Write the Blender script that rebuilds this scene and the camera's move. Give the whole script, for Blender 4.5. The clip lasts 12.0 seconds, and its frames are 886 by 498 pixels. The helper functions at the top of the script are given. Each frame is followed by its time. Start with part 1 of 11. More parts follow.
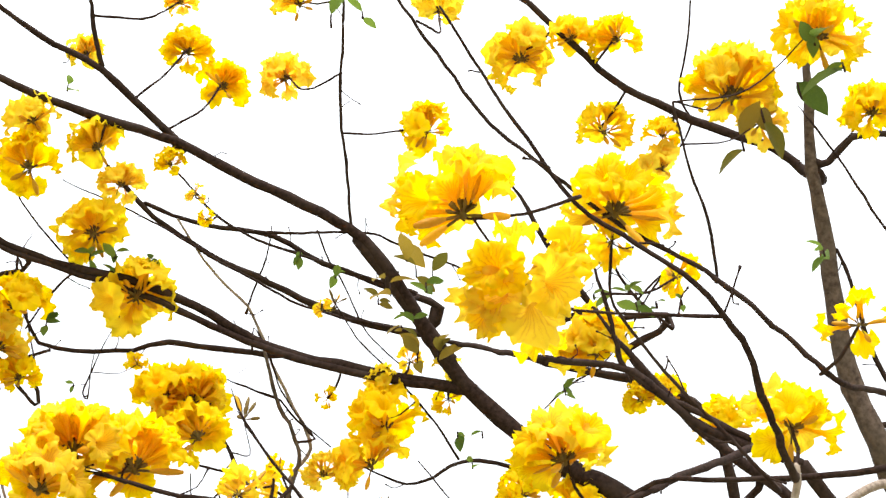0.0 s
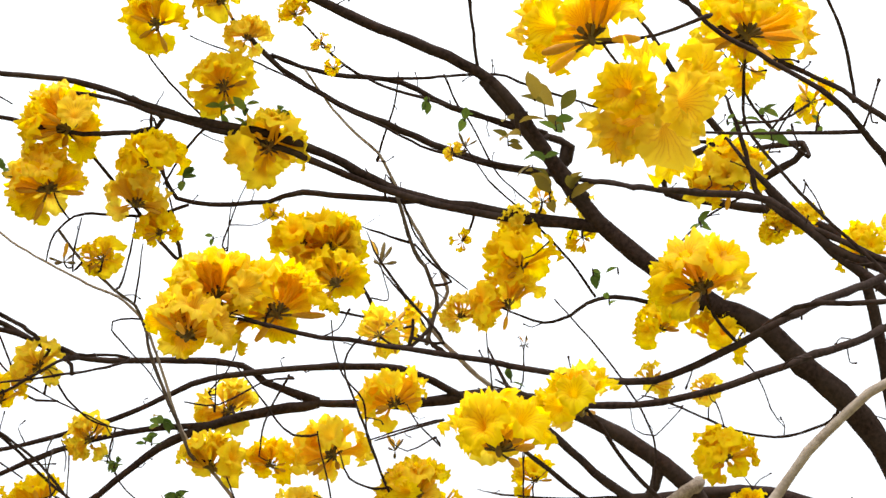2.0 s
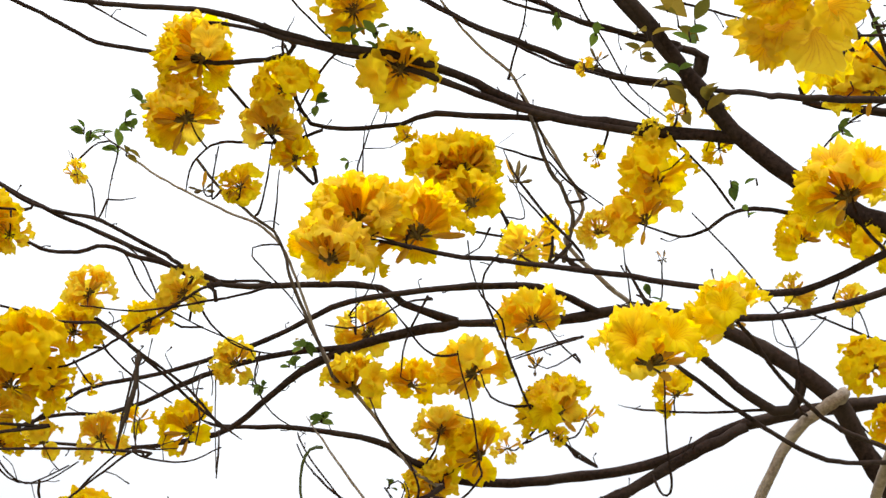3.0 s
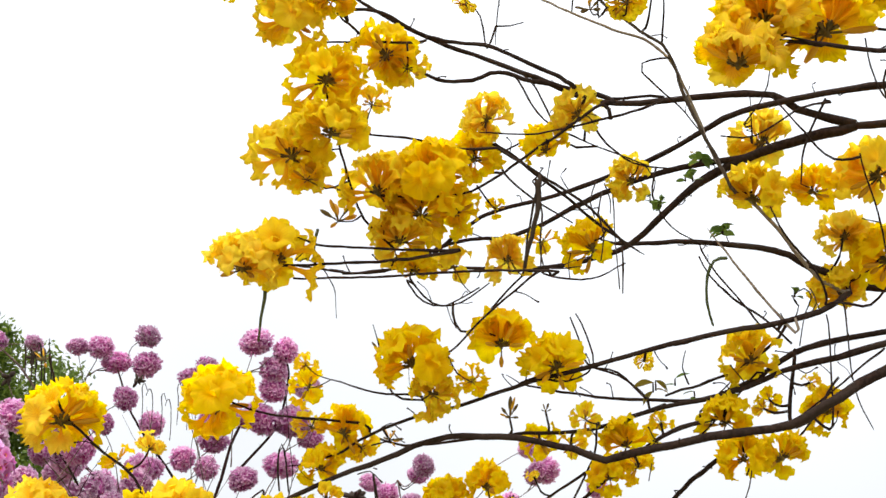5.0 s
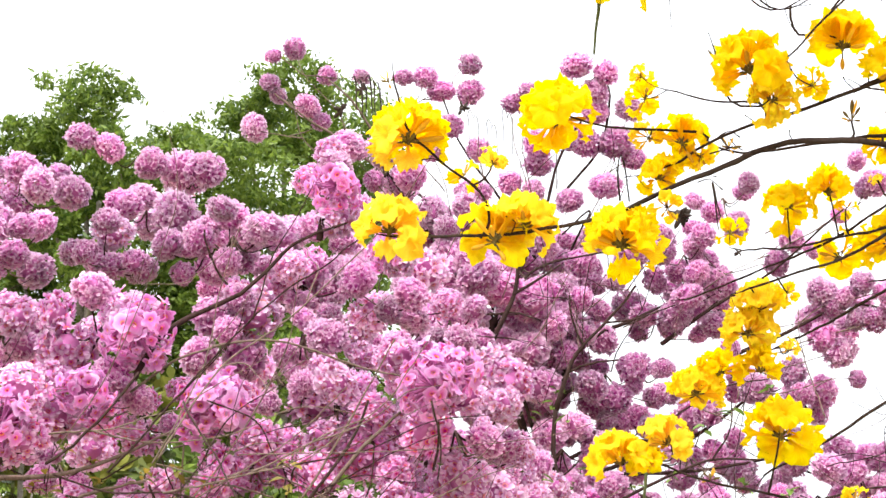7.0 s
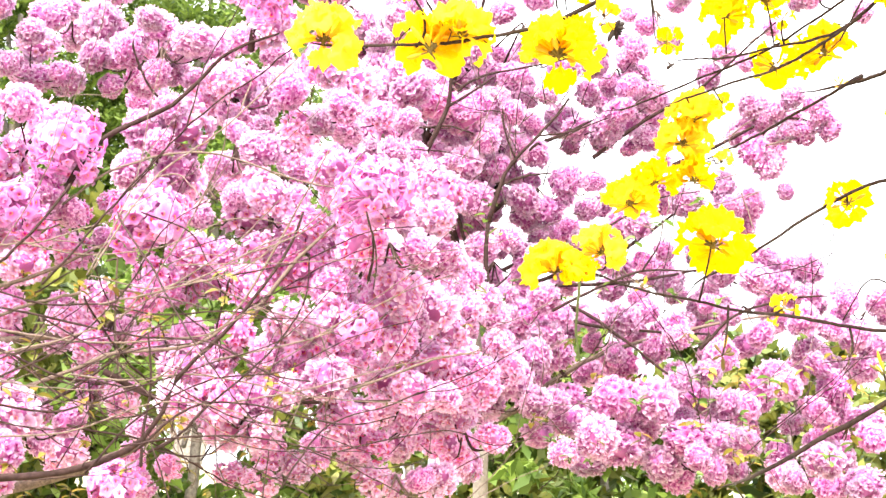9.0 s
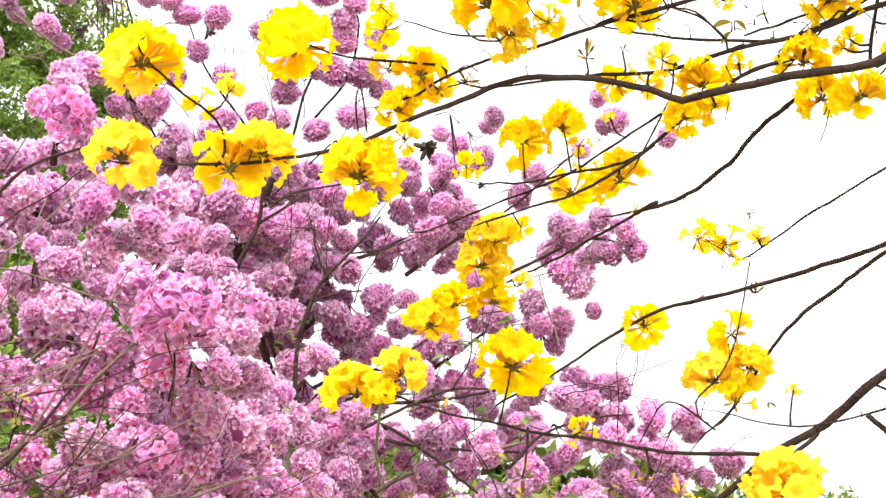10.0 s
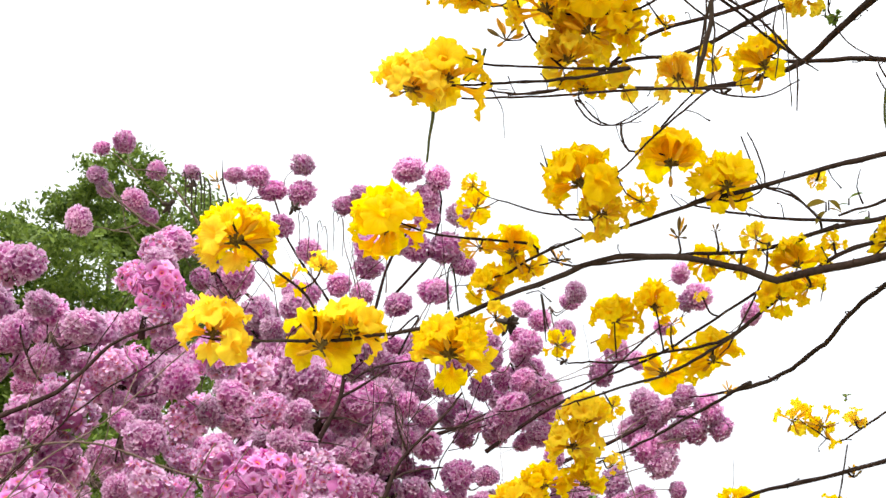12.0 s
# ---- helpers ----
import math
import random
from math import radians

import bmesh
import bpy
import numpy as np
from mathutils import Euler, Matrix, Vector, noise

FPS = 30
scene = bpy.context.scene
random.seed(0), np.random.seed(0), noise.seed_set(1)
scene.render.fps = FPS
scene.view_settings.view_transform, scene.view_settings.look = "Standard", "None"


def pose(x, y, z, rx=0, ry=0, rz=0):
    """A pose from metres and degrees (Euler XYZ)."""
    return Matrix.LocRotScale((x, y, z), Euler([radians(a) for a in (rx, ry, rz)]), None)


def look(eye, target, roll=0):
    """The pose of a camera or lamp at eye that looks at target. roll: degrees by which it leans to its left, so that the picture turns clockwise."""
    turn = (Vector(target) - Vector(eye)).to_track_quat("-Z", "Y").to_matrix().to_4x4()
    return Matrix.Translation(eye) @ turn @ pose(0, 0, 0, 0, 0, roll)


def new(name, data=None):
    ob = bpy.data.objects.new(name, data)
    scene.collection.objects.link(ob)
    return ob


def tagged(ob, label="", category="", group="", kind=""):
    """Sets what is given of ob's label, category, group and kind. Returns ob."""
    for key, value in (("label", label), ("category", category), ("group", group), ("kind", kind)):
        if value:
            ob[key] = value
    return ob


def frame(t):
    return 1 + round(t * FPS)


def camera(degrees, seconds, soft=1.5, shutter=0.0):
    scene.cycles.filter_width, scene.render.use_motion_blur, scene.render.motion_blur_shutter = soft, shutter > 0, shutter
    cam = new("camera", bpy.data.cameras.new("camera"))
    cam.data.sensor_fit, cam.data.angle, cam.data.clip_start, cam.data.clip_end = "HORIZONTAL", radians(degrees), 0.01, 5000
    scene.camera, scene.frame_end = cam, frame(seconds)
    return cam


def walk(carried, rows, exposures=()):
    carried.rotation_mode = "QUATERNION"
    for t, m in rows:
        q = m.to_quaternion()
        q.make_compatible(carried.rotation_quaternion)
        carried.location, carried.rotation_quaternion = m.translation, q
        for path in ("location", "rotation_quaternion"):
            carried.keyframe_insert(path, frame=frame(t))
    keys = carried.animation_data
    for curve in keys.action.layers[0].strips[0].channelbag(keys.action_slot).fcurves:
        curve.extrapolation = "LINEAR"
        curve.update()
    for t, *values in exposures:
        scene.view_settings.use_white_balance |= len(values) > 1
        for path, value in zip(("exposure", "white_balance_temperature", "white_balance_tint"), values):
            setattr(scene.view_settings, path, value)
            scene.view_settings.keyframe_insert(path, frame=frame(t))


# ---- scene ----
# ---- camera ----
cam = camera(32.0, 12.0)
PATH = [
    (0, (0.034, 0.188, 1.654), (0.061, 1.725, 2.933), -4.4),
    (0.5, (0.037, 0.191, 1.657), (0.071, 1.738, 2.924), -4.4),
    (1, (0.041, 0.199, 1.655), (0.061, 1.748, 2.92), -4.2),
    (1.5, (0.039, 0.204, 1.653), (0.0, 1.788, 2.873), -3.7),
    (2, (0.029, 0.202, 1.639), (-0.127, 1.841, 2.775), -3.0),
    (2.1, (0.025, 0.198, 1.639), (-0.152, 1.847, 2.756), -3.0),
    (2.5, (0.012, 0.205, 1.638), (-0.233, 1.873, 2.713), -1.9),
    (2.7, (0.01, 0.205, 1.641), (-0.265, 1.875, 2.706), -1.8),
    (4.3, (-0.019, 0.179, 1.617), (-0.648, 1.812, 2.584), 0.9),
    (4.5, (-0.038, 0.184, 1.62), (-0.717, 1.817, 2.553), 1.2),
    (5, (-0.071, 0.183, 1.616), (-0.859, 1.808, 2.476), 1.8),
    (5.5, (-0.097, 0.174, 1.607), (-0.98, 1.791, 2.384), 2.4),
    (6, (-0.111, 0.174, 1.597), (-1.108, 1.771, 2.27), 2.9),
    (6.5, (-0.112, 0.167, 1.589), (-1.2, 1.737, 2.181), 3.4),
    (7, (-0.103, 0.144, 1.574), (-1.28, 1.677, 2.089), 3.6),
    (7.2, (-0.102, 0.13, 1.566), (-1.308, 1.651, 2.049), 3.7),
    (8.8, (-0.121, 0.129, 1.56), (-1.3, 1.721, 1.832), 2.9),
    (9, (-0.118, 0.147, 1.564), (-1.238, 1.778, 1.852), 2.9),
    (9.5, (-0.104, 0.178, 1.577), (-1.084, 1.883, 1.939), 2.6),
    (10, (-0.089, 0.179, 1.584), (-1.004, 1.901, 2.026), 2.2),
    (10.5, (-0.087, 0.179, 1.587), (-0.958, 1.903, 2.107), 2.4),
    (11, (-0.101, 0.176, 1.593), (-1.014, 1.86, 2.167), 2.9),
    (11.5, (-0.117, 0.172, 1.594), (-1.099, 1.798, 2.219), 3.2),
    (12, (-0.124, 0.176, 1.597), (-1.102, 1.794, 2.249), 3.5),
]
EXPOSURES = [(0, 0.74), (0.5, 0.64), (1.5, 0.5), (2.5, 0.12), (4.3, 0.06), (5.0, 0.13), (5.5, -0.12), (6.0, -0.12), (6.5, 0.33), (7.2, 1.4), (8.8, 2.35), (9.2, 2.15), (9.8, 1.5), (10.5, 0.87), (11.0, 0.63), (12.0, 0.59)]
walk(cam, [(t, look(eye, target, roll)) for t, eye, target, roll in PATH], EXPOSURES)

# ---- daylight: bright overcast sky with a broad, weak sun ----
world = bpy.data.worlds.new("overcast")
scene.world = world
world.use_nodes = True
wn, wl = world.node_tree.nodes, world.node_tree.links
wn.clear()
SUN_EL, SUN_AZ = radians(55), radians(172)
sky = wn.new("ShaderNodeTexSky")
sky.sky_type, sky.sun_disc = "NISHITA", False
sky.sun_elevation, sky.sun_rotation = SUN_EL, SUN_AZ
sky.air_density, sky.dust_density, sky.ozone_density = 1.0, 6.0, 1.0
# a veil of cloud over the blue, with faint large billows
tc = wn.new("ShaderNodeTexCoord")
cloud = wn.new("ShaderNodeTexNoise")
cloud.inputs["Scale"].default_value, cloud.inputs["Detail"].default_value = 2.2, 3
wl.new(tc.outputs["Generated"], cloud.inputs["Vector"])
veil = wn.new("ShaderNodeMapRange")
veil.inputs["From Min"].default_value, veil.inputs["From Max"].default_value = 0.3, 0.7
veil.inputs["To Min"].default_value, veil.inputs["To Max"].default_value = 16.2, 19.2
wl.new(cloud.outputs["Fac"], veil.inputs["Value"])
tint = wn.new("ShaderNodeVectorMath")
tint.operation = "SCALE"
tint.inputs[0].default_value = (0.955, 0.985, 1.03)
# an overcast sky is about three times as bright overhead as at the horizon
up = wn.new("ShaderNodeSeparateXYZ")
wl.new(tc.outputs["Generated"], up.inputs[0])
high = wn.new("ShaderNodeMapRange")
high.inputs["To Min"].default_value, high.inputs["To Max"].default_value = 0.36, 1.0
wl.new(up.outputs["Z"], high.inputs["Value"])
glow = wn.new("ShaderNodeMath")
glow.operation = "MULTIPLY"
wl.new(veil.outputs["Result"], glow.inputs[0])
wl.new(high.outputs["Result"], glow.inputs[1])
wl.new(glow.outputs[0], tint.inputs["Scale"])
mix = wn.new("ShaderNodeMix")
mix.data_type = "RGBA"
mix.inputs["Factor"].default_value = 0.92
wl.new(sky.outputs["Color"], mix.inputs["A"])
wl.new(tint.outputs["Vector"], mix.inputs["B"])
bg = wn.new("ShaderNodeBackground")
bg.inputs["Strength"].default_value = 0.1
wl.new(mix.outputs["Result"], bg.inputs["Color"])
wo = wn.new("ShaderNodeOutputWorld")
wl.new(bg.outputs["Background"], wo.inputs["Surface"])

sun = new("sun", bpy.data.lights.new("sun", "SUN"))
sun.data.energy, sun.data.angle, sun.data.color = 3.9, radians(40), (1.0, 0.97, 0.92)
sun.matrix_world = look((0, 0, 0), (-math.sin(SUN_AZ) * math.cos(SUN_EL), -math.cos(SUN_AZ) * math.cos(SUN_EL), -math.sin(SUN_EL)))

# ---- materials ----
def nodes_of(name):
    m = bpy.data.materials.new(name)
    m.use_nodes = True
    nt = m.node_tree
    nt.nodes.clear()
    return m, nt.nodes, nt.links


def ramp(ns, stops):
    r = ns.new("ShaderNodeValToRGB")
    e = r.color_ramp.elements
    while len(e) < len(stops):
        e.new(0.5)
    for i, (p, c) in enumerate(stops):
        e[i].position, e[i].color = p, (*c, 1)
    return r


def petal(name, stops, streak, streak_amount, throat, through_col, clear=0.66, joined=True, spread=0.06):
    """A thin, ruffled petal that lets light through. uv.y runs from the base of the tube to the rim, uv.x round it."""
    m, ns, ln = nodes_of(name)
    uv = ns.new("ShaderNodeUVMap")
    sep = ns.new("ShaderNodeSeparateXYZ")
    ln.new(uv.outputs["UV"], sep.inputs[0])
    base = ramp(ns, stops)
    ln.new(sep.outputs["Y"], base.inputs["Fac"])
    # veins that run out from the throat
    wob = ns.new("ShaderNodeTexNoise")
    wob.inputs["Scale"].default_value = 9
    ln.new(uv.outputs["UV"], wob.inputs["Vector"])
    ang = ns.new("ShaderNodeMath")
    ang.operation = "MULTIPLY_ADD"
    ang.inputs[1].default_value = 2 * math.pi * 20
    ln.new(sep.outputs["X"], ang.inputs[0])
    wm = ns.new("ShaderNodeMath")
    wm.operation, wm.inputs[1].default_value = "MULTIPLY", 7
    ln.new(wob.outputs["Fac"], wm.inputs[0])
    ln.new(wm.outputs[0], ang.inputs[2])
    sn = ns.new("ShaderNodeMath")
    sn.operation = "SINE"
    ln.new(ang.outputs[0], sn.inputs[0])
    vein = ns.new("ShaderNodeMapRange")
    vein.inputs["From Min"].default_value, vein.inputs["From Max"].default_value = 0.55, 1.0
    ln.new(sn.outputs[0], vein.inputs["Value"])
    near = ns.new("ShaderNodeMapRange")
    near.inputs["From Min"].default_value, near.inputs["From Max"].default_value = 0.93, throat
    near.inputs["To Min"].default_value, near.inputs["To Max"].default_value = 0.0, streak_amount
    ln.new(sep.outputs["Y"], near.inputs["Value"])
    vf = ns.new("ShaderNodeMath")
    vf.operation = "MULTIPLY"
    ln.new(vein.outputs[0], vf.inputs[0])
    ln.new(near.outputs[0], vf.inputs[1])
    mx = ns.new("ShaderNodeMix")
    mx.data_type = "RGBA"
    mx.inputs["B"].default_value = (*streak, 1)
    ln.new(vf.outputs[0], mx.inputs["Factor"])
    ln.new(base.outputs["Color"], mx.inputs["A"])
    # each blossom a little older or fresher than the next
    if joined:
        rnd = ns.new("ShaderNodeNewGeometry").outputs["Random Per Island"]
    else:
        rnd = ns.new("ShaderNodeObjectInfo").outputs["Random"]
    hue = ns.new("ShaderNodeHueSaturation")
    hr = ns.new("ShaderNodeMapRange")
    hr.inputs["To Min"].default_value, hr.inputs["To Max"].default_value = 0.5 - spread * 0.1, 0.5 + spread * 0.06
    vr = ns.new("ShaderNodeMapRange")
    vr.inputs["To Min"].default_value, vr.inputs["To Max"].default_value = 1 - spread, 1 + spread * 0.6
    wn2 = ns.new("ShaderNodeTexWhiteNoise")
    wn2.noise_dimensions = "1D"
    ln.new(rnd, hr.inputs["Value"])
    ln.new(rnd, wn2.inputs["W"])
    ln.new(wn2.outputs["Value"], vr.inputs["Value"])
    ln.new(hr.outputs[0], hue.inputs["Hue"])
    old = ns.new("ShaderNodeTexWhiteNoise")
    old.noise_dimensions = "1D"
    ln.new(ns.new("ShaderNodeObjectInfo").outputs["Random"], old.inputs["W"])
    fade = ns.new("ShaderNodeMapRange")
    fade.inputs["To Min"].default_value, fade.inputs["To Max"].default_value = 1 - spread * 1.5, 1 + spread * 0.5
    ln.new(old.outputs["Value"], fade.inputs["Value"])
    both = ns.new("ShaderNodeMath")
    both.operation = "MULTIPLY"
    ln.new(vr.outputs[0], both.inputs[0])
    ln.new(fade.outputs[0], both.inputs[1])
    ln.new(both.outputs[0], hue.inputs["Value"])
    age = ns.new("ShaderNodeMapRange")
    age.inputs["To Min"].default_value, age.inputs["To Max"].default_value = 1 - spread * 0.9, 1 + spread * 0.8
    ln.new(ns.new("ShaderNodeObjectInfo").outputs["Random"], age.inputs["Value"])
    ln.new(age.outputs[0], hue.inputs["Saturation"])
    ln.new(mx.outputs["Result"], hue.inputs["Color"])
    # fine crinkles
    tco = ns.new("ShaderNodeTexCoord")
    cr = ns.new("ShaderNodeTexNoise")
    cr.inputs["Scale"].default_value, cr.inputs["Detail"].default_value = 260, 4
    ln.new(tco.outputs["Object"], cr.inputs["Vector"])
    add = ns.new("ShaderNodeMath")
    add.operation = "MULTIPLY_ADD"
    add.inputs[1].default_value = 0.25
    ln.new(vein.outputs[0], add.inputs[0])
    ln.new(cr.outputs["Fac"], add.inputs[2])
    bump = ns.new("ShaderNodeBump")
    bump.inputs["Strength"].default_value, bump.inputs["Distance"].default_value = 0.35, 0.002
    ln.new(add.outputs[0], bump.inputs["Height"])
    pr = ns.new("ShaderNodeBsdfPrincipled")
    pr.inputs["Roughness"].default_value = 0.62
    pr.inputs["Specular IOR Level"].default_value = 0.14
    pr.inputs["Sheen Weight"].default_value = 0.02
    ln.new(hue.outputs["Color"], pr.inputs["Base Color"])
    ln.new(bump.outputs["Normal"], pr.inputs["Normal"])
    tr = ns.new("ShaderNodeBsdfTranslucent")
    tm = ns.new("ShaderNodeMix")
    tm.data_type, tm.blend_type = "RGBA", "MULTIPLY"
    tm.inputs["Factor"].default_value = 1
    tm.inputs["B"].default_value = (*through_col, 1)
    ln.new(hue.outputs["Color"], tm.inputs["A"])
    ln.new(tm.outputs["Result"], tr.inputs["Color"])
    ln.new(bump.outputs["Normal"], tr.inputs["Normal"])
    ms = ns.new("ShaderNodeMixShader")
    ms.inputs["Fac"].default_value = clear
    ln.new(pr.outputs[0], ms.inputs[1])
    ln.new(tr.outputs[0], ms.inputs[2])
    out = ns.new("ShaderNodeOutputMaterial")
    ln.new(ms.outputs[0], out.inputs["Surface"])
    return m


def bark(name, dark, pale, scale, bump_mm, patch=None):
    """Twig and limb bark: long fissures, lichen patches and lenticels."""
    m, ns, ln = nodes_of(name)
    tco = ns.new("ShaderNodeTexCoord")
    n1 = ns.new("ShaderNodeTexNoise")
    n1.inputs["Scale"].default_value, n1.inputs["Detail"].default_value, n1.inputs["Roughness"].default_value = scale, 6, 0.65
    ln.new(tco.outputs["Object"], n1.inputs["Vector"])
    n2 = ns.new("ShaderNodeTexNoise")
    n2.inputs["Scale"].default_value, n2.inputs["Detail"].default_value = scale * 0.09, 3
    ln.new(tco.outputs["Object"], n2.inputs["Vector"])
    c1 = ramp(ns, [(0.3, dark), (0.72, pale)])
    ln.new(n1.outputs["Fac"], c1.inputs["Fac"])
    c2 = ramp(ns, [(0.45, (0, 0, 0)), (0.7, (1, 1, 1))])
    ln.new(n2.outputs["Fac"], c2.inputs["Fac"])
    mx = ns.new("ShaderNodeMix")
    mx.data_type = "RGBA"
    mx.inputs["B"].default_value = (*(patch or pale), 1)
    sc = ns.new("ShaderNodeMath")
    sc.operation, sc.inputs[1].default_value = "MULTIPLY", 0.55
    ln.new(c2.outputs["Color"], sc.inputs[0])
    ln.new(sc.outputs[0], mx.inputs["Factor"])
    ln.new(c1.outputs["Color"], mx.inputs["A"])
    bump = ns.new("ShaderNodeBump")
    bump.inputs["Strength"].default_value, bump.inputs["Distance"].default_value = 0.8, bump_mm / 1000
    ln.new(n1.outputs["Fac"], bump.inputs["Height"])
    pr = ns.new("ShaderNodeBsdfPrincipled")
    pr.inputs["Roughness"].default_value = 0.95
    pr.inputs["Specular IOR Level"].default_value = 0.08
    ln.new(mx.outputs["Result"], pr.inputs["Base Color"])
    ln.new(bump.outputs["Normal"], pr.inputs["Normal"])
    out = ns.new("ShaderNodeOutputMaterial")
    ln.new(pr.outputs[0], out.inputs["Surface"])
    return m


def leafy(name, a, b, clear=0.35, rough=0.5, joined=True, scale=40):
    m, ns, ln = nodes_of(name)
    rnd = ns.new("ShaderNodeNewGeometry").outputs["Random Per Island"] if joined else ns.new("ShaderNodeObjectInfo").outputs["Random"]
    tco = ns.new("ShaderNodeTexCoord")
    n1 = ns.new("ShaderNodeTexNoise")
    n1.inputs["Scale"].default_value, n1.inputs["Detail"].default_value = scale, 4
    ln.new(tco.outputs["Object"], n1.inputs["Vector"])
    av = ns.new("ShaderNodeMath")
    av.operation = "MULTIPLY_ADD"
    av.inputs[1].default_value = 0.6
    ln.new(rnd, av.inputs[0])
    h = ns.new("ShaderNodeMath")
    h.operation, h.inputs[1].default_value = "MULTIPLY", 0.4
    ln.new(n1.outputs["Fac"], h.inputs[0])
    ln.new(h.outputs[0], av.inputs[2])
    c = ramp(ns, [(0.15, a), (0.85, b)])
    ln.new(av.outputs[0], c.inputs["Fac"])
    bump = ns.new("ShaderNodeBump")
    bump.inputs["Strength"].default_value, bump.inputs["Distance"].default_value = 0.4, 0.002
    ln.new(n1.outputs["Fac"], bump.inputs["Height"])
    pr = ns.new("ShaderNodeBsdfPrincipled")
    pr.inputs["Roughness"].default_value = rough
    pr.inputs["Specular IOR Level"].default_value = 0.35
    ln.new(c.outputs["Color"], pr.inputs["Base Color"])
    ln.new(bump.outputs["Normal"], pr.inputs["Normal"])
    tr = ns.new("ShaderNodeBsdfTranslucent")
    ln.new(c.outputs["Color"], tr.inputs["Color"])
    ms = ns.new("ShaderNodeMixShader")
    ms.inputs["Fac"].default_value = clear
    ln.new(pr.outputs[0], ms.inputs[1])
    ln.new(tr.outputs[0], ms.inputs[2])
    out = ns.new("ShaderNodeOutputMaterial")
    ln.new(ms.outputs[0], out.inputs["Surface"])
    return m


YELLOW = [(0.0, (0.85, 0.52, 0.02)), (0.25, (0.98, 0.66, 0.004)), (0.5, (0.99, 0.71, 0.003)), (0.7, (0.99, 0.75, 0.003)), (1.0, (0.99, 0.80, 0.004))]
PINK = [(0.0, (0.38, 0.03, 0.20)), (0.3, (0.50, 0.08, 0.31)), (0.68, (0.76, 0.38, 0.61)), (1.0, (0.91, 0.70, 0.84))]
ROSE = [(0.0, (0.32, 0.025, 0.15)), (0.3, (0.52, 0.06, 0.27)), (0.38, (0.88, 0.38, 0.12)), (0.46, (0.60, 0.13, 0.42)), (0.7, (0.77, 0.40, 0.65)), (1.0, (0.87, 0.64, 0.81))]
DEEP = [(0.0, (0.36, 0.03, 0.18)), (0.3, (0.55, 0.06, 0.28)), (0.42, (0.86, 0.38, 0.14)), (0.5, (0.64, 0.15, 0.43)), (0.75, (0.70, 0.26, 0.57)), (1.0, (0.80, 0.43, 0.72))]
MAT = {
    "yellow": petal("yellow_petal", YELLOW, (0.80, 0.40, 0.01), 0.35, 0.6, (1.0, 1.0, 0.9)),
    "yellow_single": petal("yellow_petal_fresh", YELLOW, (0.62, 0.22, 0.01), 0.45, 0.6, (1.0, 1.0, 0.9), joined=False),
    "pink": petal("pink_petal", PINK, (0.6, 0.12, 0.35), 0.3, 0.5, (1.0, 0.95, 1.0), clear=0.6, spread=0.2),
    "rose": petal("rose_petal", ROSE, (0.7, 0.18, 0.42), 0.3, 0.4, (1.0, 0.88, 1.0), clear=0.42, spread=0.2),
    "rose_single": petal("rose_petal_fresh", DEEP, (0.7, 0.18, 0.42), 0.3, 0.4, (1.0, 0.88, 1.0), clear=0.42, joined=False, spread=0.2),
    "pink_core": leafy("pink_calyx", (0.42, 0.10, 0.30), (0.58, 0.20, 0.45), 0.2, 0.8, joined=False, scale=60),
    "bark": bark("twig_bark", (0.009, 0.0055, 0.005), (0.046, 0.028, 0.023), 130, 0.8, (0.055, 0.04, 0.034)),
    "bark_pale": bark("pale_twig_bark", (0.12, 0.09, 0.07), (0.34, 0.28, 0.23), 120, 0.8, (0.38, 0.33, 0.28)),
    "bark_pink": bark("tan_twig_bark", (0.05, 0.032, 0.026), (0.20, 0.145, 0.12), 110, 0.8, (0.15, 0.10, 0.08)),
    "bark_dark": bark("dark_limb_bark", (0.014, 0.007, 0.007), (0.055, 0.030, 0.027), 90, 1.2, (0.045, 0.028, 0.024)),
    "bark_grey": bark("grey_limb_bark", (0.035, 0.026, 0.022), (0.14, 0.105, 0.085), 90, 1.2, (0.11, 0.09, 0.075)),
    "bark_trunk": bark("grey_trunk_bark", (0.12, 0.095, 0.08), (0.36, 0.31, 0.27), 40, 4, (0.3, 0.28, 0.24)),
    "calyx": leafy("calyx_brown", (0.05, 0.034, 0.008), (0.18, 0.115, 0.02), 0.1, 0.7),
    "bud": leafy("bud_ochre", (0.45, 0.22, 0.01), (0.90, 0.50, 0.012), 0.2, 0.6),
    "pod": leafy("pod_green", (0.03, 0.045, 0.012), (0.09, 0.10, 0.03), 0.05, 0.6, joined=False, scale=120),
    "husk": leafy("dry_husk", (0.012, 0.008, 0.006), (0.05, 0.03, 0.02), 0.05, 0.8, joined=False, scale=90),
    "leaf": leafy("leaf_green", (0.05, 0.095, 0.015), (0.17, 0.26, 0.04), 0.35, 0.42, joined=False),
    "leaf_olive": leafy("leaf_olive", (0.10, 0.10, 0.015), (0.32, 0.22, 0.03), 0.4, 0.5, joined=False),
    "foliage": leafy("tree_foliage", (0.038, 0.078, 0.010), (0.20, 0.275, 0.042), 0.45, 0.5, scale=3),
    "foliage_low": leafy("understory_foliage", (0.025, 0.06, 0.010), (0.20, 0.19, 0.03), 0.3, 0.5, scale=6),
    # pallor of the unseen ground is set to reflect light onto blossom undersides
    "pale_ground": leafy("bounce_ground", (0.12, 0.13, 0.05), (0.36, 0.31, 0.19), 0.0, 0.9, scale=1.3),
}

# ---- builders ----
WORLD = {}  # where each thing and part stands


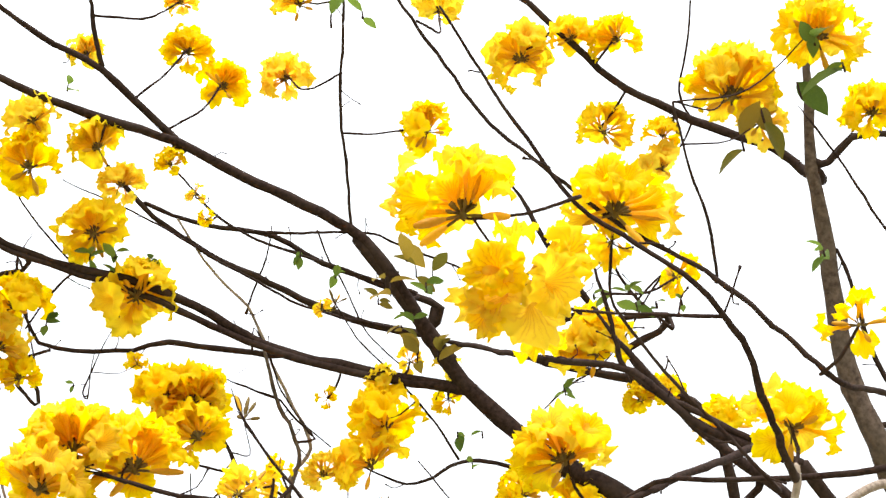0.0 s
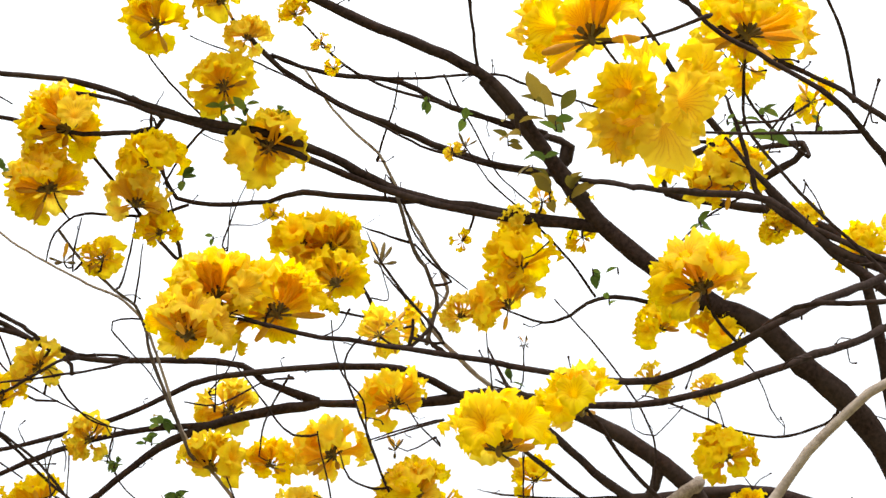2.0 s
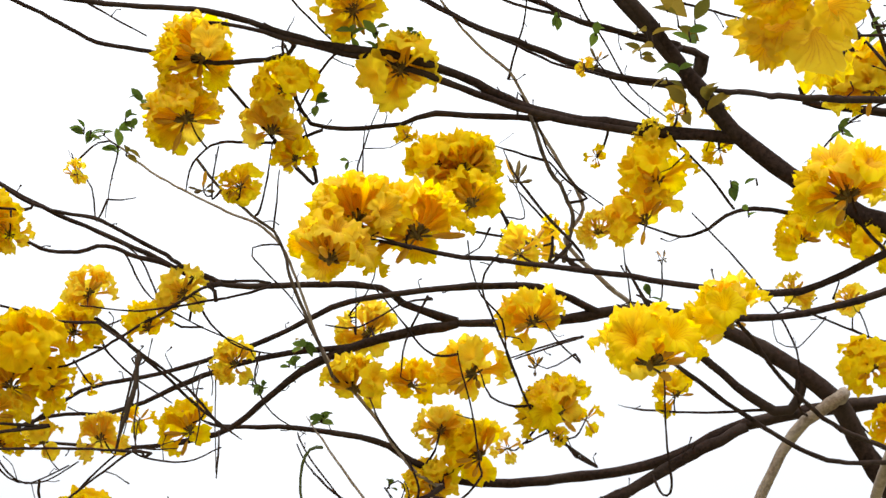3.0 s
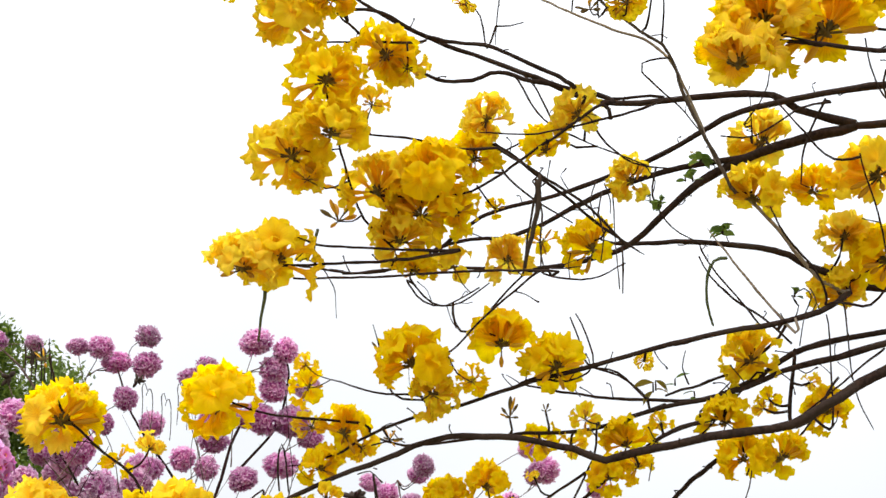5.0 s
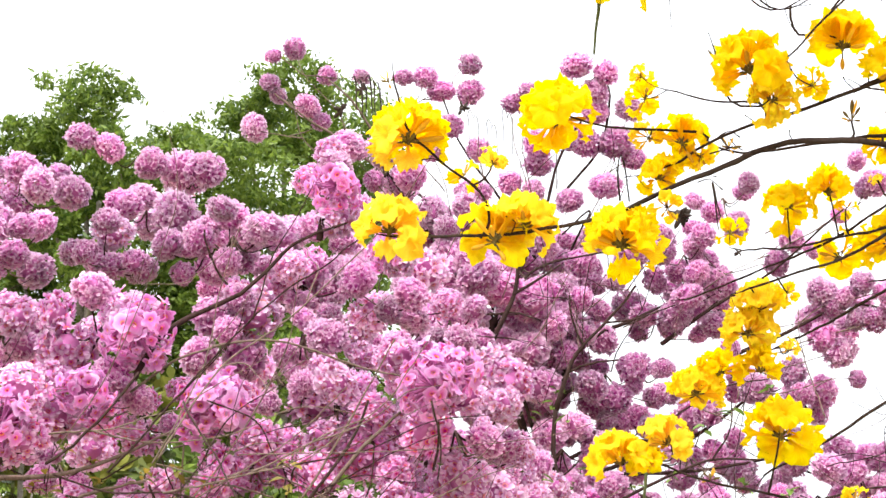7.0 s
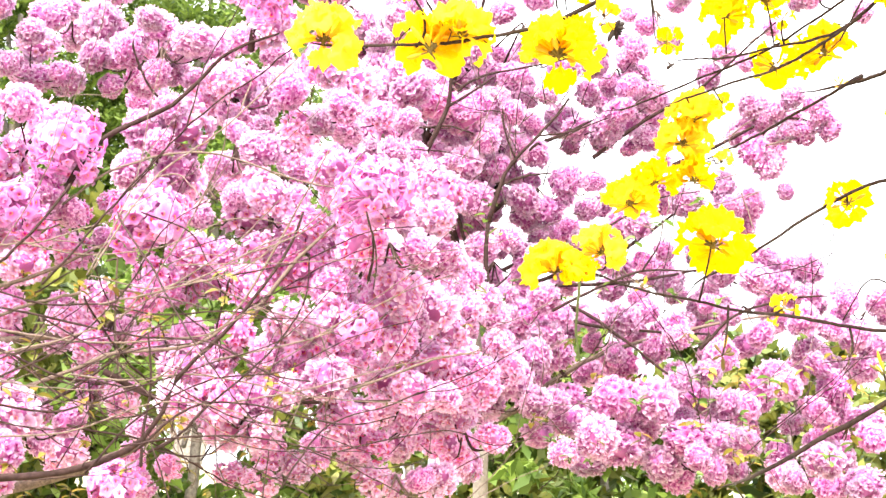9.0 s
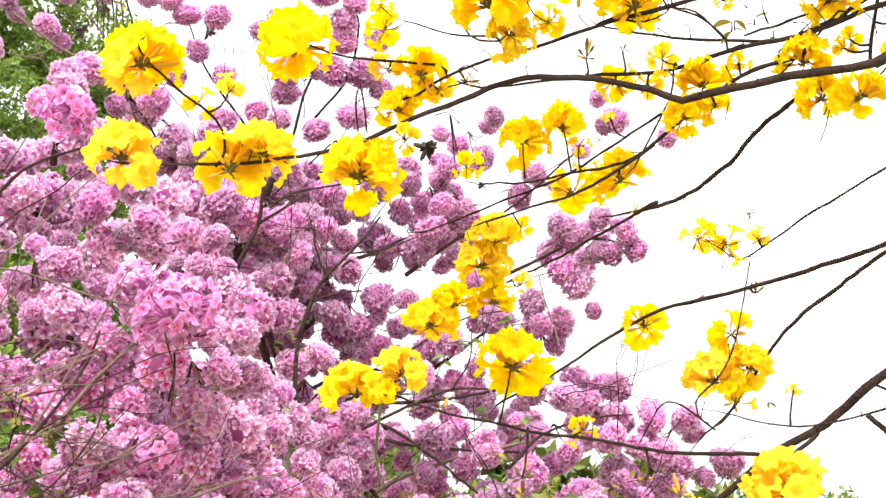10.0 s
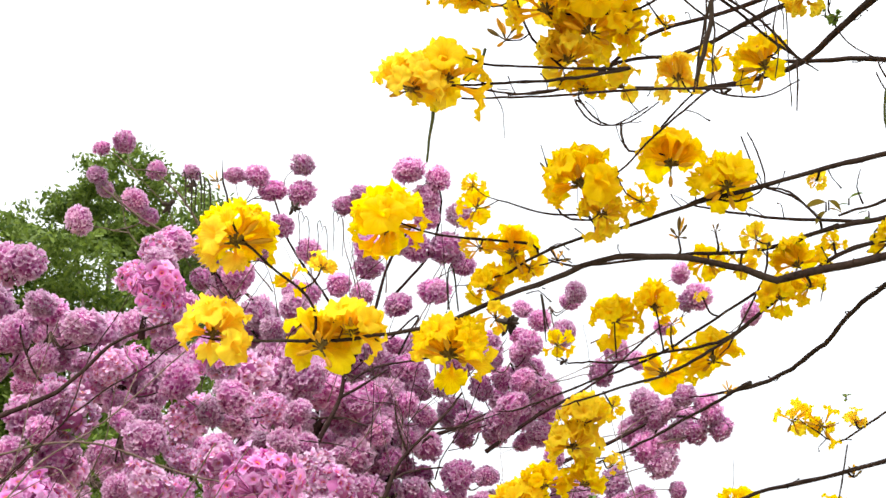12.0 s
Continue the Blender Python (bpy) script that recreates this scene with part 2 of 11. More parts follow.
def thing(name, at, label, category, kind="", group=""):
    ob = new(name)
    ob.empty_display_size = 0.2
    ob.matrix_world = WORLD[ob.name] = Matrix.Translation(at)
    return tagged(ob, label, category, group, kind)


def put(name, mesh, parent, m, mat="", label=""):
    """Links a mesh as one part under a thing or part, at the world pose m."""
    ob = new(name, mesh)
    if parent is not None:
        ob.parent = parent
        ob.matrix_parent_inverse = WORLD[parent.name].inverted()
    ob.matrix_basis = m
    WORLD[ob.name] = m
    if mat and not mesh.materials:
        mesh.materials.append(MAT[mat])
    if label:
        ob["label"] = label
    return ob


def mesh_of(name, verts, faces, uvs=None, smooth=True, mats=(), which=None):
    me = bpy.data.meshes.new(name)
    me.from_pydata([tuple(v) for v in verts], [], faces)
    if uvs is not None:
        layer = me.uv_layers.new(name="UVMap")
        idx = np.zeros(len(me.loops), dtype=np.int32)
        me.loops.foreach_get("vertex_index", idx)
        layer.data.foreach_set("uv", np.asarray(uvs, dtype=np.float32)[idx].ravel())
    if smooth:
        me.polygons.foreach_set("use_smooth", np.ones(len(me.polygons), dtype=bool))
    for k in mats:
        me.materials.append(MAT[k])
    if which is not None:
        me.polygons.foreach_set("material_index", np.asarray(which, dtype=np.int32))
    me.update()
    return me


def aim(at, axis, spin=0.0, size=1.0):
    """The pose whose z runs along axis."""
    q = Vector((0, 0, 1)).rotation_difference(Vector(axis).normalized())
    return Matrix.Translation(at) @ q.to_matrix().to_4x4() @ Matrix.Rotation(spin, 4, "Z") @ Matrix.Scale(size, 4)


def glide(points, step):
    """A smooth line through points of x, y, z, radius."""
    p = np.array(points, float)
    q = np.vstack([2 * p[0] - p[1], p, 2 * p[-1] - p[-2]])
    out = []
    for a, b, c, d in zip(q, q[1:], q[2:], q[3:]):
        k = max(2, int(np.linalg.norm((c - b)[:3]) / step))
        for s in np.arange(k) / k:
            v = 0.5 * (2 * b + (c - a) * s + (2 * a - 5 * b + 4 * c - d) * s * s + (3 * b - a - 3 * c + d) * s**3)
            v[3] = b[3] + (c[3] - b[3]) * s
            out.append(v)
    out.append(p[-1])
    return np.array(out)


RNG = np.random.default_rng(11)


def tube(points, rough=1.0, knots=True, plain=False):
    """A tapering, slightly crooked shoot with swollen nodes; gives vertices and faces."""
    big = max(p[3] for p in points)
    line = glide(points, 0.25 if plain else 0.016 if big < 0.006 else 0.03 if big < 0.05 else 0.09)
    n, sides = len(line), 7 if plain else 6 if big < 0.005 else (8 if big < 0.015 else 12)
    gaps = np.r_[0, np.cumsum(np.linalg.norm(np.diff(line[:, :3], axis=0), axis=1))]
    # crookedness
    wander = np.cumsum(RNG.normal(0, 1, (n, 3)), axis=0)
    wander -= np.linspace(0, 1, n)[:, None] * wander[-1]
    wander -= np.linspace(1, 0, n)[:, None] * wander[0]
    line[:, :3] += wander * min(0.0014, 0.25 * big) * rough
    if knots:
        at, where = RNG.uniform(0.02, 0.05), []
        while at < gaps[-1]:
            where.append(at)
            at += RNG.uniform(0.035, 0.10)
        for w in where:
            line[:, 3] *= 1 + RNG.uniform(0.12, 0.38) * np.exp(-(((gaps - w) / 0.006) ** 2)) * (0.004 / (0.004 + big))
    line[:, 3] *= 1 + RNG.normal(0, 0.035, n)
    ahead = np.gradient(line[:, :3], axis=0)
    ahead /= np.linalg.norm(ahead, axis=1)[:, None] + 1e-9
    side = np.cross(ahead, (0.31, 0.2, 0.93))
    side /= np.linalg.norm(side, axis=1)[:, None] + 1e-9
    up = np.cross(ahead, side)
    ang = np.arange(sides) * 2 * np.pi / sides
    ring = np.cos(ang)[None, :, None] * side[:, None] + np.sin(ang)[None, :, None] * up[:, None]
    lump = 1 + RNG.normal(0, 0.05, (n, sides, 1))
    v = line[:, None, :3] + ring * line[:, None, 3:4] * lump
    verts = [*v.reshape(-1, 3), line[0, :3] - ahead[0] * line[0, 3] * 0.4, line[-1, :3] + ahead[-1] * line[-1, 3] * 0.8]
    faces = []
    for i in range(n - 1):
        for j in range(sides):
            k = (j + 1) % sides
            faces.append((i * sides + j, i * sides + k, i * sides + sides + k, i * sides + sides + j))
    a, b = n * sides, n * sides + 1
    for j in range(sides):
        k = (j + 1) % sides
        faces.append((k, j, a))
        faces.append(((n - 1) * sides + j, (n - 1) * sides + k, b))
    return verts, faces


def limb(tree, points, mat="bark", name="branch", label="", rough=1.0):
    p0 = Vector(points[0][:3])
    local = [(x - p0.x, y - p0.y, z - p0.z, r) for x, y, z, r in points]
    verts, faces = tube(local, rough, plain=name == "limb")
    if name == "branch" and mat in ("bark", "bark_dark", "bark_grey") and max(p[3] for p in points) < 0.02:
        # short side spurs with swollen tips and old flower stubs
        line = glide(local, 0.03)
        for q in line[2:-1]:
            if RNG.random() < 0.17 and q[3] > 0.001:
                d = Vector((RNG.normal(0, 0.7), RNG.normal(0, 0.7), RNG.normal(0.5, 0.8))).normalized()
                long, r = RNG.uniform(0.012, 0.05), min(0.0013, q[3] * 0.6)
                a = Vector(q[:3])
                b, c = a + d * long * 0.6, a + d * long + Vector(RNG.normal(0, 0.2, 3)) * long
                v, f = tube([(*a, r), (*b, r * 0.8), (*(b + (c - b) * 0.7), r * 0.8), (*c, r * 1.5)], 0.5, False)
                k = len(verts)
                verts += v
                faces += [tuple(i + k for i in t) for t in f]
    return put(name, mesh_of(name, verts, faces), tree, Matrix.Translation(p0), mat, label)


def trumpet(rng, segments=40, long=1.0, wide=0.6, open_=1.0, coarse=False, deep=0.2):
    """One trumpet blossom along +z: narrow tube, swelling throat and five broad, crimped, overlapping lobes. Vertices, faces, uv."""
    prof = [(0.0, 0.035), (0.25, 0.05), (0.48, 0.09), (0.63, 0.15), (0.73, 0.23), (0.80, 0.34), (0.84, 0.45), (0.85, 0.54), (0.82, 0.60)]
    if coarse:
        prof = [prof[j] for j in (0, 2, 4, 5, 7, 8)]
    th = np.arange(segments) * 2 * np.pi / segments
    ph, ph2, ph3, ph4 = rng.uniform(0, 6.28, 4)
    sizes = 1 + 0.13 * np.sin(th + ph3) + 0.05 * np.sin(3 * th + ph2)
    lobe = np.abs(np.sin(2.5 * (th + ph)))
    crimp = rng.normal(0, 1, segments)
    crimp = crimp - 0.5 * (np.roll(crimp, 1) + np.roll(crimp, -1)) * 0.4
    n1, n2, n3 = (8, 11, 10) if coarse else (11, 17, 15)
    verts, uvs = [], []
    for i, (z, r) in enumerate(prof):
        k = min(1.0, max(0.0, (r - 0.22) / 0.36))
        # a narrow cleft between lobes and a shallow dent at each lobe's tip
        notch = 1 - deep * k**1.3 * (1 - lobe**0.45) - 0.05 * k * np.maximum(0, lobe - 0.93) / 0.07
        rr = r * (1 + (sizes - 1) * k) * notch * (wide / 0.5) * (1 if k == 0 else 1 + (open_ - 1) * k)
        edge = k**1.6
        zz = z * long + k * 0.085 * np.sin(5 * (th + ph) + ph2) * long
        zz = zz + edge * (0.05 * np.sin(n1 * th + ph4) + 0.055 * np.sin(n2 * th + ph2) + 0.035 * crimp) * long
        zz = zz - 0.14 * edge * (open_ - 0.6) * long
        rr = rr * (1 + edge * 0.03 * np.roll(crimp, 3) + edge * 0.05 * np.sin(n3 * th + ph3))
        squash = 1 - 0.12 * min(1, r / 0.2)
        verts += [(x, y * squash, h) for x, y, h in zip(rr * np.cos(th), rr * np.sin(th), zz)]
        uvs += [(t / 6.2832, min(1.0, r / 0.6 * 0.62 + z * 0.42)) for t in th]
    bend = rng.uniform(0.03, 0.13)
    verts = [(x + bend * z * z, y, z) for x, y, z in verts]
    faces = []
    for i in range(len(prof) - 1):
        for j in range(segments):
            k = (j + 1) % segments
            faces.append((i * segments + j, i * segments + k, (i + 1) * segments + k, (i + 1) * segments + j))
    return verts, faces, uvs


def spread_dirs(rng, n, reach):
    """n directions round +z, evenly strewn, up to reach radians from it."""
    out, off = [], rng.uniform(0, 6.28)
    for i in range(n):
        c = 1 - (1 - math.cos(reach)) * (i + 0.6) / n
        a = off + i * 2.39996 + rng.normal(0, 0.22)
        c = min(1, max(-1, c + rng.normal(0, 0.06)))
        s = math.sqrt(1 - c * c)
        out.append(Vector((s * math.cos(a), s * math.sin(a), c)))
    return out


def joined(pieces):
    """pieces: (verts, faces, uvs or None, matrix, material index) -> one set."""
    V, Fc, U, Wh = [], [], [], []
    for v, f, u, m, w in pieces:
        k = len(V)
        V += [m @ Vector(q) for q in v]
        Fc += [tuple(i + k for i in q) for q in f]
        U += list(u) if u is not None else [(0, 0)] * len(v)
        Wh += [w] * len(f)
    return V, Fc, U, Wh


def spindle(rng, long, wide, sides=6, tip=0.15, plain=False):
    """A closed bud or calyx along +z."""
    prof = [(0, 0.5), (0.55, 1.0), (1.0, tip)] if plain else [(0, 0.35), (0.25, 0.8), (0.55, 1.0), (0.82, 0.8), (1.0, tip)]
    last = len(prof) - 1
    th = np.arange(sides) * 2 * np.pi / sides
    v = [(wide * r * math.cos(t), wide * r * math.sin(t), long * z) for z, r in prof for t in th]
    f = [(i * sides + j, i * sides + (j + 1) % sides, (i + 1) * sides + (j + 1) % sides, (i + 1) * sides + j) for i in range(last) for j in range(sides)]
    v.append((0, 0, long * 1.04))
    f += [(last * sides + j, last * sides + (j + 1) % sides, len(v) - 1) for j in range(sides)]
    return v, f


# Heads are built at a diameter of 1 and scaled where they stand.
def hub_mesh(dirs, rng, buds=3):
    """The knot of stalks, calyces and a few closed buds in the middle of a head."""
    pieces = []
    for d in dirs:
        m = aim((0, 0, 0), d, rng.uniform(0, 6))
        v, f = spindle(rng, 0.10, 0.010, 4, 0.8, True)
        pieces.append((v, f, None, m, 0))
        v, f = spindle(rng, 0.06, 0.017, 5, 0.6, True)
        pieces.append((v, f, None, m @ Matrix.Translation((0, 0, 0.06)), 0))
    for _ in range(buds):
        d = Vector((rng.normal(0, 1), rng.normal(0, 1), rng.uniform(-0.5, 0.8))).normalized()
        m = aim((0, 0, 0), d)
        v, f = spindle(rng, 0.15, 0.013, 4, 0.8, True)
        pieces.append((v, f, None, m, 0))
        v, f = spindle(rng, rng.uniform(0.12, 0.28), 0.034, 7, 0.5)
        pieces.append((v, f, None, m @ Matrix.Translation((0, 0, 0.13)), 1))
    v, f = spindle(rng, 0.08, 0.03, 7, 0.5)
    pieces.append((v, f, None, Matrix.Translation((0, 0, -0.04)), 0))
    return pieces


def flower_pose(d, rng, droop=0.05):
    d = (d + Vector((rng.normal(0, 0.17), rng.normal(0, 0.17), rng.normal(0, 0.15) - droop)))
    d.normalize()
    long = rng.uniform(0.33, 0.46)
    turn = (d + Vector(rng.normal(0, 0.3, 3))).normalized()
    return aim(d * rng.uniform(0.08, 0.14), turn, rng.uniform(0, 6.28), long)


FLOWERS = []
for i in range(9):
    g = np.random.default_rng(100 + i)
    v, f, u = trumpet(g, 44, 1.0, g.uniform(0.35, 0.44), g.uniform(0.9, 1.2), False, 0.26)
    FLOWERS.append(mesh_of("blossom", v, f, u, mats=("yellow_single",)))


def head_kit(count, reach, seed, buds, slim=1.0):
    g = np.random.default_rng(seed)
    dirs = spread_dirs(g, count, reach)
    V, Fc, U, Wh = joined(hub_mesh(dirs, g, buds))
    hub = mesh_of("hub", V, Fc, None, mats=("calyx", "bud"), which=Wh)
    petals = []
    for d in dirs:
        v, f, u = trumpet(g, 30, 1.0, g.uniform(0.37, 0.48) * slim, g.uniform(0.9, 1.2), True, 0.24)
        petals.append((v, f, u, flower_pose(d, g), 0))
    V, Fc, U, Wh = joined(petals)
    return hub, mesh_of("blossom_ruff", V, Fc, U, mats=("yellow",))


FULL = [head_kit(13 + i * 5 % 8, 1.2 + 0.1 * (i % 4), 200 + i, 4) for i in range(14)]
FEW = [head_kit(5 + i % 4, 1.2, 300 + i, 4, 0.95) for i in range(8)]


BUDS = []
for i in range(5):
    g = np.random.default_rng(400 + i)
    BUDS.append(mesh_of("bud", *spindle(g, g.uniform(0.3, 0.5), g.uniform(0.036, 0.055), 8, 0.35), mats=("bud" if i % 2 else "calyx",)))


def bud_spray(tree, at, size, axis, g, spin):
    """A knot of short stalks with closed buds."""
    dirs = spread_dirs(g, 7, 0.95)
    V, Fc, U, Wh = joined([(*spindle(g, 0.24, 0.018, 5, 0.8), None, aim((0, 0, 0), d), 0) for d in dirs])
    m = aim(at, axis, spin, size)
    h = put("bud_stalk", mesh_of("bud_stalk", V, Fc, None, mats=("calyx",)), tree, m, "", "brown-green stalk knot with closed buds")
    for d in dirs:
        put("bud", BUDS[g.integers(len(BUDS))], h, m @ aim(d * 0.17, d, 0, g.uniform(0.7, 1.15)))
    return h


def bloom(tree, at, size, axis, kind="", n=None):
    """A head of yellow trumpet blossoms: single blossoms on the large ones, one joined ruff on the small."""
    g = np.random.default_rng(int(abs(at[0] * 7919 + at[1] * 104729 + at[2] * 1299709) * 10) % 2**31)
    spin = g.uniform(0, 6.28)
    if kind == "bud":
        return bud_spray(tree, at, size, axis, g, spin)
    if kind == "few":
        hub, ruff = FEW[g.integers(len(FEW))]
        m = aim(at, axis, spin, size * 1.05)
        h = put("flower_head", hub, tree, m, "", "sparse head of a few yellow trumpet blossoms")
        put("blossom_ruff", ruff, h, m)
        return h
    # a head is a dome that opens to the sky and away from the trunk, its knot of stalks low in the middle
    a = Vector(axis).normalized()
    if a.z > 0.4:
        out = Vector((at[0] - 0.7, at[1] - 3.2, 0)).normalized()
        lean = 0.3 if at[0] > -1.0 else 0.04
        a = (a * (0.42 - lean) + out * lean + Vector((g.normal(0, 0.16), g.normal(0, 0.14), 0.65))).normalized()
        at = Vector(at) - Vector((0, 0, size * 0.15))
    if kind == "near":
        big = (1.0 if a.z > 0.4 else 1.15) if n and n < 12 else 0.94
        if n and n < 12:
            dirs = spread_dirs(g, n + 4, 1.3) if a.z > 0.4 else spread_dirs(g, n, 1.2)
        else:
            dirs = spread_dirs(g, (n or 14) + 6, 1.35)
        V, Fc, U, Wh = joined(hub_mesh(dirs, g, 4))
        m = aim(at, a, spin, size * 0.98)
        h = put("flower_head", mesh_of("hub", V, Fc, None, mats=("calyx", "bud"), which=Wh), tree, m, "", "domed head of ruffled yellow trumpet blossoms")
        for d in dirs:
            put("blossom", FLOWERS[g.integers(len(FLOWERS))], h, m @ flower_pose(d, g) @ Matrix.Scale(big, 4))
        return h
    hub, ruff = FULL[g.integers(len(FULL))]
    m = aim(at, a, spin, size * 1.02)
    h = put("flower_head", hub, tree, m, "", "head of ruffled yellow trumpet blossoms")
    put("blossom_ruff", ruff, h, m)
    return h


# pink balls
def floret(g, wide, frill, fine):
    """A small cupped blossom of five rounded, frilled lobes round a sunken throat."""
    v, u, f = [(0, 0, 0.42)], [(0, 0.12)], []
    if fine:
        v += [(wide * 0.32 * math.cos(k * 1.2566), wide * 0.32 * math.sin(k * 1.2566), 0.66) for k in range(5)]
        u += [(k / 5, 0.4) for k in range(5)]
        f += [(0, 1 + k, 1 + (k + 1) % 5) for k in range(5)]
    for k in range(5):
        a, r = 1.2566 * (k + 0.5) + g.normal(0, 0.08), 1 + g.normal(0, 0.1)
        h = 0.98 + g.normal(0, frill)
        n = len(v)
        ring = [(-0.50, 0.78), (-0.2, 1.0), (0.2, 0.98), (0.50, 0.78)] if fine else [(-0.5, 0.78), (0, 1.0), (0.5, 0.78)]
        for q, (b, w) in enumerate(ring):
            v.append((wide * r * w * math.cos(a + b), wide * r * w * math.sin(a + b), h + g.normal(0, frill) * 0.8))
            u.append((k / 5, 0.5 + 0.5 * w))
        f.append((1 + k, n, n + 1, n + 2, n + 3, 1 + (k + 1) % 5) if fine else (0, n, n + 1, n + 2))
    return v, f, u


def pink_kit(seed, count, loose, lengths, mat, wide, core_size, fine=False):
    """A ball of small five-lobed blossoms at a diameter of 1, round a knot of stalks and calyces."""
    g = np.random.default_rng(seed)
    pieces = []
    lumps = [Vector(g.normal(0, 1, 3)).normalized() for _ in range(6)]
    for d in spread_dirs(g, count, math.pi * 0.95):
        long = g.uniform(*lengths)
        d = (d + Vector(g.normal(0, 0.07 + 0.2 * loose, 3))).normalized()
        swell = 0.84 + 0.2 * max(0.0, max(d.dot(q) for q in lumps))**3
        start = (0.5 * swell - long) * (1 - loose * g.random()**2 * 0.6)
        pieces.append((*floret(g, wide, 0.16, fine), aim(d * start, (d + Vector(g.normal(0, 0.5, 3))).normalized(), g.uniform(0, 6.28), long), 0))
    core = []
    for i in range(6):
        for j in range(8):
            a, b = math.pi * i / 5, 2 * math.pi * j / 8
            r = core_size * (1 + g.normal(0, 0.1))
            core.append((r * math.sin(a) * math.cos(b), r * math.sin(a) * math.sin(b), r * math.cos(a)))
    faces = [(i * 8 + j, i * 8 + (j + 1) % 8, i * 8 + 8 + (j + 1) % 8, i * 8 + 8 + j) for i in range(5) for j in range(8)]
    pieces.append((core, faces, None, Matrix.Identity(4), 1))
    V, Fc, U, Wh = joined(pieces)
    return mesh_of("pink_ball", V, Fc, U, mats=(mat, "pink_core"), which=Wh)


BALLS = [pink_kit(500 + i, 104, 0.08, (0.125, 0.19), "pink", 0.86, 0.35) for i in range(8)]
LOOSE = [pink_kit(520 + i, 62, 0.35, (0.12, 0.17), "rose", 0.88, 0.24, True) for i in range(8)]


ROSES = []
for i in range(6):
    g = np.random.default_rng(540 + i)
    v, f, u = trumpet(g, 20, 0.9, g.uniform(0.62, 0.78), g.uniform(1.0, 1.4), True, 0.5)
    ROSES.append(mesh_of("blossom", v, f, u, mats=("rose_single",)))


def rose_head(tree, at, size, seed):
    """A large loose, lumpy head of the near pink tree, blossom by blossom."""
    g = np.random.default_rng(seed)
    dirs = spread_dirs(g, 66, math.pi * 0.86)
    lumps = [Vector(g.normal(0, 1, 3)).normalized() for _ in range(5)]
    far = [0.16 + 0.24 * max(0.0, max(d.dot(q) for q in lumps))**3 + g.uniform(-0.03, 0.05) for d in dirs]
    V, Fc, U, Wh = joined([(*spindle(g, r + 0.04, 0.012, 5, 0.8), None, aim((0, 0, 0), d), 0) for d, r in zip(dirs, far)])
    m = aim(at, (g.normal(0, 0.4), g.normal(0, 0.4) - 0.4, 1), g.uniform(0, 6), size)
    h = put("flower_head", mesh_of("hub", V, Fc, None, mats=("pink_core",)), tree, m, "", "loose head of rosy five-lobed blossoms")
    for d, r in zip(dirs, far):
        turn = (d + Vector(g.normal(0, 0.5, 3))).normalized()
        put("blossom", ROSES[g.integers(len(ROSES))], h, m @ aim(d * r, turn, g.uniform(0, 6.28), g.uniform(0.085, 0.13)))
    return h


def leafy_box(tree, low, high, count, size, seed, mat):
    g = np.random.default_rng(seed)
    for i in range(count):
        leaves(tree, [g.uniform(a, b) for a, b in zip(low, high)], size * g.uniform(0.7, 1.3), int(g.integers(2, 6)), seed * 100 + i, mat)


def ball(tree, at, size, rng, loose=False):
    kit = LOOSE if loose else BALLS
    axis = (rng.normal(0, 0.5), rng.normal(0, 0.5), 1)
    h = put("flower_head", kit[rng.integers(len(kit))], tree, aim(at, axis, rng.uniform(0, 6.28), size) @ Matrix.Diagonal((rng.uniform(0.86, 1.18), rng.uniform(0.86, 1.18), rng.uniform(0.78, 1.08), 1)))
    return h


PLACED = [Vector((0, 0, -99))]


def billow(tree, at, radii, count, size, seed, root=None, loose=0.0):
    """A spray of pink heads round the end of a branch, each on its own twig and clear of the others."""
    g = np.random.default_rng(seed)
    c = Vector(at)
    if root is not None:
        r = Vector(root)
        mid = (c + r) / 2 + Vector(g.normal(0, 0.08, 3)) * (c - r).length
        limb(tree, [(*r, 0.010), (*mid, 0.007), (*c, 0.004)], mat="bark_dark")
    small = 0.74 if loose else 1.0
    for _ in range(int(count * (1.35 if 0 < loose < 0.6 else 1))):
        airy = g.random() < loose
        s = size * g.uniform(0.7, 1.15) * (1.0 if airy else small)
        best = None
        for _ in range(7):
            d = Vector(g.normal(0, 1, 3)).normalized() * g.uniform(0.3, 1.1)**0.6
            p = c + Vector((d.x * radii[0], d.y * radii[1], d.z * radii[2]))
            room = min((p - q).length for q in PLACED)
            if best is None or room > best[0]:
                best = room, p
        room, p = best
        if room < s * 0.8:
            continue
        PLACED.append(p)
        q = c + (p - c) * 0.35
        low = p - Vector((0, 0, s * 0.25))
        if g.random() < 0.8:
            limb(tree, [(*c, 0.0035), (*(q - Vector((0, 0, 0.05))), 0.0026), (*low, 0.0016)], mat="bark_dark" if g.random() < 0.6 else "bark_pink", name="twig")
        ball(tree, p, s, g, airy)


def husk(tree, at, size, seed):
    """A dry, dark cluster of old seed husks."""
    g = np.random.default_rng(seed)
    pieces = [(*spindle(g, g.uniform(0.4, 0.7), g.uniform(0.08, 0.16), 6, 0.3), None, aim((0, 0, 0), g.normal(0, 1, 3), 0), 0) for _ in range(11)]
    V, Fc, U, Wh = joined(pieces)
    put("seed_husk", mesh_of("seed_husk", V, Fc), tree, aim(at, (0, 0, 1), 0, size), "husk", "dry blackish seed husk")


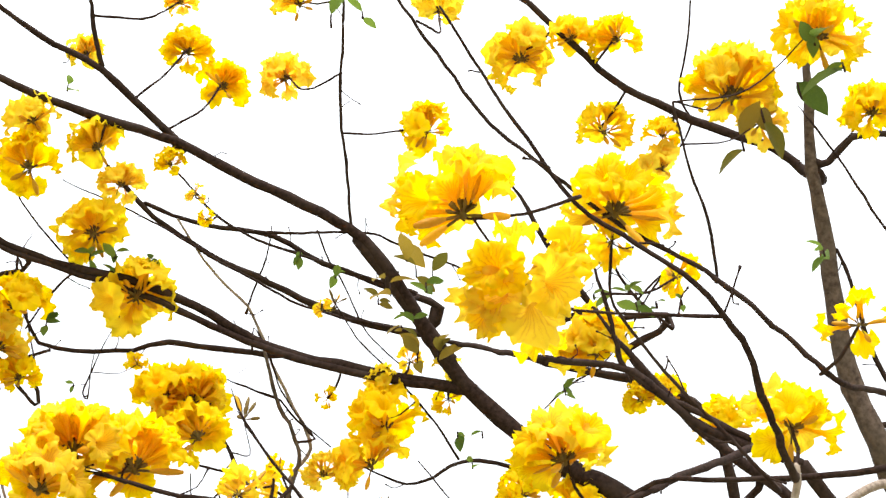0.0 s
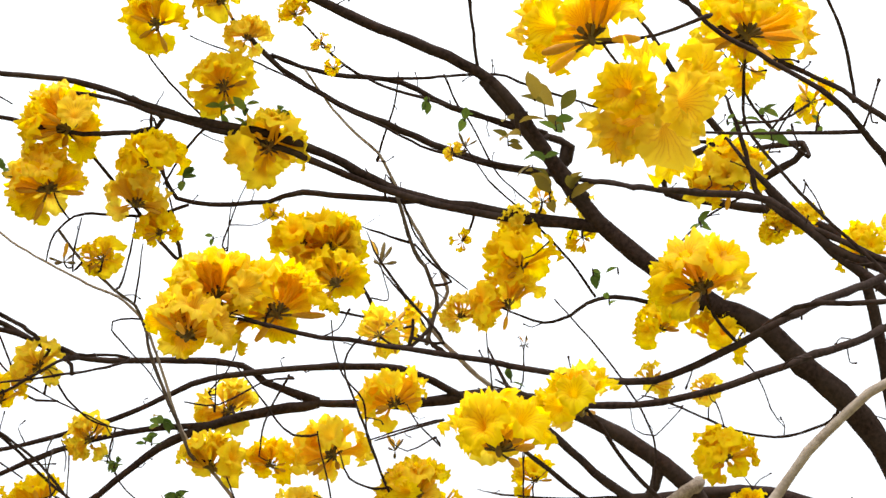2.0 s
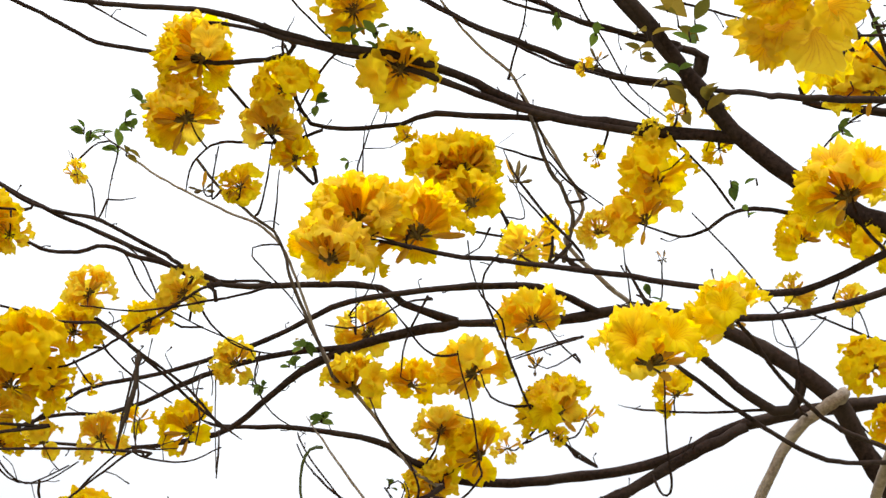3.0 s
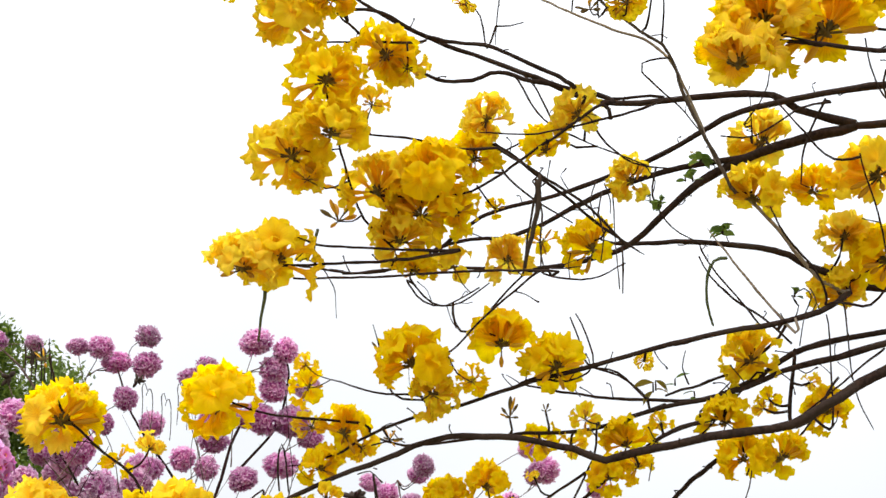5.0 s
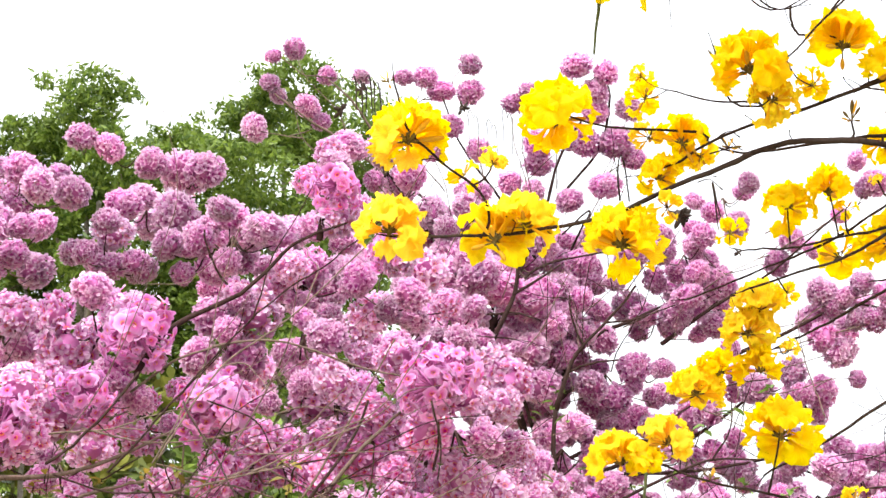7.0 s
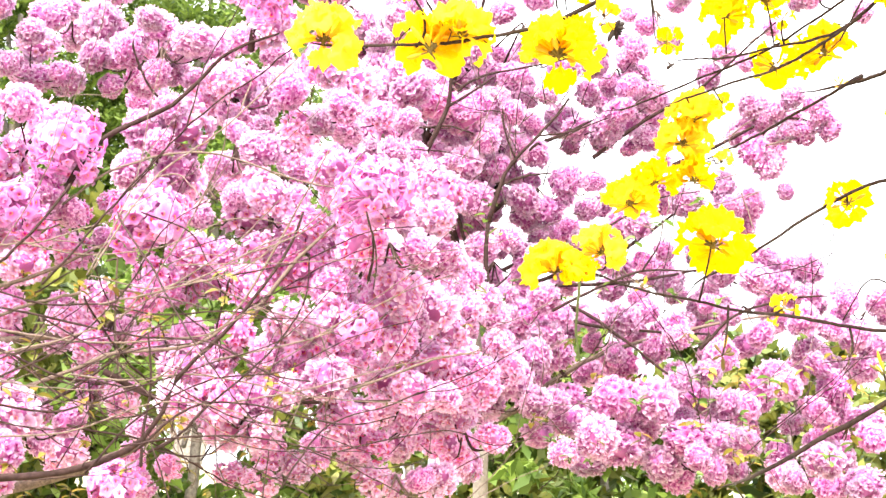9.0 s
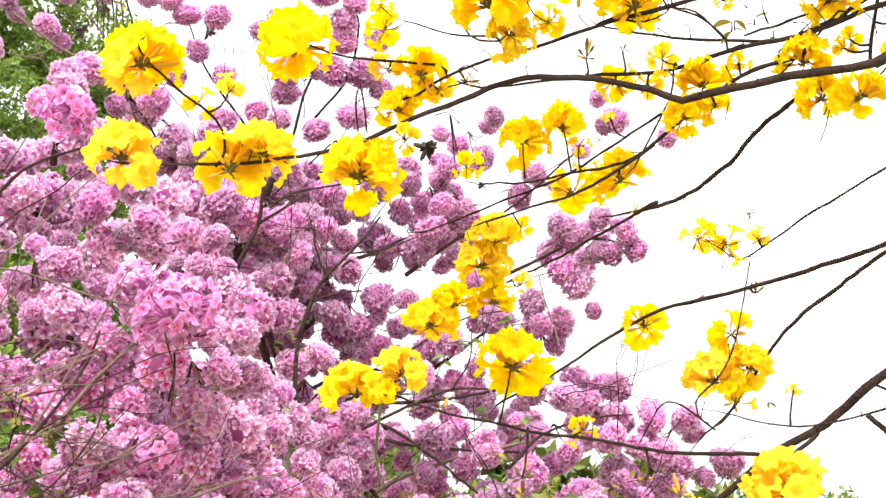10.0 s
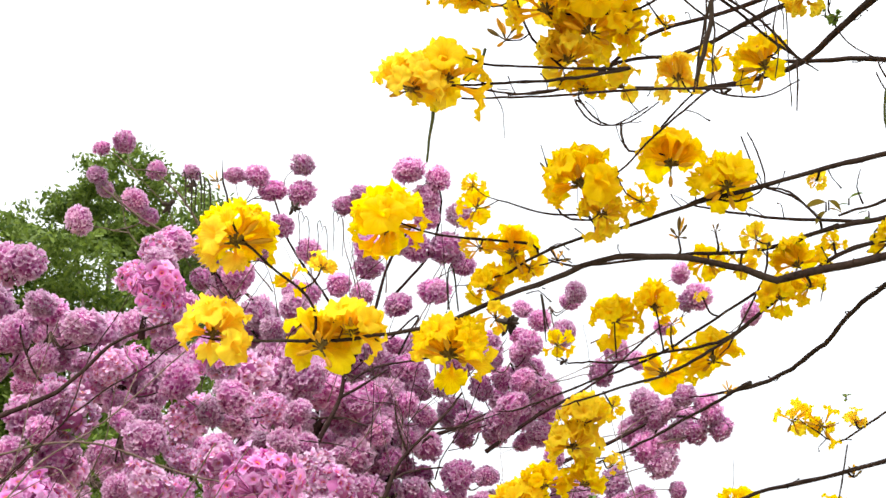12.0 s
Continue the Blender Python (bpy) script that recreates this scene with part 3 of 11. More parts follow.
def bare_twigs(tree, low, high, lean, count, seed):
    """Crooked bare shoots that cross a box, each forking twice."""
    g = np.random.default_rng(seed)

    def shoot(a, d, long, r, mat):
        p, q = [a], d
        for _ in range(4):
            q = (q + Vector(g.normal(0, 0.22, 3)) + Vector((0, 0, 0.05))).normalized()
            p.append(p[-1] + q * long * 0.25)
        limb(tree, [(*v, r * (1 - 0.14 * i)) for i, v in enumerate(p)], mat=mat, name="twig", rough=2.0)
        return p

    for _ in range(count):
        a = Vector([g.uniform(p, q) for p, q in zip(low, high)])
        d = (Vector(lean) + Vector(g.normal(0, 0.75, 3))).normalized()
        long, r = g.uniform(0.3, 0.9), g.uniform(0.0011, 0.0026)
        mat = "bark_pink" if g.random() < 0.45 else "bark_dark"
        line = shoot(a, d, long, r, mat)
        for k in (1, 2):
            shoot(line[k], (d + Vector(g.normal(0, 0.6, 3))).normalized(), long * g.uniform(0.25, 0.5), r * 0.7, mat)


def leaf_mesh(name, mat, long=1.0, wide=0.42, fold=0.18, curl=0.2):
    """A pointed leaf along +y with a folded midrib."""
    rows = [(0, 0.02), (0.12, 0.45), (0.3, 0.85), (0.5, 1.0), (0.7, 0.85), (0.87, 0.45), (1.0, 0.03)]
    v, f = [], []
    for y, w in rows:
        z = -curl * y * y
        v += [(-wide * w / 2, y * long, z + fold * w * wide), (0, y * long, z), (wide * w / 2, y * long, z + fold * w * wide)]
    for i in range(len(rows) - 1):
        for j in range(2):
            a = i * 3 + j
            f.append((a, a + 1, a + 4, a + 3))
    return mesh_of(name, v, f, mats=(mat,))


LEAF = {"leaf": leaf_mesh("leaf", "leaf", wide=0.52), "leaf_olive": leaf_mesh("leaf", "leaf_olive", wide=0.5, curl=0.35)}


def leaves(tree, at, size, count, seed, mat="leaf"):
    """A small spray of leaves on a short shoot."""
    g = np.random.default_rng(seed)
    shoot = limb(tree, [(at[0], at[1], at[2] - size * 0.5, 0.0018), (*at, 0.0014)], name="shoot")
    for i in range(count):
        a = g.uniform(0, 6.28)
        tilt = g.uniform(-0.5, 0.7)
        m = Matrix.Translation((at[0], at[1], at[2] - size * 0.45 * i / max(1, count - 1))) @ Euler((tilt, g.uniform(-0.5, 0.5), a)).to_matrix().to_4x4() @ Matrix.Scale(size * g.uniform(0.7, 1.15), 4)
        put("leaf", LEAF[mat], shoot, m)


def crown(name, tree, blobs, count, leaf, mat, seed):
    """A crown of single small leaves in uneven clumps, one mesh."""
    g = np.random.default_rng(seed)
    V, Fc = [], []
    for cx, cy, cz, rx, ry, rz in blobs:
        n = int(count)
        clumps = g.normal(0, 1, (max(8, n // 45), 3))
        clumps /= np.linalg.norm(clumps, axis=1)[:, None]
        clumps *= g.uniform(0.45, 1.05, (len(clumps), 1))
        for _ in range(n):
            c = clumps[g.integers(len(clumps))] + g.normal(0, 0.12, 3)
            p = np.array((cx, cy, cz)) + c * (rx, ry, rz)
            e1 = g.normal(0, 1, 3)
            e1 /= np.linalg.norm(e1)
            e2 = np.cross(e1, g.normal(0, 1, 3))
            e2 /= np.linalg.norm(e2)
            L, w = leaf * g.uniform(0.7, 1.3), leaf * g.uniform(0.3, 0.5)
            k = len(V)
            V += [p - e1 * L / 2, p + e2 * w / 2 - e1 * L * 0.1, p + e1 * L / 2, p - e2 * w / 2 - e1 * L * 0.1]
            Fc.append((k, k + 1, k + 2, k + 3))
    me = mesh_of(name, V, Fc, smooth=False)
    return tagged(put(name, me, tree, Matrix.Identity(4), mat), kind="")

# ---- ground: one unseen sheet, its pale dry-lawn colour added to bounce light up ----
g = np.random.default_rng(5)
span = np.r_[-900, -300, -120, -60, np.linspace(-30, 30, 41), 60, 120, 300, 900]
gv = [(x, y, 0.05 * noise.noise((x * 0.35, y * 0.35, 0)) if abs(x) < 31 and abs(y) < 31 else 0.0) for y in span for x in span]
k = len(span)
gf = [(j * k + i, j * k + i + 1, (j + 1) * k + i + 1, (j + 1) * k + i) for j in range(k - 1) for i in range(k - 1)]
tagged(put("ground", mesh_of("ground", gv, gf), None, Matrix.Identity(4), "pale_ground"), "unseen ground under the flowering trees, made pale to bounce light upward", "ground", kind="structure")

# ---- yellow trumpet tree ----
Y = thing("yellow_trumpet_tree", (0.78, 3.3, 0), "leafless trumpet tree full of bright yellow blossom heads", "tree")
limb(Y, [(0.80, 3.32, -0.1, 0.15), (0.78, 3.30, 0.25, 0.115), (0.74, 3.26, 1.1, 0.095), (0.71, 3.2, 1.9, 0.085), (0.69, 3.15, 2.4, 0.055)], mat="bark_trunk", name="trunk")
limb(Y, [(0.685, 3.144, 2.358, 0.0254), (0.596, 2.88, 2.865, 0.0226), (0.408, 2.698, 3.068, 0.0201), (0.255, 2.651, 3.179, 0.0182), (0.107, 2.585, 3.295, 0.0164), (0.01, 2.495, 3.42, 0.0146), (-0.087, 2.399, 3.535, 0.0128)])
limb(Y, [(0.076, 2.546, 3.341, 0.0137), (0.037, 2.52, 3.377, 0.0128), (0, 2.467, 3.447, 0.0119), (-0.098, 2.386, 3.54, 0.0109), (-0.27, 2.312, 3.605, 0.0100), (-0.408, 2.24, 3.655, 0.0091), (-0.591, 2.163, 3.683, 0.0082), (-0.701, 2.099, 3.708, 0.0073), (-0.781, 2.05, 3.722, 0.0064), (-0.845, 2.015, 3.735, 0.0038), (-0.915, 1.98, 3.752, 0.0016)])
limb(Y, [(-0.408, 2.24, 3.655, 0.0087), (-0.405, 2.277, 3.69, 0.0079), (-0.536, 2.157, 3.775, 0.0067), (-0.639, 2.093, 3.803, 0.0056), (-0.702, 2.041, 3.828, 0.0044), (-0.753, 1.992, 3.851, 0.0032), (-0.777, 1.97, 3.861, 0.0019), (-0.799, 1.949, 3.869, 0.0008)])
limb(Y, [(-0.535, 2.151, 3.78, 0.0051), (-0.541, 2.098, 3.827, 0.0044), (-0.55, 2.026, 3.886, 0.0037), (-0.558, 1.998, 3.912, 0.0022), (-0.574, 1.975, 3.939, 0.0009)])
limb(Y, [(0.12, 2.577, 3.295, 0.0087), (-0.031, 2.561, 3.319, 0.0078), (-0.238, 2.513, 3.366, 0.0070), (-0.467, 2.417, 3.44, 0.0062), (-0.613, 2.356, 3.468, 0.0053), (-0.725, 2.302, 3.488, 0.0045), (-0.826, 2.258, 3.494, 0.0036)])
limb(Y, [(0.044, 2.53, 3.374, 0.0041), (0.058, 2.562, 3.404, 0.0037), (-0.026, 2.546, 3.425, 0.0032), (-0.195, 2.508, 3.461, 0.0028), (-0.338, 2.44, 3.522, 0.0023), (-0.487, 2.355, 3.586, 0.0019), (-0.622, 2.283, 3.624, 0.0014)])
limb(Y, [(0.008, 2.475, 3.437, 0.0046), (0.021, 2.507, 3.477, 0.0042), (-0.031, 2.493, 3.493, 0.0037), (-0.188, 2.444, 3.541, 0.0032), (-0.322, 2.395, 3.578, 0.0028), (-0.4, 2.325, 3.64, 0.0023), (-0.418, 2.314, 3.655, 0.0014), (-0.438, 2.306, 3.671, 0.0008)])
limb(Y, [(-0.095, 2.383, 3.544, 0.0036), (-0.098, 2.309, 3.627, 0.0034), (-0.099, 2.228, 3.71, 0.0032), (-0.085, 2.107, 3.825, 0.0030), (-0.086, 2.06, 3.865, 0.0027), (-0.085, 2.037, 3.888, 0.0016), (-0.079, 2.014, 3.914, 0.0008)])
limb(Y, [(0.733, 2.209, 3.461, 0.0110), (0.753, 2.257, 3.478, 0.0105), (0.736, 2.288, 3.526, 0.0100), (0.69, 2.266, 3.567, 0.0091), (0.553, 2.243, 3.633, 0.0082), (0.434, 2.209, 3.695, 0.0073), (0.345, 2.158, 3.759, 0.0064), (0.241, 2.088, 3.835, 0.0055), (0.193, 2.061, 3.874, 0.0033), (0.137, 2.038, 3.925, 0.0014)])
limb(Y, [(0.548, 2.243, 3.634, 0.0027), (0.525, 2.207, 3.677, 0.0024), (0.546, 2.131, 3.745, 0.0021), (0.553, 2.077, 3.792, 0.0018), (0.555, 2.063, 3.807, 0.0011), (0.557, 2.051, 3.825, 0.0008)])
limb(Y, [(0.656, 3.042, 2.562, 0.0333), (0.795, 3.078, 2.505, 0.0317), (0.923, 3.021, 2.544, 0.0302), (0.883, 2.658, 2.914, 0.0255), (0.81, 2.497, 3.035, 0.0220), (0.763, 2.419, 3.181, 0.0194), (0.75, 2.346, 3.288, 0.0167), (0.744, 2.273, 3.383, 0.0141), (0.733, 2.209, 3.461, 0.0114), (0.734, 2.121, 3.555, 0.0088), (0.731, 2.065, 3.611, 0.0062), (0.747, 2.013, 3.654, 0.0035), (0.752, 1.986, 3.681, 0.0021), (0.751, 1.963, 3.713, 0.0009)], mat='bark_grey')
limb(Y, [(0.733, 2.199, 3.472, 0.0078), (0.755, 2.199, 3.463, 0.0070), (0.794, 2.163, 3.487, 0.0068), (0.852, 2.149, 3.478, 0.0065), (0.915, 2.145, 3.452, 0.0062), (0.975, 2.134, 3.435, 0.0037), (1.03, 2.111, 3.433, 0.0015)])
limb(Y, [(0.789, 2.461, 3.089, 0.0058), (0.825, 2.457, 3.084, 0.0055), (0.848, 2.44, 3.105, 0.0053), (0.806, 2.4, 3.188, 0.0046), (0.775, 2.33, 3.299, 0.0038), (0.76, 2.295, 3.349, 0.0031)])
limb(Y, [(0.834, 2.209, 2.889, 0.0030), (0.859, 2.162, 2.95, 0.0029), (0.809, 2.067, 3.109, 0.0028), (0.757, 2.034, 3.177, 0.0025), (0.706, 1.985, 3.256, 0.0022), (0.664, 1.95, 3.312, 0.0020), (0.652, 1.941, 3.33, 0.0012), (0.64, 1.934, 3.353, 0.0008)])
limb(Y, [(0.43, 1.676, 2.533, 0.0054), (0.425, 1.658, 2.519, 0.0050), (0.401, 1.601, 2.525, 0.0045), (0.369, 1.508, 2.53, 0.0040), (0.352, 1.453, 2.545, 0.0036), (0.326, 1.41, 2.562, 0.0032), (0.296, 1.355, 2.559, 0.0028), (0.243, 1.334, 2.599, 0.0025), (0.186, 1.308, 2.639, 0.0023), (0.141, 1.268, 2.689, 0.0020), (0.102, 1.225, 2.735, 0.0017), (0.066, 1.178, 2.78, 0.0014)])
limb(Y, [(0.186, 1.308, 2.639, 0.0023), (0.182, 1.278, 2.613, 0.0021), (0.134, 1.289, 2.608, 0.0018), (0.081, 1.292, 2.608, 0.0016), (0.068, 1.287, 2.615, 0.0014)])
limb(Y, [(0.084, 1.284, 2.601, 0.0016), (0.095, 1.298, 2.585, 0.0014), (0.105, 1.309, 2.57, 0.0013), (0.113, 1.281, 2.525, 0.0011)])
limb(Y, [(0.326, 1.41, 2.561, 0.0022), (0.283, 1.414, 2.569, 0.0020), (0.239, 1.417, 2.576, 0.0017), (0.173, 1.417, 2.588, 0.0015), (0.132, 1.412, 2.6, 0.0012)])
limb(Y, [(0.746, 2.088, 2.803, 0.0056), (0.771, 2.039, 2.803, 0.0051), (0.624, 1.872, 2.761, 0.0044), (0.527, 1.755, 2.704, 0.0038), (0.479, 1.739, 2.748, 0.0036), (0.392, 1.697, 2.836, 0.0033), (0.313, 1.673, 2.887, 0.0031), (0.226, 1.635, 2.946, 0.0029), (0.139, 1.583, 3.012, 0.0026), (0.084, 1.529, 3.068, 0.0024), (0.029, 1.467, 3.125, 0.0021), (0.017, 1.455, 3.14, 0.0013), (0.007, 1.446, 3.155, 0.0008)])
limb(Y, [(0.465, 1.956, 2.701, 0.0031), (0.472, 1.922, 2.657, 0.0030), (0.449, 1.873, 2.649, 0.0028), (0.412, 1.854, 2.694, 0.0027), (0.355, 1.825, 2.757, 0.0025), (0.298, 1.784, 2.83, 0.0024), (0.274, 1.759, 2.868, 0.0022), (0.279, 1.718, 2.918, 0.0020), (0.285, 1.677, 2.965, 0.0019), (0.288, 1.664, 2.983, 0.0011), (0.294, 1.649, 3.006, 0.0008)])
limb(Y, [(0.392, 1.697, 2.836, 0.0028), (0.406, 1.735, 2.865, 0.0025), (0.4, 1.69, 2.922, 0.0022), (0.377, 1.64, 2.986, 0.0019), (0.365, 1.591, 3.04, 0.0016)])
limb(Y, [(0.793, 2.256, 2.834, 0.0069), (0.824, 2.247, 2.872, 0.0066), (0.834, 2.209, 2.889, 0.0063), (0.615, 1.922, 2.685, 0.0048), (0.526, 1.946, 2.692, 0.0044), (0.427, 1.962, 2.707, 0.0039), (0.324, 1.975, 2.717, 0.0034), (0.261, 2.001, 2.689, 0.0030)])
limb(Y, [(0.628, 2.358, 2.957, 0.0090), (0.491, 2.348, 3.027, 0.0082), (0.44, 2.333, 3.066, 0.0075), (0.371, 2.307, 3.122, 0.0067), (0.261, 2.302, 3.15, 0.0060), (0.172, 2.296, 3.169, 0.0052), (0.078, 2.486, 3.339, 0.0049), (0.064, 2.519, 3.372, 0.0030), (0.057, 2.544, 3.404, 0.0012)])
limb(Y, [(0.628, 2.358, 2.957, 0.0057), (0.379, 2.317, 3.105, 0.0050), (0.343, 2.276, 3.172, 0.0044), (0.329, 2.231, 3.234, 0.0037), (0.32, 2.213, 3.268, 0.0022), (0.306, 2.201, 3.305, 0.0009)])
limb(Y, [(0.628, 2.358, 2.957, 0.0112), (0.699, 2.435, 2.89, 0.0107), (0.708, 2.496, 2.883, 0.0102), (0.627, 2.475, 2.961, 0.0096), (0.507, 2.439, 3.068, 0.0091), (0.438, 2.406, 3.139, 0.0085), (0.379, 2.373, 3.208, 0.0051), (0.324, 2.333, 3.286, 0.0021)])
limb(Y, [(0.685, 3.144, 2.358, 0.0135), (0.879, 3.108, 2.256, 0.0129), (0.926, 3.019, 2.188, 0.0123), (0.555, 2.884, 2.276, 0.0109), (0.216, 2.291, 2.324, 0.0082), (0.169, 1.837, 2.295, 0.0062), (0.232, 1.802, 2.364, 0.0058), (0.294, 1.767, 2.421, 0.0055), (0.347, 1.741, 2.453, 0.0052), (0.392, 1.722, 2.471, 0.0048), (0.425, 1.694, 2.505, 0.0045), (0.432, 1.671, 2.543, 0.0042)], mat='bark_pale')
limb(Y, [(0.875, 2.627, 2.941, 0.0107), (0.968, 2.609, 2.921, 0.0102), (1.007, 2.524, 2.886, 0.0097), (0.733, 2.187, 2.814, 0.0074), (0.578, 2.06, 2.704, 0.0060), (0.54, 2.085, 2.678, 0.0051), (0.512, 2.114, 2.636, 0.0043), (0.491, 2.141, 2.592, 0.0035), (0.476, 2.158, 2.564, 0.0021), (0.459, 2.173, 2.542, 0.0009)], mat='bark_pale')
limb(Y, [(0.573, 2.354, 2.985, 0.0081), (0.577, 2.349, 2.997, 0.0074), (0.303, 1.988, 2.71, 0.0055), (0.214, 2.017, 2.683, 0.0051), (0.123, 2.036, 2.663, 0.0047), (0.027, 2.031, 2.677, 0.0043), (-0.121, 2.009, 2.707, 0.0039), (-0.233, 1.987, 2.725, 0.0035), (-0.315, 1.966, 2.737, 0.0031), (-0.38, 1.944, 2.751, 0.0026), (-0.407, 1.937, 2.76, 0.0016), (-0.432, 1.935, 2.773, 0.0008)])
limb(Y, [(-0.38, 1.944, 2.751, 0.0030), (-0.39, 1.985, 2.778, 0.0027), (-0.442, 1.967, 2.787, 0.0025), (-0.493, 1.962, 2.773, 0.0024), (-0.515, 1.962, 2.77, 0.0014), (-0.533, 1.965, 2.774, 0.0008)])
limb(Y, [(0.582, 2.462, 3.001, 0.0075), (0.554, 2.491, 2.971, 0.0068), (0.336, 2.283, 2.797, 0.0059), (0.228, 2.305, 2.781, 0.0057), (0.109, 2.317, 2.776, 0.0055), (0.007, 2.312, 2.789, 0.0053), (-0.048, 2.305, 2.804, 0.0032), (-0.099, 2.29, 2.831, 0.0013)])
limb(Y, [(0.685, 3.144, 2.358, 0.0254), (0.423, 3.129, 2.583, 0.0231), (0.299, 3.067, 2.795, 0.0208), (0.225, 3.006, 2.95, 0.0186), (0.128, 2.97, 3.037, 0.0163), (0.005, 2.935, 3.109, 0.0141), (-0.147, 2.909, 3.149, 0.0118), (-0.306, 2.9, 3.139, 0.0096), (-0.49, 2.868, 3.147, 0.0073)])
limb(Y, [(-0.49, 2.868, 3.147, 0.0107), (-0.641, 2.848, 3.124, 0.0095), (-0.776, 2.834, 3.082, 0.0084), (-0.833, 2.836, 3.046, 0.0072), (-0.946, 2.842, 2.96, 0.0060), (-1.091, 2.803, 2.924, 0.0048), (-1.219, 2.75, 2.915, 0.0036), (-1.349, 2.684, 2.911, 0.0024)])
limb(Y, [(-0.489, 2.866, 3.149, 0.0088), (-0.59, 2.826, 3.183, 0.0080), (-0.63, 2.799, 3.212, 0.0072), (-0.782, 2.756, 3.214, 0.0065), (-0.95, 2.698, 3.213, 0.0057), (-1.113, 2.592, 3.268, 0.0049), (-1.231, 2.505, 3.308, 0.0042), (-1.332, 2.408, 3.361, 0.0034), (-1.353, 2.387, 3.376, 0.0020), (-1.368, 2.371, 3.397, 0.0009)])
limb(Y, [(-0.209, 2.903, 3.151, 0.0078), (-0.32, 2.863, 3.201, 0.0071), (-0.521, 2.827, 3.207, 0.0065), (-0.699, 2.796, 3.187, 0.0058), (-0.857, 2.787, 3.122, 0.0051), (-1.07, 2.746, 3.051, 0.0044), (-1.211, 2.705, 3.007, 0.0038), (-1.339, 2.684, 2.922, 0.0031), (-1.474, 2.622, 2.891, 0.0024)])
limb(Y, [(-0.687, 2.845, 3.109, 0.0068), (-0.86, 2.804, 3.089, 0.0060), (-1.021, 2.774, 3.037, 0.0052), (-1.156, 2.749, 2.973, 0.0044), (-1.272, 2.702, 2.956, 0.0036), (-1.404, 2.659, 2.9, 0.0028), (-1.533, 2.582, 2.897, 0.0020), (-1.55, 2.57, 2.899, 0.0012), (-1.566, 2.555, 2.905, 0.0008)])
limb(Y, [(0.117, 2.583, 3.296, 0.0109), (-0.137, 2.544, 3.349, 0.0100), (-0.259, 2.511, 3.378, 0.0091), (-0.455, 2.42, 3.454, 0.0082), (-0.613, 2.359, 3.48, 0.0073), (-0.699, 2.32, 3.494, 0.0064), (-0.821, 2.257, 3.514, 0.0055), (-1.041, 2.16, 3.507, 0.0046), (-1.142, 2.099, 3.51, 0.0036)])
limb(Y, [(-0.685, 2.321, 3.482, 0.0050), (-0.695, 2.347, 3.464, 0.0046), (-0.835, 2.312, 3.445, 0.0044), (-0.936, 2.263, 3.452, 0.0042), (-1.017, 2.222, 3.453, 0.0040), (-1.098, 2.152, 3.482, 0.0038), (-1.146, 2.111, 3.496, 0.0036)])
limb(Y, [(-0.241, 2.518, 3.372, 0.0071), (-0.244, 2.562, 3.396, 0.0065), (-0.454, 2.519, 3.411, 0.0057), (-0.52, 2.516, 3.396, 0.0049), (-0.661, 2.486, 3.387, 0.0042), (-0.703, 2.456, 3.409, 0.0034), (-0.716, 2.374, 3.503, 0.0026), (-0.705, 2.364, 3.52, 0.0019), (-0.694, 2.353, 3.534, 0.0011), (-0.683, 2.341, 3.548, 0.0008)])
limb(Y, [(-0.666, 2.486, 3.385, 0.0037), (-0.731, 2.481, 3.365, 0.0031), (-0.851, 2.444, 3.358, 0.0026), (-0.906, 2.448, 3.324, 0.0020), (-0.927, 2.472, 3.279, 0.0014)])
limb(Y, [(-0.618, 2.393, 3.513, 0.0031), (-0.602, 2.398, 3.516, 0.0028), (-0.663, 2.424, 3.465, 0.0023), (-0.707, 2.452, 3.413, 0.0019)])
limb(Y, [(0.052, 2.568, 3.489, 0.0093), (0.027, 2.598, 3.45, 0.0085), (-0.079, 2.582, 3.469, 0.0079), (-0.172, 2.554, 3.497, 0.0072), (-0.264, 2.517, 3.532, 0.0066), (-0.375, 2.467, 3.574, 0.0060), (-0.472, 2.404, 3.624, 0.0053), (-0.526, 2.348, 3.67, 0.0047), (-0.552, 2.322, 3.696, 0.0028), (-0.572, 2.305, 3.72, 0.0012)])
limb(Y, [(0.027, 2.598, 3.45, 0.0083), (0.065, 2.571, 3.484, 0.0075), (-0.038, 2.542, 3.521, 0.0068), (-0.162, 2.504, 3.56, 0.0060), (-0.252, 2.46, 3.602, 0.0053), (-0.378, 2.43, 3.615, 0.0045), (-0.489, 2.382, 3.643, 0.0038)])
limb(Y, [(0.336, 2.572, 3.455, 0.0073), (0.254, 2.596, 3.435, 0.0069), (0.234, 2.627, 3.397, 0.0066), (0.365, 2.639, 3.358, 0.0080), (0.451, 2.645, 3.329, 0.0094), (0.57, 2.689, 3.226, 0.0109), (0.615, 2.923, 2.884, 0.0125), (0.638, 2.991, 2.78, 0.0075), (0.674, 3.054, 2.674, 0.0031)])
limb(Y, [(0.452, 2.642, 3.333, 0.0085), (0.375, 2.579, 3.438, 0.0072), (0.304, 2.52, 3.525, 0.0060), (0.243, 2.451, 3.616, 0.0047), (0.217, 2.426, 3.659, 0.0028), (0.186, 2.407, 3.713, 0.0012)])
limb(Y, [(0.413, 2.61, 3.387, 0.0073), (0.481, 2.583, 3.407, 0.0069), (0.497, 2.563, 3.431, 0.0066), (0.396, 2.576, 3.438, 0.0052), (0.316, 2.57, 3.461, 0.0038), (0.272, 2.568, 3.471, 0.0023), (0.22, 2.568, 3.479, 0.0009)])
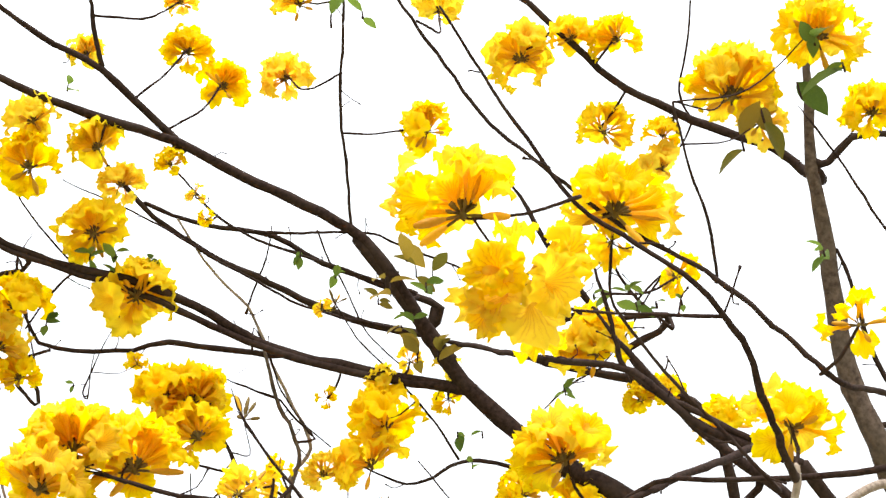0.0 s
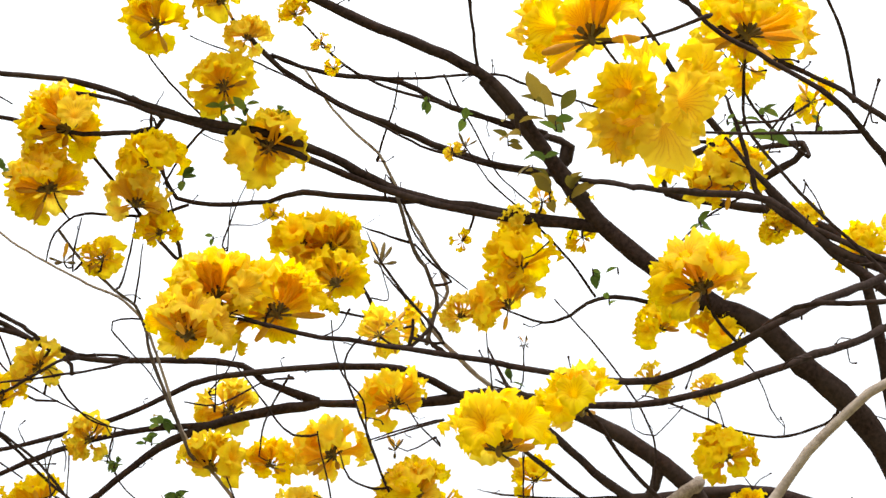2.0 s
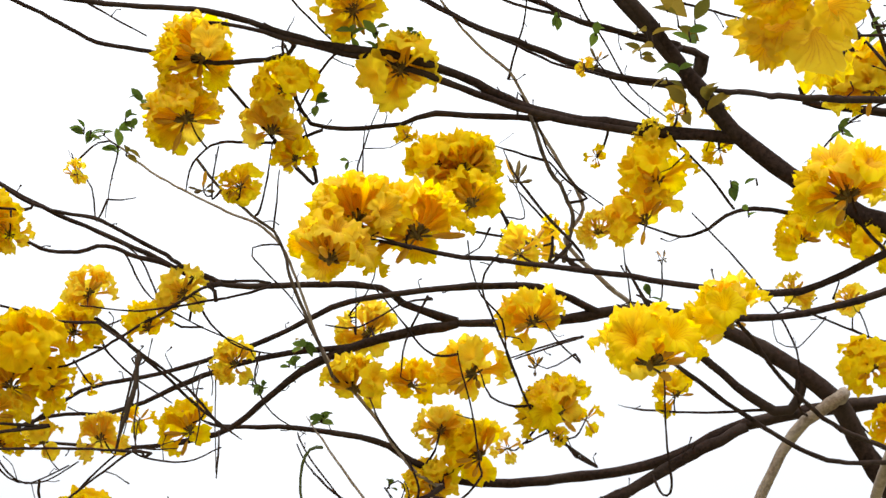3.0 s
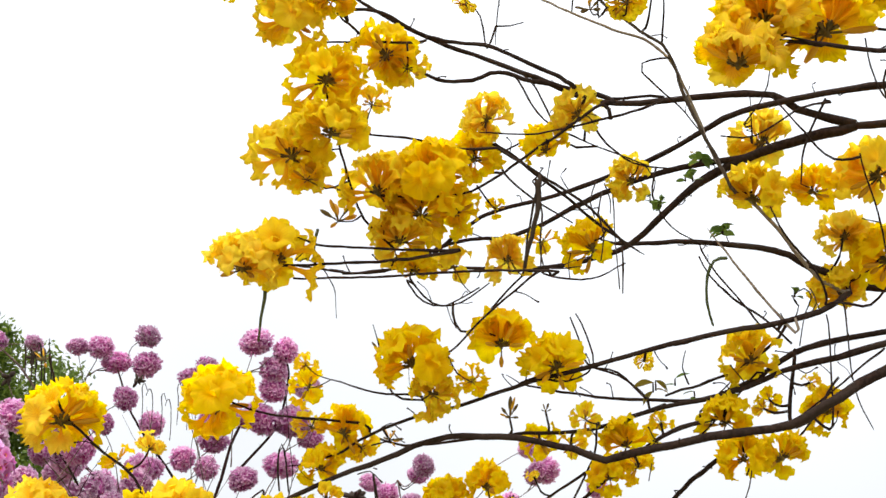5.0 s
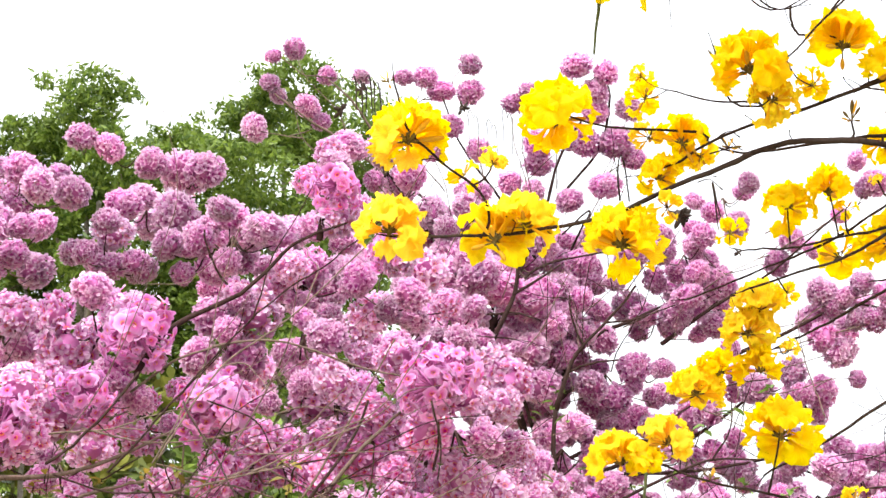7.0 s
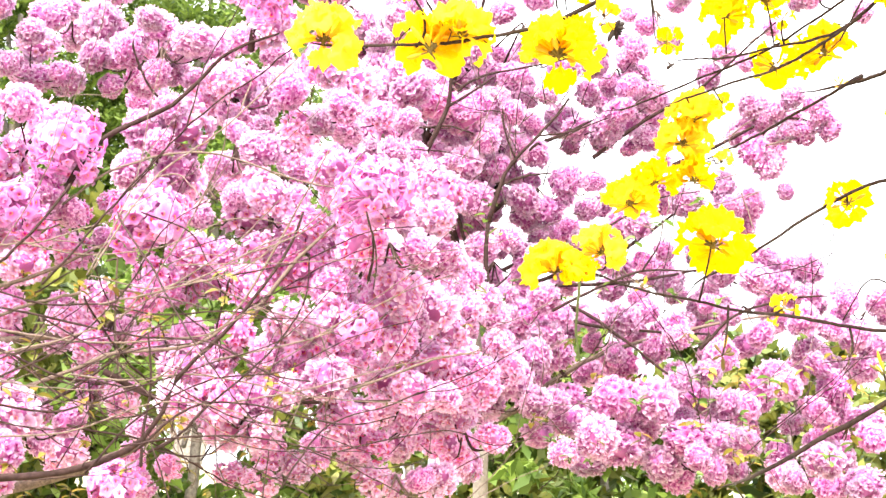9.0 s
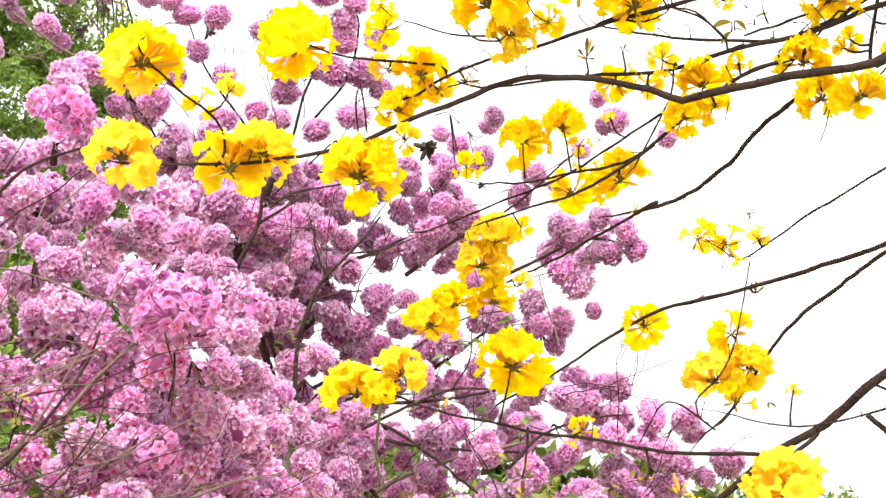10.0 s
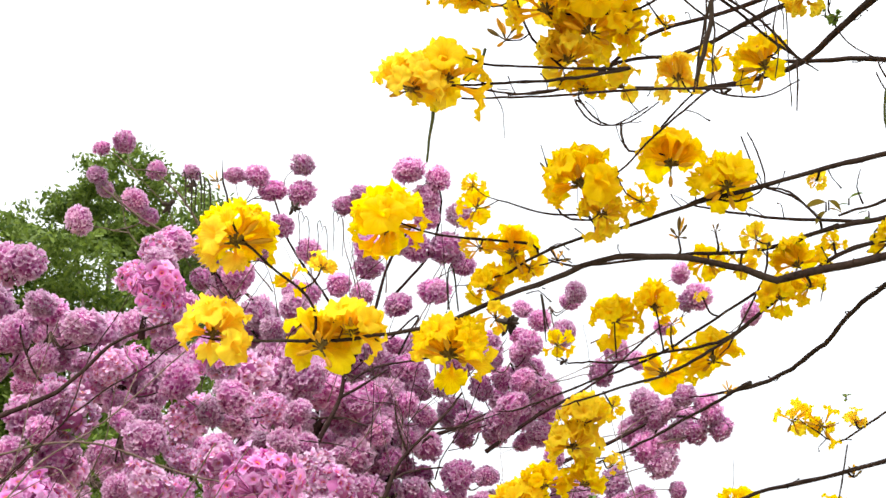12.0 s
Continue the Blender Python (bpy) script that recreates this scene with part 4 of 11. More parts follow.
limb(Y, [(0.625, 2.94, 2.76, 0.0172), (0.631, 2.979, 2.75, 0.0164), (0.605, 3.029, 2.772, 0.0156), (0.412, 3.093, 2.958, 0.0149), (0.231, 3.101, 2.983, 0.0138), (0.049, 3.115, 2.971, 0.0126), (-0.119, 3.136, 2.918, 0.0115), (-0.293, 3.132, 2.897, 0.0103), (-0.465, 3.11, 2.895, 0.0092), (-0.588, 3.075, 2.922, 0.0080), (-0.695, 3.024, 2.98, 0.0068), (-0.815, 2.983, 2.998, 0.0057), (-0.977, 2.928, 3.002, 0.0045), (-1.022, 2.909, 3.01, 0.0027), (-1.062, 2.888, 3.028, 0.0011)])
limb(Y, [(0.167, 2.983, 3.008, 0.0107), (0.153, 3.006, 2.961, 0.0102), (0.104, 3.016, 2.944, 0.0098), (-0.005, 2.971, 3.04, 0.0083), (-0.074, 2.935, 3.106, 0.0068), (-0.116, 2.909, 3.167, 0.0041), (-0.146, 2.883, 3.245, 0.0017)])
limb(Y, [(0.094, 3.013, 2.95, 0.0029), (-0.038, 3.011, 2.958, 0.0024), (-0.147, 2.999, 2.973, 0.0020), (-0.169, 2.995, 2.978, 0.0012), (-0.193, 2.987, 2.985, 0.0008)])
limb(Y, [(0.225, 3.006, 2.95, 0.0135), (0.238, 2.956, 2.938, 0.0129), (0.207, 2.918, 2.905, 0.0123), (0.128, 2.941, 2.865, 0.0116), (0.077, 2.97, 2.802, 0.0110), (0.037, 2.997, 2.737, 0.0104), (-0.033, 3.027, 2.651, 0.0062), (-0.122, 3.044, 2.571, 0.0026)], mat='bark_pale')
limb(Y, [(-0.147, 2.909, 3.149, 0.0052), (-0.127, 2.871, 3.117, 0.0050), (-0.14, 2.812, 3.117, 0.0047), (-0.217, 2.762, 3.193, 0.0044), (-0.244, 2.735, 3.233, 0.0041), (-0.204, 2.707, 3.281, 0.0038), (-0.238, 2.657, 3.352, 0.0035), (-0.273, 2.613, 3.407, 0.0032), (-0.308, 2.541, 3.496, 0.0029), (-0.378, 2.48, 3.557, 0.0027), (-0.43, 2.413, 3.624, 0.0024)], mat='bark_pale')
limb(Y, [(-0.308, 2.541, 3.496, 0.0026), (-0.314, 2.547, 3.488, 0.0024), (-0.268, 2.485, 3.57, 0.0019), (-0.253, 2.445, 3.619, 0.0014)])
limb(Y, [(0.291, 2.667, 3.147, 0.0050), (0.192, 2.664, 3.167, 0.0044), (0.081, 2.656, 3.188, 0.0037), (0.026, 2.67, 3.168, 0.0031), (-0.027, 2.674, 3.161, 0.0025), (-0.097, 2.655, 3.188, 0.0018), (-0.115, 2.649, 3.194, 0.0011), (-0.132, 2.64, 3.2, 0.0008)])
limb(Y, [(0.077, 2.653, 3.193, 0.0027), (0.029, 2.607, 3.265, 0.0024), (-0.034, 2.56, 3.332, 0.0021), (-0.099, 2.516, 3.389, 0.0017), (-0.142, 2.466, 3.45, 0.0014)])
limb(Y, [(-0.27, 2.865, 2.829, 0.0030), (-0.232, 2.854, 2.797, 0.0027), (-0.327, 2.806, 2.877, 0.0026), (-0.375, 2.737, 3.002, 0.0024), (-0.402, 2.669, 3.114, 0.0022), (-0.339, 2.629, 3.193, 0.0020), (-0.398, 2.553, 3.293, 0.0018)])
limb(Y, [(-0.204, 2.114, 2.813, 0.0027), (-0.16, 2.122, 2.805, 0.0025), (-0.202, 2.086, 2.857, 0.0023), (-0.238, 2.051, 2.903, 0.0021), (-0.248, 2.038, 2.923, 0.0013), (-0.255, 2.023, 2.947, 0.0008)])
limb(Y, [(-0.176, 2.109, 2.825, 0.0031), (-0.21, 2.12, 2.801, 0.0028), (-0.204, 2.112, 2.815, 0.0027), (-0.201, 2.1, 2.836, 0.0025)])
limb(Y, [(-0.542, 2.933, 2.829, 0.0042), (-0.565, 2.936, 2.842, 0.0040), (-0.611, 2.918, 2.888, 0.0038), (-0.685, 2.847, 2.997, 0.0036), (-0.741, 2.79, 3.074, 0.0033), (-0.771, 2.726, 3.169, 0.0030), (-0.801, 2.657, 3.262, 0.0027), (-0.888, 2.599, 3.303, 0.0025), (-0.993, 2.531, 3.34, 0.0022), (-1.071, 2.455, 3.393, 0.0019), (-1.083, 2.441, 3.403, 0.0012), (-1.092, 2.426, 3.415, 0.0008)], mat='bark_pale')
limb(Y, [(0.506, 2.775, 2.991, 0.0031), (0.487, 2.82, 2.974, 0.0030), (0.401, 2.864, 2.973, 0.0028), (0.314, 2.864, 2.996, 0.0024), (0.187, 2.842, 3.061, 0.0019), (0.146, 2.836, 3.075, 0.0014)])
limb(Y, [(-0.145, 3.057, 2.861, 0.0026), (-0.124, 3.026, 2.802, 0.0025), (-0.103, 2.971, 2.796, 0.0024), (-0.101, 2.927, 2.896, 0.0021), (-0.092, 2.886, 2.983, 0.0019), (-0.09, 2.878, 3.004, 0.0011), (-0.088, 2.87, 3.026, 0.0008)])
limb(Y, [(-0.716, 2.382, 3.495, 0.0026), (-0.725, 2.405, 3.544, 0.0025), (-0.732, 2.461, 3.554, 0.0024), (-0.731, 2.5, 3.508, 0.0022), (-0.722, 2.558, 3.438, 0.0019), (-0.719, 2.572, 3.425, 0.0012), (-0.717, 2.587, 3.417, 0.0008)])
limb(Y, [(-0.872, 2.478, 3.068, 0.0055), (-0.87, 2.52, 3.101, 0.0050), (-0.993, 2.453, 3.13, 0.0046), (-1.048, 2.419, 3.143, 0.0041), (-1.127, 2.391, 3.129, 0.0036), (-1.181, 2.356, 3.14, 0.0032), (-1.237, 2.3, 3.174, 0.0027), (-1.282, 2.244, 3.212, 0.0023), (-1.296, 2.227, 3.227, 0.0014), (-1.31, 2.209, 3.245, 0.0008)])
limb(Y, [(-0.936, 2.484, 3.116, 0.0044), (-0.919, 2.44, 3.099, 0.0040), (-1.023, 2.362, 3.149, 0.0037), (-1.14, 2.292, 3.165, 0.0034), (-1.205, 2.231, 3.199, 0.0031), (-1.292, 2.179, 3.197, 0.0028), (-1.364, 2.119, 3.212, 0.0024), (-1.408, 2.047, 3.26, 0.0021), (-1.444, 1.984, 3.299, 0.0018), (-1.454, 1.968, 3.312, 0.0011), (-1.466, 1.95, 3.329, 0.0008)])
limb(Y, [(-1.14, 2.292, 3.165, 0.0030), (-1.151, 2.292, 3.157, 0.0027), (-1.224, 2.255, 3.153, 0.0022), (-1.304, 2.211, 3.146, 0.0018), (-1.321, 2.202, 3.144, 0.0011), (-1.338, 2.193, 3.141, 0.0008)])
limb(Y, [(-1.259, 2.199, 3.198, 0.0025), (-1.262, 2.212, 3.18, 0.0022), (-1.277, 2.141, 3.256, 0.0020), (-1.286, 2.082, 3.317, 0.0018), (-1.288, 2.069, 3.331, 0.0011), (-1.291, 2.057, 3.343, 0.0008)])
limb(Y, [(-1.063, 2.442, 2.998, 0.0027), (-1.129, 2.413, 2.995, 0.0024), (-1.2, 2.368, 3.008, 0.0021), (-1.272, 2.327, 3.009, 0.0018), (-1.288, 2.318, 3.009, 0.0011), (-1.304, 2.309, 3.008, 0.0008)])
limb(Y, [(-1.155, 2.444, 2.807, 0.0034), (-1.136, 2.452, 2.81, 0.0031), (-1.238, 2.41, 2.789, 0.0029), (-1.336, 2.36, 2.777, 0.0026), (-1.421, 2.312, 2.766, 0.0024), (-1.449, 2.287, 2.778, 0.0022), (-1.465, 2.272, 2.788, 0.0013), (-1.48, 2.256, 2.801, 0.0008)])
limb(Y, [(-1.011, 2.579, 2.79, 0.0029), (-0.992, 2.534, 2.777, 0.0026), (-1.141, 2.468, 2.775, 0.0023), (-1.286, 2.399, 2.759, 0.0021), (-1.407, 2.331, 2.747, 0.0018)])
limb(Y, [(-1.155, 2.444, 2.807, 0.0026), (-1.244, 2.397, 2.807, 0.0023), (-1.349, 2.337, 2.804, 0.0021), (-1.374, 2.319, 2.809, 0.0018), (-1.39, 2.309, 2.814, 0.0011), (-1.407, 2.3, 2.822, 0.0008)])
limb(Y, [(-0.877, 2.605, 2.841, 0.0027), (-0.926, 2.554, 2.904, 0.0025), (-1.003, 2.493, 2.957, 0.0024), (-1.063, 2.442, 2.998, 0.0022)])
limb(Y, [(-0.863, 2.497, 3.043, 0.0035), (-0.872, 2.478, 3.068, 0.0031), (-0.952, 2.473, 3.027, 0.0028), (-1.059, 2.464, 2.964, 0.0025), (-1.141, 2.448, 2.926, 0.0021), (-1.253, 2.395, 2.916, 0.0018), (-1.273, 2.384, 2.916, 0.0011), (-1.296, 2.371, 2.92, 0.0008)])
limb(Y, [(-0.87, 2.52, 3.101, 0.0030), (-0.794, 2.523, 3.09, 0.0028), (-0.769, 2.515, 3.066, 0.0027), (-0.892, 2.49, 3.037, 0.0022), (-0.992, 2.461, 3.019, 0.0018), (-1.087, 2.417, 3.022, 0.0013)])
limb(Y, [(-1.011, 2.579, 2.79, 0.0025), (-1.029, 2.567, 2.799, 0.0022), (-1.134, 2.558, 2.72, 0.0021), (-1.197, 2.554, 2.66, 0.0019), (-1.255, 2.535, 2.638, 0.0018), (-1.27, 2.528, 2.632, 0.0011), (-1.282, 2.519, 2.628, 0.0008)])
limb(Y, [(-1.244, 2.397, 2.807, 0.0025), (-1.266, 2.434, 2.833, 0.0022), (-1.31, 2.376, 2.893, 0.0020), (-1.321, 2.257, 3.068, 0.0018), (-1.322, 2.245, 3.085, 0.0011), (-1.322, 2.232, 3.103, 0.0008)])
limb(Y, [(-1.029, 2.567, 2.799, 0.0020), (-1.011, 2.579, 2.79, 0.0018), (-0.944, 2.607, 2.786, 0.0016), (-0.882, 2.618, 2.811, 0.0013)])
limb(Y, [(-1.216, 2.433, 2.767, 0.0020), (-1.246, 2.473, 2.779, 0.0018), (-1.215, 2.509, 2.739, 0.0016), (-1.169, 2.531, 2.742, 0.0015), (-1.117, 2.539, 2.777, 0.0013)])
limb(Y, [(-0.883, 2.604, 2.839, 0.0018), (-0.887, 2.621, 2.801, 0.0016), (-0.895, 2.637, 2.761, 0.0013)])
limb(Y, [(-0.611, 2.918, 2.888, 0.0069), (-0.567, 2.942, 2.87, 0.0065), (-0.542, 2.933, 2.829, 0.0062), (-0.62, 2.795, 2.732, 0.0054), (-0.787, 2.767, 2.707, 0.0049), (-0.99, 2.724, 2.661, 0.0044), (-1.131, 2.683, 2.628, 0.0039), (-1.232, 2.654, 2.592, 0.0034), (-1.361, 2.607, 2.551, 0.0029), (-1.432, 2.585, 2.508, 0.0023), (-1.49, 2.562, 2.483, 0.0018), (-1.508, 2.554, 2.478, 0.0011), (-1.528, 2.545, 2.474, 0.0008)])
limb(Y, [(0.048, 3.116, 2.968, 0.0121), (-0.244, 3.033, 2.796, 0.0112), (-0.473, 2.907, 2.65, 0.0101), (-0.551, 2.816, 2.573, 0.0093), (-0.638, 2.814, 2.533, 0.0088), (-0.752, 2.792, 2.521, 0.0083), (-0.87, 2.767, 2.501, 0.0078), (-0.959, 2.746, 2.48, 0.0073), (-1.014, 2.721, 2.496, 0.0067), (-1.107, 2.679, 2.516, 0.0062), (-1.221, 2.63, 2.517, 0.0057), (-1.309, 2.599, 2.485, 0.0052), (-1.415, 2.56, 2.44, 0.0047), (-1.528, 2.512, 2.386, 0.0042), (-1.634, 2.453, 2.357, 0.0037), (-1.72, 2.399, 2.341, 0.0032), (-1.793, 2.345, 2.336, 0.0027), (-1.868, 2.286, 2.331, 0.0022), (-1.888, 2.27, 2.333, 0.0013), (-1.91, 2.253, 2.339, 0.0008)])
limb(Y, [(0.048, 3.116, 2.968, 0.0091), (-0.243, 3.031, 2.8, 0.0082), (-0.401, 2.936, 2.738, 0.0074), (-0.475, 2.888, 2.698, 0.0067), (-0.57, 2.881, 2.679, 0.0062), (-0.642, 2.873, 2.665, 0.0056), (-0.764, 2.858, 2.632, 0.0051), (-0.896, 2.831, 2.609, 0.0046), (-1.021, 2.805, 2.57, 0.0040), (-1.14, 2.762, 2.564, 0.0035), (-1.235, 2.726, 2.551, 0.0029), (-1.348, 2.677, 2.541, 0.0024), (-1.394, 2.648, 2.555, 0.0019), (-1.413, 2.638, 2.562, 0.0011), (-1.436, 2.628, 2.572, 0.0008)])
limb(Y, [(0.048, 3.116, 2.968, 0.0086), (-0.241, 3.027, 2.81, 0.0076), (-0.366, 2.984, 2.762, 0.0068), (-0.498, 2.924, 2.738, 0.0060), (-0.66, 2.906, 2.711, 0.0053), (-0.721, 2.908, 2.672, 0.0046), (-0.828, 2.896, 2.634, 0.0039), (-0.928, 2.867, 2.635, 0.0033), (-1.048, 2.823, 2.645, 0.0026), (-1.136, 2.781, 2.666, 0.0019), (-1.155, 2.771, 2.673, 0.0011), (-1.176, 2.759, 2.684, 0.0008)])
limb(Y, [(-0.737, 2.795, 2.523, 0.0055), (-0.744, 2.843, 2.539, 0.0050), (-0.799, 2.889, 2.523, 0.0048), (-0.891, 2.979, 2.504, 0.0047), (-0.978, 3.075, 2.462, 0.0046), (-1.101, 3.155, 2.423, 0.0044), (-1.185, 3.133, 2.395, 0.0041), (-1.229, 3.119, 2.384, 0.0025), (-1.278, 3.1, 2.375, 0.0010)])
limb(Y, [(-0.78, 2.856, 2.629, 0.0051), (-0.769, 2.872, 2.593, 0.0046), (-0.893, 2.851, 2.557, 0.0041), (-1.024, 2.84, 2.464, 0.0035), (-1.11, 2.826, 2.408, 0.0030), (-1.24, 2.782, 2.378, 0.0024), (-1.358, 2.731, 2.365, 0.0019), (-1.375, 2.721, 2.363, 0.0011), (-1.391, 2.708, 2.363, 0.0008)])
limb(Y, [(-1.057, 2.837, 2.437, 0.0032), (-1.184, 2.812, 2.357, 0.0028), (-1.284, 2.777, 2.324, 0.0023), (-1.364, 2.748, 2.292, 0.0019), (-1.383, 2.744, 2.285, 0.0011), (-1.403, 2.741, 2.28, 0.0008)])
limb(Y, [(-1.383, 2.6, 2.54, 0.0030), (-1.389, 2.591, 2.556, 0.0027), (-1.481, 2.537, 2.561, 0.0024), (-1.552, 2.492, 2.566, 0.0021), (-1.616, 2.441, 2.588, 0.0018), (-1.629, 2.427, 2.594, 0.0011), (-1.64, 2.411, 2.601, 0.0008)])
limb(Y, [(-1.739, 2.386, 2.339, 0.0030), (-1.722, 2.388, 2.368, 0.0028), (-1.729, 2.364, 2.419, 0.0027), (-1.781, 2.305, 2.47, 0.0025), (-1.822, 2.249, 2.524, 0.0022), (-1.826, 2.22, 2.58, 0.0020), (-1.827, 2.208, 2.603, 0.0018), (-1.826, 2.201, 2.621, 0.0011), (-1.825, 2.197, 2.641, 0.0008)])
limb(Y, [(-1.281, 2.636, 2.577, 0.0025), (-1.288, 2.622, 2.606, 0.0023), (-1.363, 2.582, 2.61, 0.0018), (-1.435, 2.535, 2.63, 0.0014)])
limb(Y, [(-1.288, 2.622, 2.606, 0.0025), (-1.268, 2.581, 2.584, 0.0022), (-1.313, 2.555, 2.592, 0.0021), (-1.326, 2.524, 2.65, 0.0019), (-1.325, 2.516, 2.669, 0.0018), (-1.327, 2.506, 2.688, 0.0011), (-1.33, 2.494, 2.709, 0.0008)])
limb(Y, [(-1.132, 2.685, 2.623, 0.0023), (-1.09, 2.694, 2.643, 0.0021), (-1.032, 2.718, 2.637, 0.0019), (-0.984, 2.724, 2.666, 0.0017), (-0.99, 2.698, 2.72, 0.0016), (-1.002, 2.679, 2.754, 0.0014)])
limb(Y, [(-0.914, 2.815, 2.626, 0.0025), (-0.9, 2.775, 2.606, 0.0023), (-0.942, 2.744, 2.651, 0.0021), (-0.99, 2.724, 2.661, 0.0018)])
limb(Y, [(-1.005, 2.809, 2.573, 0.0025), (-0.994, 2.761, 2.563, 0.0023), (-1.007, 2.777, 2.504, 0.0021), (-1.073, 2.788, 2.395, 0.0018), (-1.085, 2.792, 2.38, 0.0011), (-1.099, 2.797, 2.37, 0.0008)])
limb(Y, [(-0.62, 2.795, 2.732, 0.0030), (-0.623, 2.804, 2.708, 0.0027), (-0.693, 2.748, 2.803, 0.0023), (-0.723, 2.717, 2.852, 0.0018), (-0.734, 2.706, 2.87, 0.0011), (-0.747, 2.694, 2.891, 0.0008)], mat='bark_pale')
limb(Y, [(-0.674, 2.777, 2.718, 0.0020), (-0.686, 2.783, 2.727, 0.0018), (-0.756, 2.717, 2.835, 0.0016), (-0.765, 2.7, 2.864, 0.0014)])
limb(Y, [(-1.239, 2.482, 2.768, 0.0020), (-1.268, 2.502, 2.792, 0.0019), (-1.278, 2.543, 2.792, 0.0018), (-1.262, 2.56, 2.773, 0.0017), (-1.225, 2.58, 2.767, 0.0015), (-1.162, 2.594, 2.798, 0.0014)])
limb(Y, [(-1.211, 2.584, 2.772, 0.0025), (-1.212, 2.601, 2.735, 0.0024), (-1.189, 2.618, 2.721, 0.0023), (-1.127, 2.618, 2.779, 0.0021), (-1.07, 2.618, 2.827, 0.0020), (-1.02, 2.635, 2.831, 0.0018), (-1.001, 2.643, 2.833, 0.0011), (-0.98, 2.653, 2.836, 0.0008)])
limb(Y, [(-1.107, 2.544, 3.044, 0.0035), (-1.087, 2.494, 3.037, 0.0032), (-1.012, 2.56, 2.977, 0.0029), (-0.938, 2.625, 2.91, 0.0026), (-0.891, 2.66, 2.87, 0.0023), (-0.877, 2.672, 2.859, 0.0014), (-0.866, 2.681, 2.853, 0.0008)])
limb(Y, [(-1.049, 2.484, 3.175, 0.0019), (-0.999, 2.558, 3.093, 0.0016), (-0.845, 2.652, 3.022, 0.0014)])
limb(Y, [(-0.286, 3.144, 2.461, 0.0118), (-0.026, 3.164, 2.402, 0.0113), (0.051, 3.189, 2.297, 0.0107), (-0.443, 3.202, 2.17, 0.0099), (-0.703, 3.233, 2.057, 0.0093), (-0.854, 3.266, 1.953, 0.0086), (-0.97, 3.243, 1.884, 0.0078), (-1.035, 3.23, 1.824, 0.0070), (-1.142, 3.2, 1.744, 0.0062), (-1.258, 3.161, 1.665, 0.0053), (-1.352, 3.125, 1.605, 0.0045), (-1.394, 3.107, 1.581, 0.0027), (-1.441, 3.087, 1.561, 0.0011)])
limb(Y, [(-0.925, 3.206, 1.859, 0.0048), (-0.915, 3.182, 1.87, 0.0046), (-0.934, 3.149, 1.881, 0.0044), (-1.107, 3.095, 1.885, 0.0039), (-1.312, 3.012, 1.916, 0.0034), (-1.455, 2.945, 1.938, 0.0029), (-1.545, 2.896, 1.959, 0.0024), (-1.63, 2.844, 1.992, 0.0020), (-1.648, 2.833, 2.002, 0.0012), (-1.667, 2.821, 2.016, 0.0008)])
limb(Y, [(-0.856, 3.215, 1.945, 0.0054), (-0.851, 3.218, 1.931, 0.0050), (-0.915, 3.208, 1.869, 0.0045), (-1, 3.191, 1.779, 0.0040), (-1.027, 3.187, 1.701, 0.0035), (-1.037, 3.185, 1.656, 0.0030), (-1.048, 3.18, 1.629, 0.0018), (-1.062, 3.169, 1.61, 0.0008)])
limb(Y, [(-0.482, 3.184, 2.439, 0.0052), (-0.338, 3.15, 2.465, 0.0049), (-0.286, 3.144, 2.461, 0.0047), (-0.594, 3.241, 2.364, 0.0045), (-0.855, 3.276, 2.212, 0.0041), (-0.942, 3.269, 2.128, 0.0037), (-1, 3.266, 2.048, 0.0033), (-1.045, 3.263, 1.979, 0.0029), (-1.079, 3.256, 1.949, 0.0025), (-1.108, 3.255, 1.922, 0.0015), (-1.131, 3.261, 1.898, 0.0007)])
limb(Y, [(-0.482, 3.209, 2.404, 0.0065), (-0.482, 3.184, 2.439, 0.0059), (-0.699, 3.235, 2.315, 0.0055), (-0.839, 3.215, 2.269, 0.0050), (-1.021, 3.178, 2.209, 0.0045), (-1.151, 3.142, 2.174, 0.0040), (-1.238, 3.12, 2.125, 0.0035), (-1.337, 3.092, 2.056, 0.0030), (-1.456, 3.05, 1.983, 0.0025), (-1.475, 3.045, 1.969, 0.0015), (-1.49, 3.044, 1.956, 0.0008)])
limb(Y, [(-0.567, 3.206, 2.389, 0.0029), (-0.572, 3.175, 2.44, 0.0028), (-0.628, 3.153, 2.468, 0.0027), (-0.832, 3.188, 2.383, 0.0024), (-0.929, 3.179, 2.319, 0.0021), (-0.995, 3.17, 2.281, 0.0018), (-1.026, 3.156, 2.298, 0.0015), (-1.047, 3.149, 2.313, 0.0009), (-1.066, 3.144, 2.332, 0.0007)])
limb(Y, [(-1.016, 3.168, 1.966, 0.0022), (-1.049, 3.161, 1.938, 0.0020), (-1.079, 3.145, 1.987, 0.0018), (-1.012, 3.152, 2.077, 0.0017), (-0.961, 3.13, 2.265, 0.0015)])
limb(Y, [(-1.049, 3.161, 1.938, 0.0021), (-1.034, 3.114, 1.932, 0.0020), (-1.115, 3.081, 1.98, 0.0017), (-1.169, 3.071, 1.901, 0.0015)])
limb(Y, [(-1.185, 3.133, 2.395, 0.0038), (-1.134, 3.071, 2.391, 0.0036), (-1.147, 2.993, 2.349, 0.0034), (-1.297, 2.956, 2.262, 0.0027), (-1.382, 2.929, 2.216, 0.0020), (-1.4, 2.922, 2.207, 0.0012), (-1.418, 2.914, 2.198, 0.0008)])
